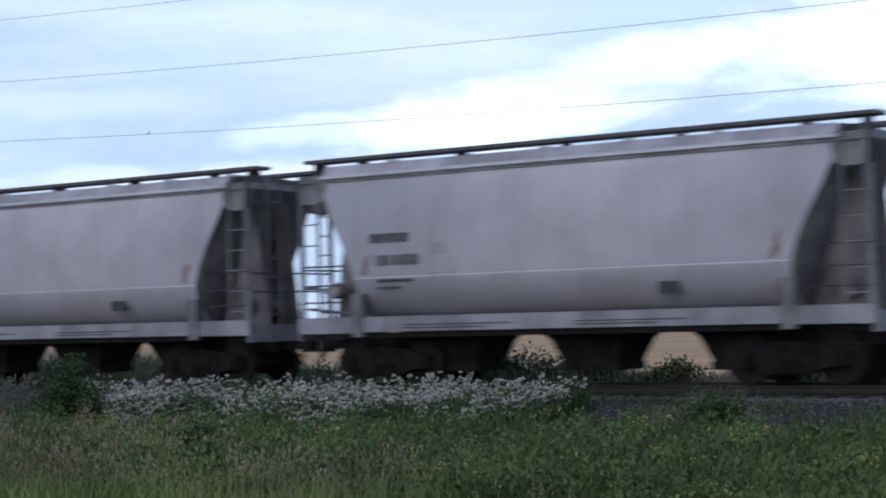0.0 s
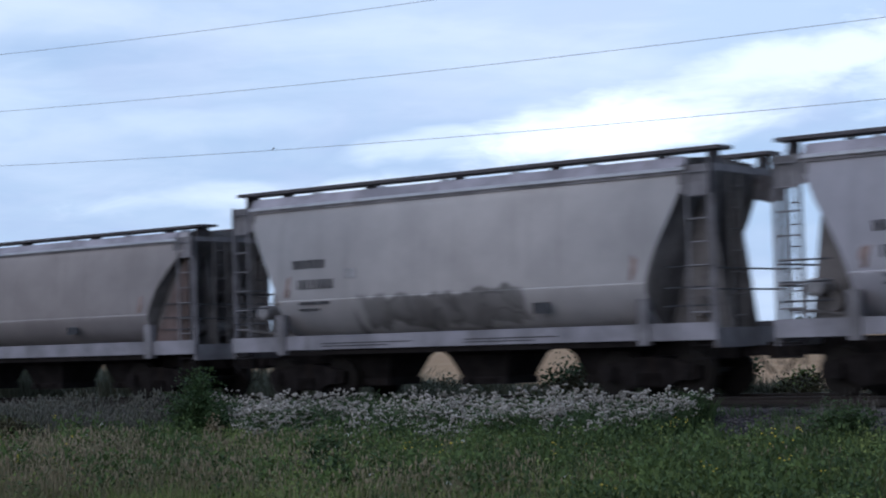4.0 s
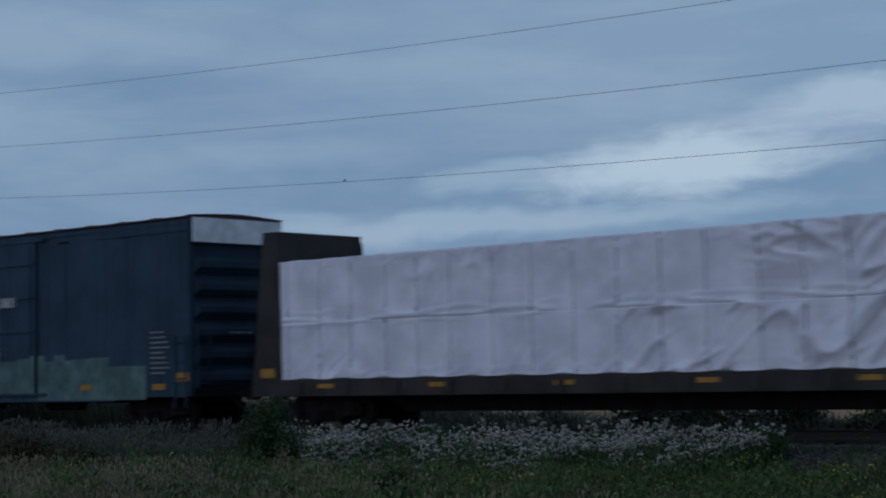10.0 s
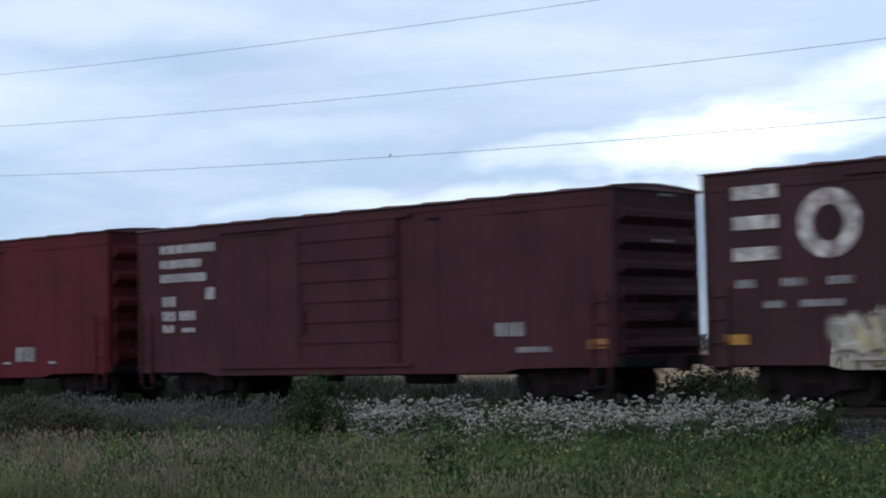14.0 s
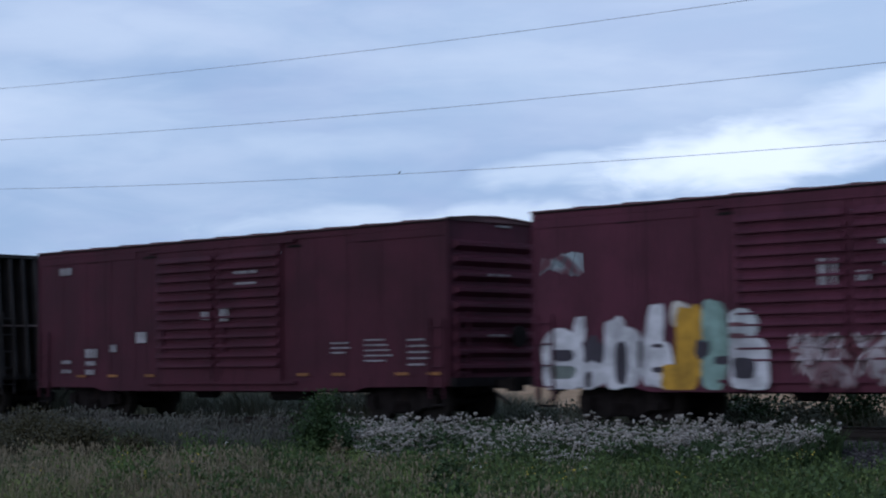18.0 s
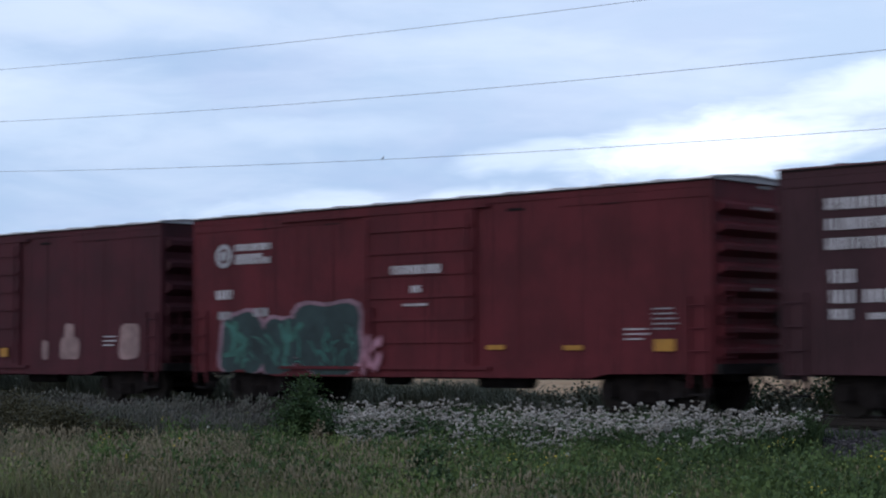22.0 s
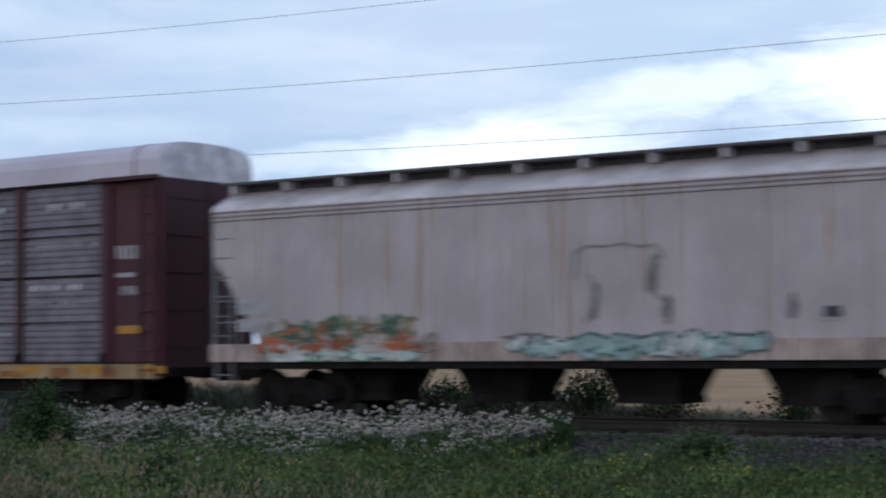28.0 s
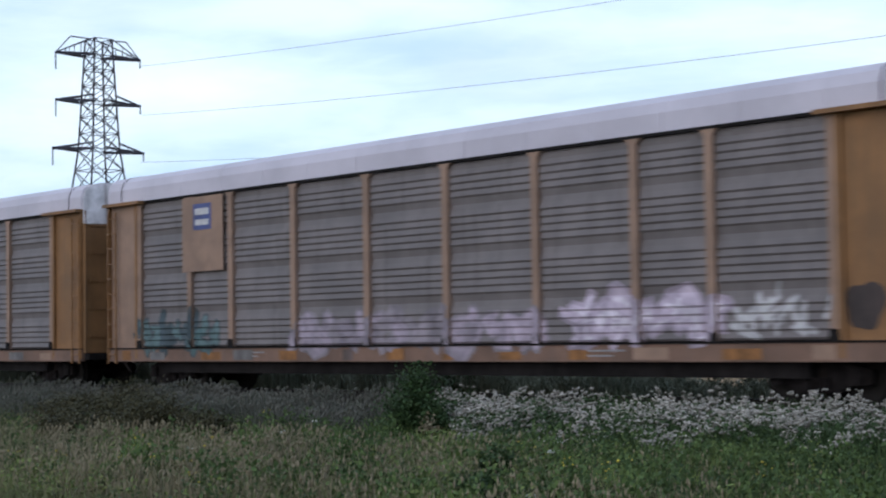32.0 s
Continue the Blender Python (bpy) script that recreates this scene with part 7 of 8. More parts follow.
patch(car, -7.5, 2.1, 0.9, 0.28, M_GREY, -1.57, "faded_patch")
patch(car, -7.5, 1.75, 0.85, 0.26, M_GREY, -1.57, "faded_patch")
arc = Shape()
pts = [(0.75, 3.1), (0.95, 3.22), (1.4, 3.2), (1.75, 3.24), (2.1, 3.16), (2.35, 3.2), (2.55, 3.0), (2.3, 2.8), (2.2, 2.4), (2.4, 2.3), (2.6, 2.15), (2.5, 1.95), (2.7, 1.8)]
for a, b in zip(pts, pts[1:]):
    arc.rod((a[0], -1.562, a[1]), (b[0], -1.562, b[1]), 0.03, 4)
for a, b in (((1.05, 2.7), (1.15, 2.35)), ((1.15, 2.35), (1.0, 1.8)), ((0.75, 3.1), (0.7, 2.6))):
    arc.rod((a[0], -1.562, a[1]), (b[0], -1.562, b[1]), 0.03, 4)
tagged(part("sprayed_line", arc, spray_mat((0.16, 0.15, 0.15)), car), kind="stuff")
for x, w, z0, z1, seed in ((1.12, 0.13, 1.8, 2.55, 3), (2.32, 0.2, 2.35, 3.0, 5), (2.62, 0.14, 1.75, 2.3, 7), (5.0, 0.16, 1.8, 2.25, 9), (-0.3, 1.1, 1.5, 1.62, 11)):
    part("sprayed_stroke", Shape().plate(blob(random.Random(seed), x, w, z0, z1, 2.4, 0.8), -1.568, -1.562), spray_mat((0.10, 0.09, 0.09)), car)

SCREEN = mat("screen_galvanised", (0.14, 0.124, 0.14), 0.5, 0.2, 0.34, 2.4, 30.0, 0.1, (0.08, 0.075, 0.07), 0.6, piece=0.3)
MAROON = mat("carrier_maroon", (0.05, 0.013, 0.018), 0.6, 0.0, 0.2, 1.0)
ROOF_GREY = mat("carrier_roof", (0.43, 0.39, 0.44), 0.6, 0.1, 0.1, 0.5)
OCHRE_SILL = mat("carrier_ochre_sill", (0.25, 0.17, 0.085), 0.7, 0.0, 0.25, 1.2, streak=(0.12, 0.09, 0.06))
CAP_WHITE = mat("carrier_cap", (0.62, 0.58, 0.60), 0.6, 0.0, 0.3, 2.0, streak=(0.12, 0.07, 0.06), streak_amount=0.8)
car = place(auto_carrier("auto_carrier", "maroon-framed auto carrier with grey perforated side screens", 13.28, 5.18, MAROON, SCREEN, ROOF_GREY, OCHRE_SILL, (2.05, 3.05, 4.05), 0.011, None, CAP_WHITE), -511.2, -484.65)
patch(car, -4.42, 3.08, 2.75, 1.0, MAROON, -1.51, "sign_board")
lettering(car, [(-4.2, 3.62, 1.2, 0.22)], M_WHITE, -1.52, "sign_bars")
patch(car, -4.25, 3.36, 2.3, 0.11, M_WHITE, -1.522, "sign_stripe")
patch(car, -4.25, 3.17, 2.2, 0.11, M_WHITE, -1.522, "sign_stripe")
disc(car, -2.1, 3.62, 0.32, M_WHITE, -1.522, "sign_ring", 0.5)
for x in np.arange(-12.6, 12.8, 1.95):
    patch(car, x, 0.88, 0.75, 0.16, M_YELLOW, -1.575, "reflector")
sill_rng = random.Random(9)
for i in range(16):
    patch(car, -13.0 + i * 1.62 + sill_rng.uniform(0, 0.5), 0.79, sill_rng.uniform(0.25, 0.9), sill_rng.uniform(0.12, 0.3), sill_rng.choice((M_RUSTY, M_GRIME_SHADE, OCHRE_SILL)), -1.5735, "dirt_patch")
# rows of small round holes in the screens show as light dots
dots = Shape()
dot_rng = random.Random(4)
for z in (1.75, 2.45, 2.75, 3.45, 3.75, 4.35, 4.6):
    for a, b in zip(POSTS, POSTS[1:]):
        x = a + dot_rng.uniform(0.3, 1.0)
        stop = b - dot_rng.uniform(0.2, 0.9)
        strong = z in (2.75, 4.6)
        if dot_rng.random() < (0.05 if strong else 0.35):
            continue
        while x < stop:
            w = 0.12 if strong else 0.07
            dots.face((x, -1.493, z), (x + w, -1.493, z), (x + w + 0.05, -1.493, z + (0.15 if strong else 0.07)), (x + 0.05, -1.493, z + (0.15 if strong else 0.07)))
            x += dot_rng.choice((0.24, 0.24, 0.26, 0.26, 0.5))
tagged(part("screen_hole_rim", dots, M_WHITE, car), kind="stuff")
lettering(car, [(11.95, 3.4, 0.8, 0.3), (12.1, 2.6, 0.5, 0.2)], M_GREY, -1.51)
lettering(car, [(11.95, 3.0, 0.6, 0.1)], M_WHITE, -1.51)
patch(car, 12.0, 1.75, 0.75, 0.18, M_YELLOW, -1.51, "reflector")

W_SCREEN = mat("screen_white", (0.46, 0.43, 0.495), 0.55, 0.1, 0.12, 0.8, 30.0, 0.08, (0.25, 0.24, 0.24), 0.4)
W_FRAME = mat("carrier_white", (0.47, 0.435, 0.49), 0.6, 0.0, 0.12, 0.8, 30.0, 0.08, (0.25, 0.2, 0.2), 0.3)
car = place(auto_carrier("auto_carrier", "white auto carrier with corrugated screens and green, orange and blue graffiti", 13.7, 5.1, W_FRAME, W_SCREEN, mat("carrier_white_roof", (0.63, 0.585, 0.645), 0.6, 0.0, 0.08), W_FRAME, (2.1, 3.1, 4.15), 0.05), -540.6, -513.17)
SIDE = SCREENS[car.name]
FILLS = [(-7.7, 1.5, 0.78, 2.1, (0.13, 0.30, 0.30)), (-6.2, 1.5, 0.78, 2.15, (0.17, 0.35, 0.31)), (-4.7, 1.6, 0.78, 2.0, (0.14, 0.29, 0.31)), (-3.1, 1.6, 0.78, 2.15, (0.18, 0.35, 0.40)), (-2.1, 0.9, 0.78, 1.25, (0.24, 0.33, 0.09)),
         (-0.7, 1.5, 1.3, 2.1, (0.09, 0.085, 0.07)), (0.8, 1.9, 1.3, 2.15, (0.11, 0.105, 0.08)), (2.5, 1.9, 1.3, 2.1, (0.10, 0.10, 0.08)), (3.7, 1.2, 1.3, 2.2, (0.12, 0.12, 0.10)),
         (-0.5, 1.6, 0.78, 1.5, (0.26, 0.125, 0.02)), (1.4, 2.3, 0.78, 1.55, (0.28, 0.14, 0.022)), (3.3, 1.9, 0.78, 1.5, (0.25, 0.12, 0.02)), (-1.5, 0.5, 0.78, 1.3, (0.09, 0.09, 0.10)), (4.4, 0.5, 0.78, 1.2, (0.08, 0.08, 0.09)),
         (8.6, 1.3, 0.78, 2.2, (0.02, 0.09, 0.045)), (9.8, 1.5, 0.78, 2.1, (0.016, 0.06, 0.036)), (11.1, 1.5, 0.78, 2.2, (0.02, 0.085, 0.045))]
for k, (cx, w, z0, z1, colour) in enumerate(FILLS):
    shape = Shape()
    sprayed(shape, blob(random.Random(500 + k), cx, w * 1.12, z0, z1, 3.2, 0.5), SIDE, 0.003 + 0.0004 * k)
    if shape.f:
        tagged(part("spray_fill", shape, spray_mat(colour), car), kind="stuff")
burner(car, -13.2, -10.4, 1.45, 2.1, [(0.045, 0.045, 0.055), (0.10, 0.10, 0.11)], (0.22, 0.21, 0.23), 7, 110, SIDE, 0.12, 0.4, (), 0.02, 0.3)
burner(car, -8.8, -2.0, 0.78, 2.25, [(0.15, 0.36, 0.36), (0.19, 0.42, 0.36), (0.24, 0.42, 0.50)], (0.03, 0.12, 0.13), 7, 111, SIDE, 0.2, 0.2, ((0.36, 0.52, 0.62), (0.28, 0.38, 0.10)), 0.07, 0.12, 0.01)
burner(car, -8.6, -2.2, 0.8, 1.3, [(0.12, 0.30, 0.28), (0.20, 0.36, 0.12)], (0.05, 0.18, 0.18), 8, 112, SIDE, 0.22, 0.4, (), 0.04, 0.1, 0.016)
burner(car, -1.4, 4.3, 1.35, 2.3, [(0.17, 0.16, 0.12), (0.20, 0.18, 0.13)], (0.055, 0.045, 0.035), 7, 113, SIDE, 0.18, 0.25, ((0.30, 0.28, 0.24),), 0.05, 0.12, 0.01)
burner(car, -1.5, 4.3, 0.78, 1.5, [(0.34, 0.17, 0.025), (0.26, 0.12, 0.02)], (0.07, 0.05, 0.035), 8, 114, SIDE, 0.24, 0.3, ((0.40, 0.24, 0.06),), 0.05, 0.1, 0.008)
burner(car, 4.5, 6.0, 1.3, 2.1, [(0.10, 0.075, 0.08)], (0.30, 0.28, 0.30), 3, 115, SIDE, 0.07, 0.5, (), 0.015, 0.3)
burner(car, 7.3, 12.4, 0.78, 1.75, [(0.42, 0.14, 0.025), (0.36, 0.11, 0.02)], (0.28, 0.10, 0.02), 5, 116, SIDE, 0.24, 0.4, (), 0.05)
burner(car, 7.9, 11.9, 0.78, 2.35, [(0.03, 0.15, 0.065), (0.045, 0.20, 0.09), (0.02, 0.09, 0.05)], (0.012, 0.035, 0.026), 4, 117, SIDE, 0.2, 0.12, ((0.36, 0.40, 0.38), (0.07, 0.27, 0.13)), 0.09, 0.12, 0.012)
part("sprayed_smear", Shape().plate(blob(random.Random(5), 12.45, 0.55, 1.15, 2.0, 2.6, 0.7), -1.512, -1.504), spray_mat((0.09, 0.055, 0.05)), car)
lettering(car, [(-7.3, 3.55, 1.9, 0.1), (-7.0, 3.42, 1.3, 0.1)], MAROON, -1.56, "emblem")
patch(car, 13.0, 0.82, 0.6, 0.24, M_YELLOW, -1.58, "reflector")
lettering(car, [(12.1, 3.3, 0.7, 0.3), (12.3, 2.7, 0.4, 0.3)], M_GREY, -1.51)

Y_SCREEN = mat("screen_dusty", (0.138, 0.117, 0.117), 0.6, 0.2, 0.18, 1.1, 30.0, 0.1, (0.07, 0.058, 0.052), 0.6, piece=0.15)
Y_FRAME = mat("carrier_tan_frame", (0.215, 0.135, 0.098), 0.65, 0.0, 0.2, 1.0)
Y_END = mat("carrier_ochre_end", (0.185, 0.09, 0.036), 0.6, 0.0, 0.22, 1.0, streak=(0.1, 0.06, 0.03))
Y_SILL = mat("carrier_rust_sill", (0.135, 0.078, 0.056), 0.7, 0.0, 0.3, 0.8, streak=(0.1, 0.07, 0.06))
for rear, front in ((-568.75, -541.85), (-597.2, -570.3)):
    car = place(auto_carrier("auto_carrier", "ochre-framed auto carrier with dusty grey screens and faded graffiti", 13.45, 5.1, Y_FRAME, Y_SCREEN, ROOF_GREY, Y_SILL, (2.1, 3.1, 4.1), 0.033, Y_END, CAP_WHITE, False), rear, front)
    if front > -560:
        SIDE = SCREENS[car.name]
        burner(car, -12.2, -7.8, 0.95, 2.1, [(0.05, 0.085, 0.09), (0.08, 0.12, 0.125), (0.04, 0.055, 0.065)], (0.05, 0.06, 0.065), 6, 121, SIDE, 0.2, 0.4, (), 0.05)
        burner(car, -4.6, 4.3, 1.0, 1.95, [(0.22, 0.18, 0.215), (0.28, 0.225, 0.275), (0.18, 0.15, 0.17)], (0.16, 0.135, 0.15), 9, 122, SIDE, 0.24, 0.45, (), 0.06)
        burner(car, 4.8, 9.0, 1.05, 2.1, [(0.38, 0.31, 0.38), (0.32, 0.26, 0.32)], (0.26, 0.21, 0.255), 4, 123, SIDE, 0.26, 0.4, ((0.45, 0.39, 0.45),), 0.08)
        burner(car, 9.2, 11.3, 1.15, 2.2, [(0.34, 0.32, 0.33)], (0.18, 0.155, 0.16), 3, 124, SIDE, 0.12, 0.2, (), 0.03)
        part("sprayed_smear", Shape().plate(blob(random.Random(8), 12.2, 0.75, 1.3, 2.15, 2.6, 0.7), -1.512, -1.504), spray_mat((0.04, 0.028, 0.026)), car)
    patch(car, -9.5, 3.1, 1.95, 1.95, Y_FRAME, -1.57, "sign_board")
    blue = mat("sign_blue", (0.05, 0.06, 0.16), 0.5)
    patch(car, -8.95, 4.18, 0.85, 0.68, blue, -1.58, "sign_shield")
    patch(car, -8.85, 4.3, 0.65, 0.15, M_WHITE, -1.588, "sign_bar")
    patch(car, -8.85, 4.57, 0.65, 0.17, M_WHITE, -1.588, "sign_bar")
    for i in range(13):
        patch(car, -13.2 + i * 2.0 + sill_rng.uniform(0, 0.8), 0.8, sill_rng.uniform(0.3, 1.1), sill_rng.uniform(0.12, 0.26), sill_rng.choice((M_RUSTY, M_GRIME_SHADE, M_END, Y_FRAME)), -1.5735, "dirt_patch")
    stencil_block(car, -6.9, 0.88, 1.2, 0.18, 2, M_GREY, -1.575)
    stencil_block(car, 5.3, 0.86, 1.3, 0.2, 2, M_GREY, -1.575)


# ---- verge plants ----
rng = np.random.default_rng(11)


def gz(x, y):
    return np.array([ground_z(a, b) for a, b in zip(x, y)])


def blades(name, label, category, material, x, y, height, width, lean=0.35, droop=0.25):
    """Grass as thin bent blades, three points up each, one mesh of many."""
    n = len(x)
    z = gz(x, y) - 0.02
    a = rng.uniform(0, 2 * np.pi, n)
    ca, sa = np.cos(a), np.sin(a)
    face = rng.uniform(0, 2 * np.pi, n)
    wx, wy = np.cos(face) * width / 2, np.sin(face) * width / 2
    tilt = rng.uniform(0.05, lean, n) * height
    v = np.empty((n, 5, 3))
    v[:, 0] = np.stack([x - wx, y - wy, z], 1)
    v[:, 1] = np.stack([x + wx, y + wy, z], 1)
    mx, my = x + ca * tilt * 0.35, y + sa * tilt * 0.35
    v[:, 2] = np.stack([mx + wx * 0.8, my + wy * 0.8, z + height * 0.6], 1)
    v[:, 3] = np.stack([mx - wx * 0.8, my - wy * 0.8, z + height * 0.6], 1)
    v[:, 4] = np.stack([x + ca * tilt * (1 + droop), y + sa * tilt * (1 + droop), z + height], 1)
    k = np.arange(n)[:, None] * 5
    quads = (k + np.array([0, 1, 2, 3])).tolist()
    tris = (k + np.array([3, 2, 4])).tolist()
    me = raw_mesh(name, v.reshape(-1, 3).tolist(), quads + tris, material)
    return tagged(new(name, me), label, category, kind="stuff")


def tufts(name, label, category, material, x, y, z, size, squash=0.8):
    """Seed heads or flower heads: small rough eight-sided balls."""
    n = len(x)
    base = np.array([(1, 0, 0), (0, 1, 0), (-1, 0, 0), (0, -1, 0), (0, 0, 1), (0, 0, -1)], float)
    f = [(0, 1, 4), (1, 2, 4), (2, 3, 4), (3, 0, 4), (1, 0, 5), (2, 1, 5), (3, 2, 5), (0, 3, 5)]
    jit = rng.uniform(0.7, 1.3, (n, 6, 1))
    turn = rng.uniform(0, 6.28, n)
    c, s = np.cos(turn)[:, None], np.sin(turn)[:, None]
    bx = base[None, :, 0] * c - base[None, :, 1] * s
    by = base[None, :, 0] * s + base[None, :, 1] * c
    b = np.stack([bx, by, np.broadcast_to(base[None, :, 2] * squash, bx.shape)], -1) * jit * np.asarray(size)[:, None, None]
    v = b + np.stack([x, y, z], 1)[:, None, :]
    k = np.arange(n)[:, None, None] * 6
    faces = (k + np.array(f)[None]).reshape(-1, 3).tolist()
    me = raw_mesh(name, v.reshape(-1, 3).tolist(), faces, material)
    return tagged(new(name, me), label, category, kind="stuff")


def leaves(x, y, z, size, up=0.4):
    """Leaf pairs as bent quads at the given points: vertices and faces."""
    n = len(x)
    d = rng.normal(size=(n, 3))
    d[:, 2] = np.abs(d[:, 2]) * up
    d /= np.linalg.norm(d, axis=1)[:, None]
    side = np.cross(d, rng.normal(size=(n, 3)))
    side /= np.linalg.norm(side, axis=1)[:, None]
    p = np.stack([x, y, z], 1)
    s = np.asarray(size)[:, None]
    v = np.stack([p, p + d * s * 0.5 + side * s * 0.28, p + d * s, p + d * s * 0.5 - side * s * 0.28], 1)
    k = np.arange(n)[:, None] * 4
    return v.reshape(-1, 3).tolist(), (k + np.array([0, 1, 2, 3])).tolist()


def field(n, y0, y1, x_of, keep=None):
    """Random points over the wedge of verge that the camera looks across."""
    y = rng.uniform(y0, y1, n)
    lo, hi = x_of(y)
    x = lo + (hi - lo) * rng.uniform(0, 1, n)
    if keep is not None:
        k = keep(x, y)
        x, y = x[k], y[k]
    return x, y


def wedge(y):
    return -1.75 * y - 2.0, -0.28 * y + 2.5


def clump(x, y, scale, seed):
    return np.array([noise.noise((a * scale + seed, b * scale, seed)) for a, b in zip(x, y)])


M_GRASS = leaf_mat("grass_green", (0.05, 0.073, 0.02), (0.195, 0.235, 0.072))
M_GRASS_DARK = leaf_mat("weed_green", (0.018, 0.036, 0.012), (0.055, 0.085, 0.032))
M_OLIVE = leaf_mat("olive_grass", (0.06, 0.062, 0.027), (0.16, 0.155, 0.072))
M_DRY = leaf_mat("dry_grass", (0.11, 0.095, 0.055), (0.23, 0.19, 0.12))
M_SEED = leaf_mat("seeding_grass", (0.04, 0.045, 0.032), (0.115, 0.105, 0.09))
M_FAR = leaf_mat("far_weed_green", (0.055, 0.064, 0.042), (0.17, 0.17, 0.12))
M_BROWN = leaf_mat("brown_brush", (0.024, 0.023, 0.011), (0.065, 0.055, 0.025))
M_FLUFF = leaf_mat("seed_fluff", (0.10, 0.09, 0.075), (0.42, 0.38, 0.34), 0.9)
M_FLOWER = leaf_mat("white_umbel", (0.36, 0.36, 0.33), (0.48, 0.48, 0.44), 0.8)
M_BUSH = leaf_mat("bush_green", (0.014, 0.030, 0.011), (0.042, 0.072, 0.022))
M_TAN = leaf_mat("tan_grass", (0.10, 0.082, 0.05), (0.22, 0.18, 0.12))
M_LUSH = leaf_mat("lush_green", (0.022, 0.04, 0.014), (0.085, 0.125, 0.036))
M_YFLOWER = leaf_mat("yellow_flower", (0.30, 0.22, 0.03), (0.45, 0.36, 0.05))
M_STEM = mat("plant_stem", (0.05, 0.045, 0.025), 0.9, 0.0, 0.3, 8.0)


def patch_mask(x, y):
    """True inside the bed of seeding flowers in front of the track."""
    left = -29.2 + (27.6 - y) * 1.35
    right = -16.0 + (27.6 - y) * 0.1
    front = 23.5 + 0.45 * np.sin(x * 0.9) + 0.35 * np.sin(x * 2.3 + y) + np.clip((x + 19) * 0.45, 0, 2.6)
    return (x > left) & (x < right) & (y > front) & (y < 27.6)


def build_verge():
    # near grass
    x, y = field(110000, 12.5, 25.5, wedge)
    c = clump(x, y, 0.45, 3.0)
    far = np.clip((y - 12.5) / 12, 0, 1)
    k = rng.uniform(0, 1, len(x)) < 0.55 + 0.6 * c
    h = (0.20 + 0.16 * rng.uniform(0, 1, len(x)) + 0.24 * c + 0.16 * clump(x, y, 1.5, 71.0)) * (1 - 0.15 * far)
    k &= ~patch_mask(x, y) & ((x + 25.4) ** 2 + (y - 23.7) ** 2 > 0.8)
    dull = clump(x, y, 0.32, 77.0) + 0.5 * clump(x, y, 1.2, 5.5) + 0.3 * np.clip((-1.22 * y - x) / 5, -1, 1) + rng.uniform(-0.2, 0.2, len(x)) > 0.2
    blades("grass", "long green verge grass", "grass", M_GRASS, x[k & ~dull], y[k & ~dull], np.clip(h[k & ~dull], 0.08, 1), 0.014, 0.6)
    blades("grass", "dull olive verge grass going dry", "grass", M_OLIVE, x[k & dull], y[k & dull], np.clip(h[k & dull] * 1.1, 0.08, 1), 0.013, 0.6)
    # darker broad weeds between
    x, y = field(26000, 17, 27.0, wedge)
    c = clump(x, y, 0.6, 9.0)
    k = c > 0.05
    blades("weeds", "dark green weeds beside the gravel", "weeds", M_GRASS_DARK, x[k], y[k], 0.22 + 0.22 * rng.uniform(0, 1, k.sum()), 0.03, 0.6)
    # leafy plants in loose clumps all over the near verge
    for name, label, material, seed, n in (("leafy_weeds", "leafy light green weeds in the verge", M_GRASS, 41.0, 1500), ("leafy_weeds", "leafy dark green weeds in the verge", M_GRASS_DARK, 53.0, 1300)):
        x, y = field(n, 13.0, 27.0, wedge)
        k = (clump(x, y, 0.5, seed) > 0.0) & ~patch_mask(x, y)
        x, y = x[k], y[k]
        h = 0.28 + 0.22 * rng.uniform(0, 1, len(x))
        m = 26
        px = np.repeat(x, m) + rng.normal(0, 0.10, len(x) * m)
        py = np.repeat(y, m) + rng.normal(0, 0.10, len(x) * m)
        pz = np.repeat(gz(x, y), m) + np.repeat(h, m) * rng.uniform(0.25, 1.0, len(x) * m)
        v, f = leaves(px, py, pz, rng.uniform(0.025, 0.06, len(px)), 0.9)
        tagged(new(name, raw_mesh(name, v, f, material)), label, "weeds", kind="stuff")
    # pale dry stalks in the foreground
    x, y = field(12000, 13.5, 21, lambda y: (-1.75 * y - 2, -0.45 * y))
    c = clump(x, y, 0.5, 21.0)
    k = c + 0.35 * np.clip((-0.75 * y - x) / 6, -2, 1) + rng.uniform(-0.25, 0.25, len(x)) > 0.12
    h = 0.36 + 0.16 * rng.uniform(0, 1, k.sum())
    blades("dry_grass", "pale dry grass stalks", "grass", M_DRY, x[k], y[k], h, 0.009, 0.3)
    z = gz(x[k], y[k]) + h
    tufts("grass_heads", "pale feathery grass heads", "grass", M_DRY, x[k][::3], y[k][::3], z[::3] - 0.03, rng.uniform(0.008, 0.016, len(z[::3])), 2.6)
    # tan drifts of dry grass
    x, y = field(13000, 14.5, 21.5, lambda y: (-1.45 * y - 1.5, -0.72 * y))
    k = clump(x, y, 0.42, 88.0) + 0.5 * clump(x, y, 1.5, 12.0) + 0.3 * np.clip((-0.95 * y - x) / 4, -1.5, 0.5) + rng.uniform(-0.3, 0.3, len(x)) > 0.22
    x, y = x[k], y[k]
    h = 0.34 + 0.22 * rng.uniform(0, 1, len(x))
    blades("dry_grass", "tan drifts of dry grass in the verge", "grass", M_TAN, x, y, h, 0.012, 0.5)
    tufts("grass_heads", "tan feathery grass heads", "grass", M_TAN, x[::4], y[::4], gz(x[::4], y[::4]) + h[::4] - 0.02, rng.uniform(0.012, 0.022, len(x[::4])), 2.6)
    # lush yellow-green plants with leafy stalks
    x, y = field(4600, 14.0, 23.0, lambda y: (-1.6 * y, -0.30 * y + 1.0))
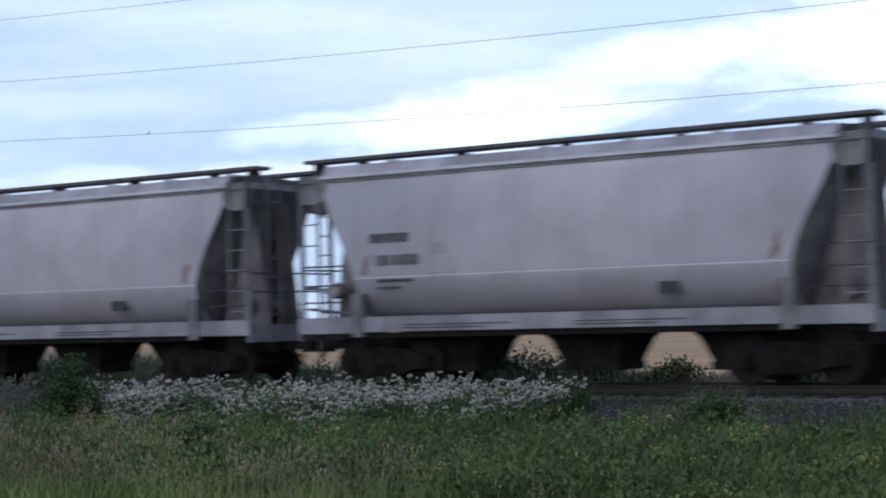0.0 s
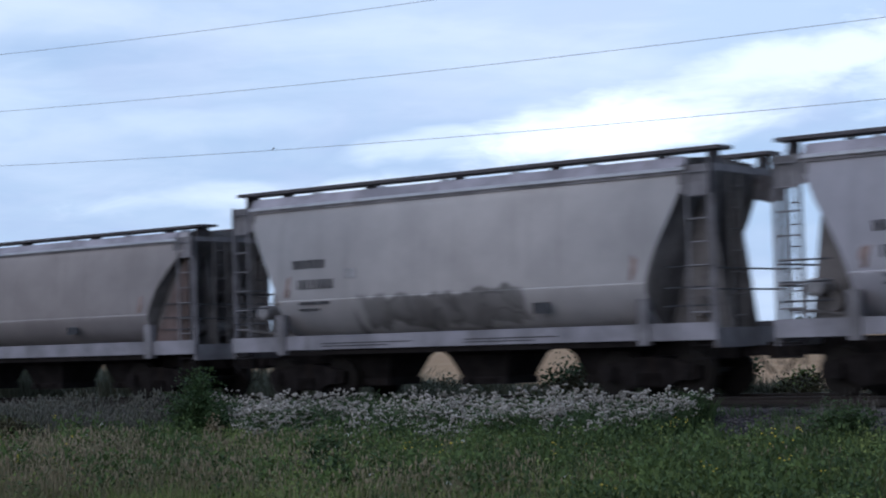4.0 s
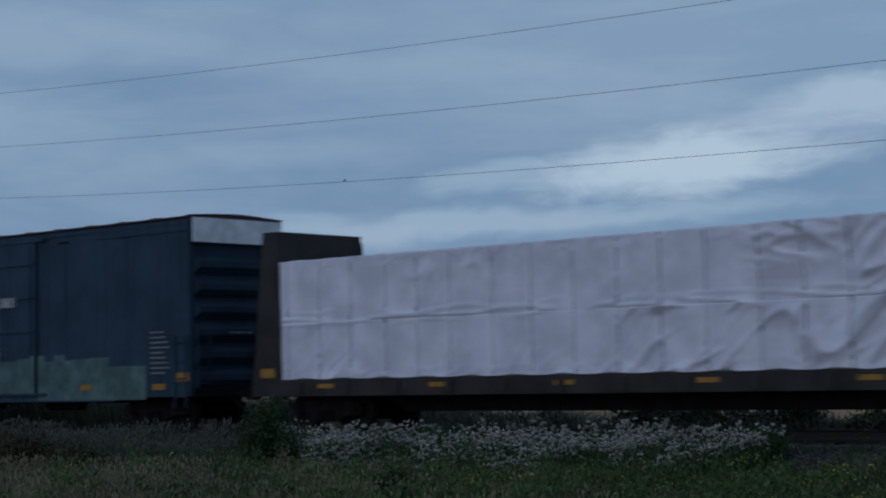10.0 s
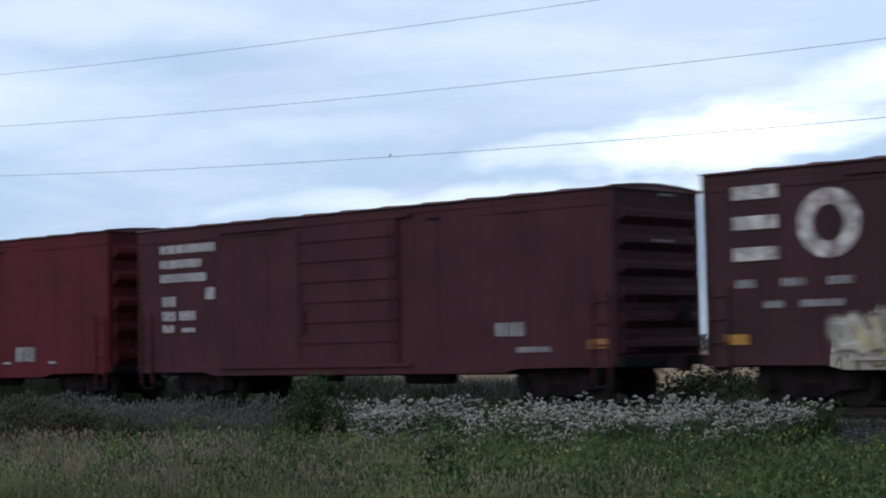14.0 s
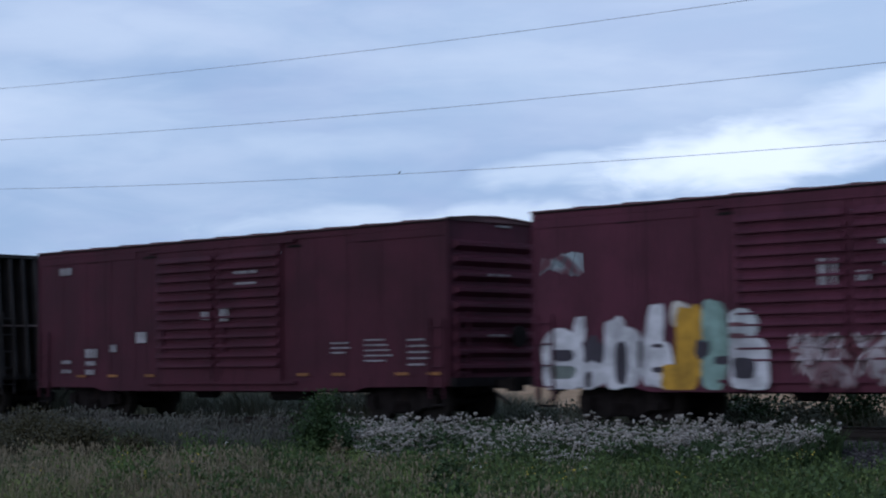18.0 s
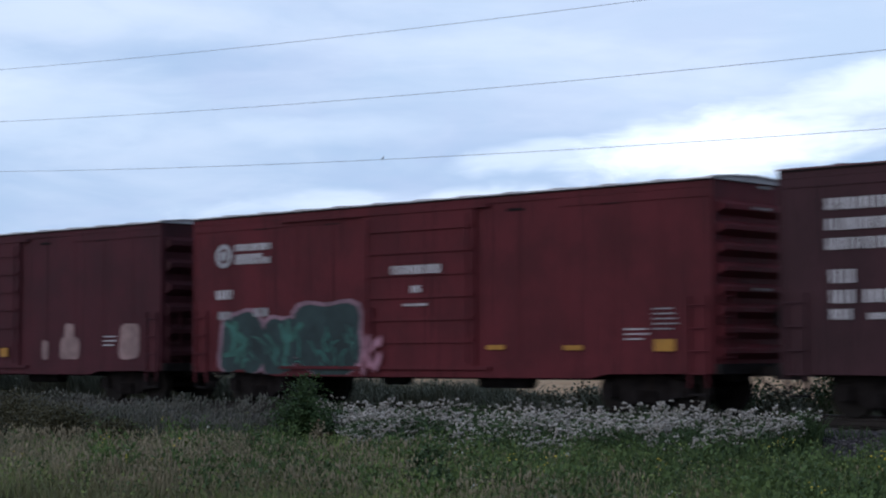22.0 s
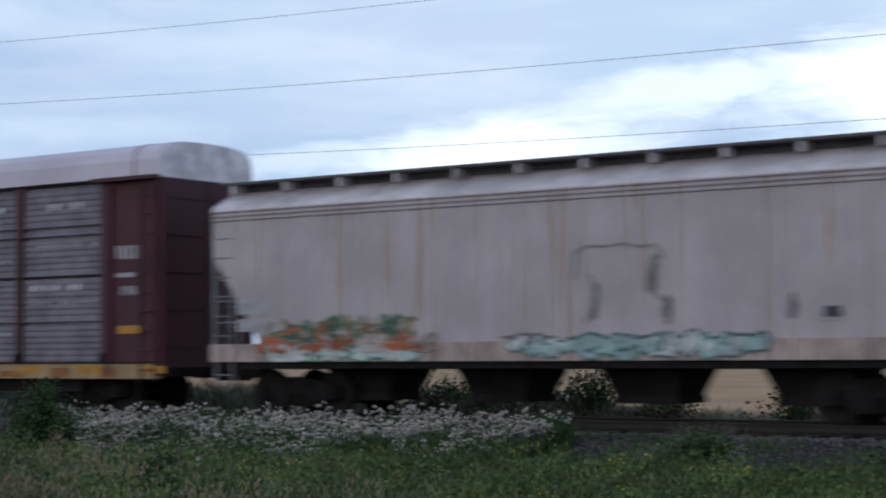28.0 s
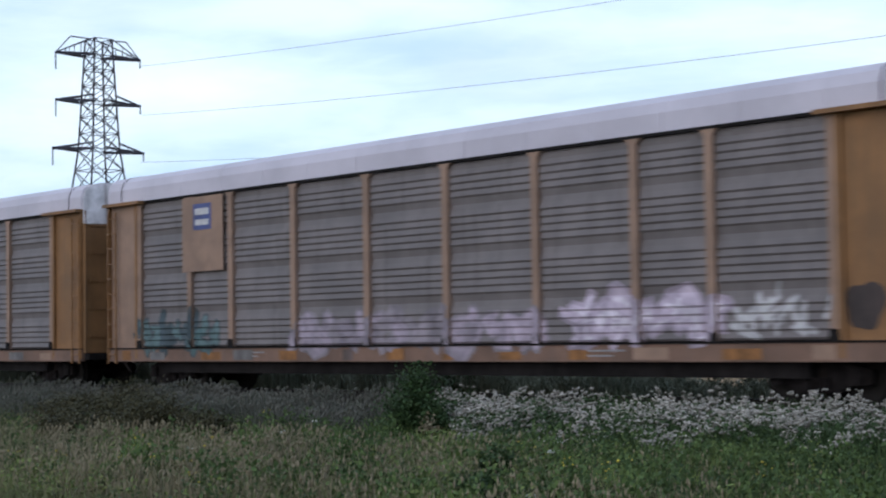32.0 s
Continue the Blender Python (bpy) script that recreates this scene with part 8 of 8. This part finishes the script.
    k = clump(x, y, 0.55, 64.0) + 0.5 * clump(x, y, 1.6, 7.0) + rng.uniform(-0.2, 0.2, len(x)) + 0.16 * np.clip((x + 0.95 * y) / 4, -1.5, 0.5) > 0.08
    x, y = x[k], y[k]
    h = np.clip(0.30 + 0.30 * rng.uniform(0, 1, len(x)) + 0.25 * clump(x, y, 0.9, 44.0), 0.15, 0.75)
    m = 34
    px = np.repeat(x, m) + rng.normal(0, 0.055, len(x) * m)
    py = np.repeat(y, m) + rng.normal(0, 0.055, len(x) * m)
    pz = np.repeat(gz(x, y), m) + np.repeat(h, m) * rng.uniform(0.1, 1.0, len(x) * m)
    v, f = leaves(px, py, pz, rng.uniform(0.035, 0.085, len(px)), 2.4)
    tagged(new("lush_weeds", raw_mesh("lush_weeds", v, f, M_LUSH)), "lush yellow-green leafy plants in the verge", "weeds", kind="stuff")
    k = (clump(x, y, 0.8, 27.0) > 0.3) & (rng.uniform(0, 1, len(x)) < 0.12)
    fx, fy, fz = (np.repeat(q[k], 5) for q in (x, y, gz(x, y) + h))
    tufts("yellow_flowers", "small yellow flowers among the plants", "wildflowers", M_YFLOWER, fx + rng.normal(0, 0.06, len(fx)), fy + rng.normal(0, 0.06, len(fx)), fz + rng.normal(0, 0.04, len(fx)), rng.uniform(0.01, 0.02, len(fx)), 0.7)
    # purple-grey seeding grass to the left of the bush, up to the gravel
    x, y = field(33000, 20.5, 27.8, lambda y: (-1.9 * y - 4, -0.95 * y - 1.0))
    edge = np.minimum((-1.05 * y - 0.5 - x) / 2.5, (y - 22.9) / 1.0) + 1.2 * clump(x, y, 0.6, 2.0) + 0.5 * clump(x, y, 1.7, 33.0)
    k = (rng.uniform(0, 1, len(x)) < edge) & ((x + 25.4) ** 2 + (y - 23.7) ** 2 > 1.2)
    x, y = x[k], y[k]
    h = np.clip(0.40 + 0.25 * rng.uniform(0, 1, len(x)) + 0.35 * clump(x, y, 0.8, 12.0), 0.15, 0.9)
    blades("seeding_grass", "purple-grey seeding grass below the track", "grass", M_SEED, x, y, h, 0.012, 0.35)
    tufts("grass_heads", "purple-grey grass seed heads", "grass", M_SEED, x[::2], y[::2], gz(x[::2], y[::2]) + h[::2], rng.uniform(0.014, 0.03, len(x[::2])), 2.2)
    # thin weeds on the gravel shoulder to the right
    x, y = field(7000, 24.5, 28.2, lambda y: (np.full_like(y, -17.0), np.full_like(y, -3.0)))
    k = clump(x, y, 0.8, 4.0) > 0.1
    blades("shoulder_weeds", "sparse weeds growing in the gravel", "weeds", M_GRASS_DARK, x[k], y[k], 0.12 + 0.2 * rng.uniform(0, 1, k.sum()), 0.02, 0.6)
    k2 = clump(x, y, 0.7, 31.0) > 0.25
    blades("dead_stalks", "dead brown stalks on the gravel", "weeds", M_SEED, x[k2], y[k2], 0.3 + 0.3 * rng.uniform(0, 1, k2.sum()), 0.01, 0.3)
    # the bed of fluffy seeding flowers
    x, y = field(26000, 23.5, 27.6, lambda y: (np.full_like(y, -30.0), np.full_like(y, -15.5)), patch_mask)
    h = 0.52 + 0.22 * rng.uniform(0, 1, len(x)) + 0.14 * clump(x, y, 1.1, 5.0)
    h *= np.clip((y - 23.2) / 1.6, 0.45, 1)
    blades("flower_stems", "dark green leafy stems under seeding flowers", "wildflowers", M_GRASS_DARK, x, y, h * 0.9, 0.03, 0.45)
    k = clump(x, y, 1.5, 15.0) > -0.28
    x, y, h = x[k], y[k], h[k]
    z = gz(x, y) + h + rng.uniform(-0.22, 0.02, len(x))
    k = rng.uniform(0, 1, len(x)) < 0.22 + 0.22 * clump(x, y, 0.7, 19.0)
    # each head is a loose flat spray of small tufts
    x, y, z = x[k], y[k], z[k]
    m = 5
    spread = np.repeat(rng.uniform(0.016, 0.052, len(x)), m)
    px, py = np.repeat(x, m) + rng.normal(0, 1, len(x) * m) * spread, np.repeat(y, m) + rng.normal(0, 1, len(x) * m) * spread
    pz = np.repeat(z, m) + rng.normal(0, 0.45, len(x) * m) * spread
    tufts("seeding_flowers", "fluffy off-white flower heads in a dense bed", "wildflowers", M_FLUFF, px, py, pz, rng.uniform(0.014, 0.038, len(px)), 0.8)
    # leafy plants standing among the flowers
    lx, ly = field(900, 23.3, 27.2, lambda y: (np.full_like(y, -29.0), np.full_like(y, -15.3)), patch_mask)
    k = clump(lx, ly, 0.9, 61.0) > 0.02
    lx, ly = lx[k], ly[k]
    m = 40
    lh = np.repeat(0.62 * np.clip((ly - 22.6) / 2.0, 0.5, 1) + rng.uniform(-0.1, 0.12, len(lx)), m)
    qx, qy = np.repeat(lx, m) + rng.normal(0, 0.12, len(lh)), np.repeat(ly, m) + rng.normal(0, 0.12, len(lh))
    v, f = leaves(qx, qy, gz(qx, qy) + lh * rng.uniform(0.4, 1.05, len(lh)), rng.uniform(0.04, 0.085, len(lh)))
    tagged(new("leafy_weeds", raw_mesh("leafy_weeds", v, f, M_GRASS_DARK)), "leafy dark green weeds among the flowers", "weeds", kind="stuff")
    # weeds behind the track, thinner towards the right
    x, y = field(90000, 33.4, 40.0, lambda y: (-2.4 * y - 5, -0.2 * y + 4))
    k = clump(x, y, 0.25, 8.0) + 0.35 * clump(x, y, 0.9, 6.0) > np.clip((x + 17.5) * 0.2, -0.6, 0.15)
    blades("far_weeds", "green weeds along the far side of the track", "weeds", M_FAR, x[k], y[k], 1.14 * np.clip((0.58 + 0.32 * rng.uniform(0, 1, k.sum())) * (1.2 + 0.85 * clump(x[k], y[k], 0.5, 17.0)), 0.2, 1.3) * (1 + 0.5 * np.clip((-42.0 - x[k]) / 4, 0, 1)) * (0.6 + 0.4 * np.clip((-26.0 - x[k]) / 8, 0, 1)), 0.026, 0.8)
    # loose stones on the shoulder
    x, y = field(9000, 26.6, 29.3, lambda y: (np.full_like(y, -40.0), np.full_like(y, -3.0)))
    M_STONE = leaf_mat("ballast_stone", (0.03, 0.027, 0.029), (0.11, 0.098, 0.10), 0.95)
    tufts("ballast_stones", "loose grey ballast stones", "stones", M_STONE, x, y, gz(x, y) + 0.01, rng.uniform(0.02, 0.05, len(x)), 0.7)


build_verge()


def bush(name, label, x, y, height, width, material, n, leaf=0.09, stems=7):
    """A shrub: stems fanning out of the ground, and leaves in uneven clumps round their ends."""
    root = new(name)
    root.location = (x, y, ground_z(x, y))
    tagged(root, label, "bush")
    tips = []
    for i in range(stems):
        a = 2 * math.pi * i / stems + rng.uniform(-0.4, 0.4)
        r = width * 0.5 * rng.uniform(0.08, 0.85)
        h = height * (1 - 0.62 * (2 * r / width) ** 2) * rng.uniform(0.6, 1.0)
        tip = (math.cos(a) * r + 0.12 * h, math.sin(a) * r, h)
        knee = (tip[0] * 0.35, tip[1] * 0.35, h * 0.5)
        part("stem", Shape().rod((0, 0, -0.05), knee, 0.022, 5, 0.016).rod(knee, tip, 0.016, 5, 0.006), M_STEM, root)
        tips.extend([tip, knee, ((tip[0] + knee[0]) / 2, (tip[1] + knee[1]) / 2, (tip[2] + knee[2]) / 2 + 0.05)])
    px, py, pz = [], [], []
    for t in tips:
        m = n // len(tips)
        spread = width * rng.uniform(0.08, 0.15)
        px.extend(rng.normal(t[0], spread, m))
        py.extend(rng.normal(t[1], spread, m))
        pz.extend(np.clip(rng.normal(t[2], height * 0.11, m), 0.03, height * 1.15))
    v, f = leaves(np.array(px), np.array(py), np.array(pz), rng.uniform(leaf * 0.5, leaf, len(px)))
    part("crown", raw_mesh("crown", v, f, material), None, root)
    return root


def tree_line():
    """A far hedge of trees along the end of the field."""
    n = 9000
    x = rng.uniform(-620, 160, n)
    hump = 4.2 + 2.4 * clump(x, np.zeros(n), 0.02, 3.0) + 2.0 * clump(x, np.zeros(n), 0.07, 9.0)
    z = -1.1 + hump * rng.uniform(0.05, 1.0, n)
    tufts("tree_line", "distant green tree line beyond the field", "trees", leaf_mat("far_trees", (0.05, 0.075, 0.06), (0.09, 0.12, 0.10)), x, rng.uniform(420, 440, n), z, rng.uniform(0.4, 0.95, n), 0.8)


tree_line()
bush("bush", "rounded dark green bush beside the flower bed", -25.75, 24.25, 1.28, 1.35, M_BUSH, 9000, 0.085, 21)
bush("shrub", "dead tan stalks at the foot of the bush", -24.75, 23.75, 0.55, 0.5, M_TAN, 260, 0.10, 9)
bush("shrub", "small dark green shrub in the grass", -16.85, 18.25, 0.62, 0.6, M_GRASS_DARK, 1500, 0.08, 7)
bush("shrub", "low green shrub in the grass", -15.2, 16.6, 0.42, 0.9, M_GRASS_DARK, 1300, 0.08, 7)
bush("shrub", "leafy green plant on the gravel shoulder", -12.3, 25.0, 0.7, 1.6, M_GRASS_DARK, 2400, 0.09, 9)
bush("shrub", "leafy green plant on the gravel shoulder", -9.0, 24.6, 0.55, 1.3, M_GRASS_DARK, 1500, 0.09, 7)
bush("shrub", "dark leafy plant at the end of the flower bed", -16.4, 27.2, 0.62, 1.1, M_GRASS_DARK, 1500, 0.09, 7)
for x, y, h, w in ((-32.6, 22.2, 0.95, 2.0), (-30.6, 21.5, 0.9, 1.9), (-28.9, 20.8, 0.82, 1.7), (-27.2, 20.9, 0.66, 1.3), (-35.0, 23.6, 1.0, 2.4), (-29.8, 19.5, 0.62, 1.7), (-31.9, 20.6, 0.7, 1.9), (-34.2, 21.8, 0.8, 2.0)):
    bush("brush", "low brown-green brush in the verge", x, y, h, w, M_BROWN, 5200, 0.075, 13)
for x, y, h, w, m in ((-22.5, 34.6, 1.0, 1.6, M_FAR), (-28.6, 34.8, 0.9, 1.8, M_FAR), (-36.5, 35, 1.0, 1.8, M_GRASS_DARK), (-43.5, 35.2, 1.1, 2.0, M_FAR), (-52, 35.5, 1.1, 2.2, M_GRASS_DARK), (-33, 36.5, 1.1, 2.2, M_GRASS_DARK), (-25.5, 37.5, 1.2, 2.0, M_GRASS_DARK), (-47, 36.0, 1.3, 2.4, M_GRASS), (-19, 36.5, 0.9, 1.6, M_GRASS), (-58, 37, 1.4, 2.6, M_GRASS_DARK), (-40, 38, 1.0, 2.0, M_GRASS)):
    bush("shrub", "green shrub on the far side of the track", x, y, h, w, m, 2000, 0.13, 9)


back_rng = random.Random(61)
for i in range(5):
    bush("shrub", "low dark shrub behind the track", -24.2 + i * 1.2 + back_rng.uniform(-0.3, 0.3), back_rng.uniform(33.9, 35.4), back_rng.uniform(1.15, 1.5), back_rng.uniform(1.5, 2.2), M_GRASS_DARK, 1500, 0.13, 8)
far_rng = random.Random(77)
for i in range(22):
    x, y = -60 + i * 2.6 + far_rng.uniform(-1.0, 1.0), far_rng.uniform(33.9, 36.5)
    bush("shrub", "low green shrub on the far side of the track", x, y, far_rng.uniform(0.7, 1.15), far_rng.uniform(1.2, 2.2), far_rng.choice((M_FAR, M_GRASS_DARK, M_FAR, M_BROWN)), 1300, 0.13, 8)


def umbel(x, y, h, r):
    """A white flower head on a thin stalk."""
    root = new("white_flower")
    root.location = (x, y, ground_z(x, y))
    tagged(root, "white umbel flower on a thin stalk in the grass", "flower", "white flowers in the grass")
    part("stalk", Shape().rod((0, 0, -0.03), (0.02, 0, h), 0.006, 5), M_STEM, root)
    head = Shape()
    for i in range(22):
        a, q = 2.4 * i, r * math.sqrt(i / 22)
        head.rod((0.02 + q * math.cos(a), q * math.sin(a), h - 0.01), (0.02 + q * math.cos(a), q * math.sin(a), h + 0.02 + 0.3 * (r - q)), 0.017, 5, 0.008)
    part("flower_head", head, M_FLOWER, root)


for x, y, h, r in ((-18.6, 20.85, 0.30, 0.075), (-18.35, 20.1, 0.26, 0.06), (-23.2, 18.0, 0.33, 0.05), (-22.6, 17.6, 0.25, 0.035), (-13.1, 16.3, 0.22, 0.05), (-12.3, 17.6, 0.22, 0.05), (-25.6, 21.3, 0.35, 0.045),
                   (-27.6, 23.4, 0.4, 0.05), (-14.8, 16.9, 0.2, 0.05), (-30.5, 21.5, 0.4, 0.045), (-20.5, 22.8, 0.3, 0.045), (-17.5, 22.2, 0.28, 0.04), (-35.5, 26.2, 0.5, 0.05), (-11.5, 19.5, 0.25, 0.04)):
    umbel(x, y, h, r)


# ---- power line ----
M_LATTICE = mat("weathered_lattice_steel", (0.045, 0.045, 0.06), 0.7, 0.4, 0.2, 1.0)
M_GLASS = mat("dark_insulator", (0.05, 0.055, 0.07), 0.4, 0.0, 0.2, 5.0)
M_WIRE = mat("conductor", (0.16, 0.16, 0.19), 0.6, 0.5, 0.1, 1.0)
TOWER = (-137.0, 79.9)
ARMS = (17.95, 22.1, 26.15)


def build_tower():
    root = new("transmission_tower")
    root.location = (TOWER[0], TOWER[1], -1.1)
    tagged(root, "grey steel lattice transmission tower with three crossarms", "power tower")
    base = 1.1

    def half(z):
        return 3.6 * (1 - z / 30.5) ** 1.15 if z < 18 else 3.6 * (1 - 18 / 30.5) ** 1.15 - (z - 18) * 0.048
    levels = [0, 4.2, 7.8, 11.0, 13.8, 16.2, 18.0, 19.4, 20.8, 22.1, 23.5, 24.9, 26.15, 27.6]
    for sx in (-1, 1):
        for sy in (-1, 1):
            leg = Shape()
            for a, b in zip(levels, levels[1:]):
                leg.rod((sx * half(a), sy * half(a), a + (base if a else 0)), (sx * half(b), sy * half(b), b + base), 0.085, 4)
            part("leg", leg, M_LATTICE, root)
    for axis in (0, 1):
        for s in (-1, 1):
            br = Shape()
            for a, b in zip(levels, levels[1:]):
                ha, hb = half(a), half(b)
                for q in (-1, 1):
                    p0, p1 = (q * ha, s * ha), (-q * hb, s * hb)
                    if axis:
                        p0, p1 = p0[::-1], p1[::-1]
                    br.rod((*p0, a + base), (*p1, b + base), 0.045, 4)
                p0, p1 = (hb, s * hb), (-hb, s * hb)
                if axis:
                    p0, p1 = p0[::-1], p1[::-1]
                br.rod((*p0, b + base), (*p1, b + base), 0.045, 4)
            part("lattice_face", br, M_LATTICE, root)
    for k, z in enumerate(ARMS):
        arm, members = Shape(), []
        h = half(z)
        reach = 4.1 if k else 4.4
        rise = 1.4 if k == 2 else 0.55
        for sy in (-1, 1):
            tip = (0, sy * reach, z + base)
            for sx in (-1, 1):
                members.append(Shape().rod((sx * h, sy * h, z + base), tip, 0.15, 4))
                members.append(Shape().rod((sx * h, sy * h, z + base + rise), tip, 0.10 if k < 2 else 0.06, 4))
                for q in (0.35, 0.65):
                    y = sy * (h + (reach - h) * q)
                    arm.rod((sx * h * (1 - q), y, z + base), (sx * h * (1 - q), y, z + base + rise * (1 - q)), 0.04, 4)
            for q in (0.3, 0.6):
                y = sy * (h + (reach - h) * q)
                arm.rod((h * (1 - q), y, z + base), (-h * (1 - q), y, z + base), 0.04, 4)
        if k == 2:
            for sy in (-1, 1):
                arm.rod((0, sy * half(z), z + base + 1.45), (0, sy * 2.7, z + base + 1.5), 0.07, 4)
                arm.rod((0, sy * 2.7, z + base + 1.5), (0, sy * reach, z + base), 0.05, 4)
        a = part("crossarm", members.pop(0), M_LATTICE, root)
        for member in members:
            part("arm_chord", member, M_LATTICE, a)
        tagged(part("arm_bracing", arm, M_LATTICE, a), kind="stuff")
        for sy in (-1, 1):
            ins = Shape()
            n = 9 if sy < 0 else 4
            for i in range(n):
                zz = z + base - 0.15 - i * 0.15
                ins.rod((0, sy * reach, zz), (0, sy * reach, zz - 0.06), 0.12, 8, 0.07)
            ins.rod((0, sy * reach, z + base), (0, sy * reach, z + base - 0.15 - n * 0.15), 0.03, 5)
            part("insulator", ins, M_GLASS, a)


build_tower()


def wire_z(x, top):
    """Height of a sagging conductor; top: its height at the tower."""
    d = x - TOWER[0]
    return top - 0.072 * d + 0.00027 * d * d


def conductor(y, top, x0, x1):
    s = Shape()
    n = 60
    for x in np.linspace(x0, x1, n):
        z = wire_z(x, top)
        s.v.extend([(x, y - 0.015, z), (x, y, z + 0.015), (x, y + 0.015, z), (x, y, z - 0.015)])
    s.f = [(4 * i + k, 4 * i + (k + 1) % 4, 4 * i + 4 + (k + 1) % 4, 4 * i + 4 + k) for i in range(n - 1) for k in range(4)]
    return tagged(part("power_line", s, M_WIRE), "dark overhead power line hung from the tower", "power line", "conductors of the power line")


for z, lift in ((ARMS[0], 17.15), (ARMS[1], 21.3), (ARMS[2], 25.65)):
    conductor(84.0, lift, TOWER[0], 130.0)


def build_bird():
    x, y = -81.3, 84.0
    root = new("bird")
    root.location = (x, y, wire_z(x, 17.15) + 0.015)
    root.scale = (0.6, 0.6, 0.6)
    tagged(root, "small dark bird perched on the lowest power line", "bird")
    body = Shape()
    for a, b, r0, r1 in (((-0.13, 0, 0.06), (-0.04, 0, 0.13), 0.03, 0.075), ((-0.04, 0, 0.13), (0.06, 0, 0.20), 0.075, 0.06), ((0.06, 0, 0.20), (0.09, 0, 0.25), 0.06, 0.03)):
        body.rod(a, b, r0, 8, r1)
    part("body", body, M_BLACK, root)
    part("head", Shape().rod((0.06, 0, 0.24), (0.12, 0, 0.29), 0.05, 8, 0.035).rod((0.12, 0, 0.28), (0.17, 0, 0.28), 0.012, 4, 0.002), M_BLACK, root)
    part("tail", Shape().box(-0.28, -0.1, -0.025, 0.025, 0.02, 0.07), M_BLACK, root)
    part("leg", Shape().rod((0, 0.02, 0.1), (0, 0.02, -0.01), 0.006, 4), M_BLACK, root)


build_bird()


# ---- what moves ----
def train_way(t):
    """How far the train has come after t seconds."""
    return 16.0567 * t + 0.012225 * t * t - 0.0000855 * t ** 3


def motions():
    for car, at in CARS:
        walk(car, [(t, pose(at + train_way(t), TRACK_Y, 0)) for t in range(0, 33, 2)])


motions()
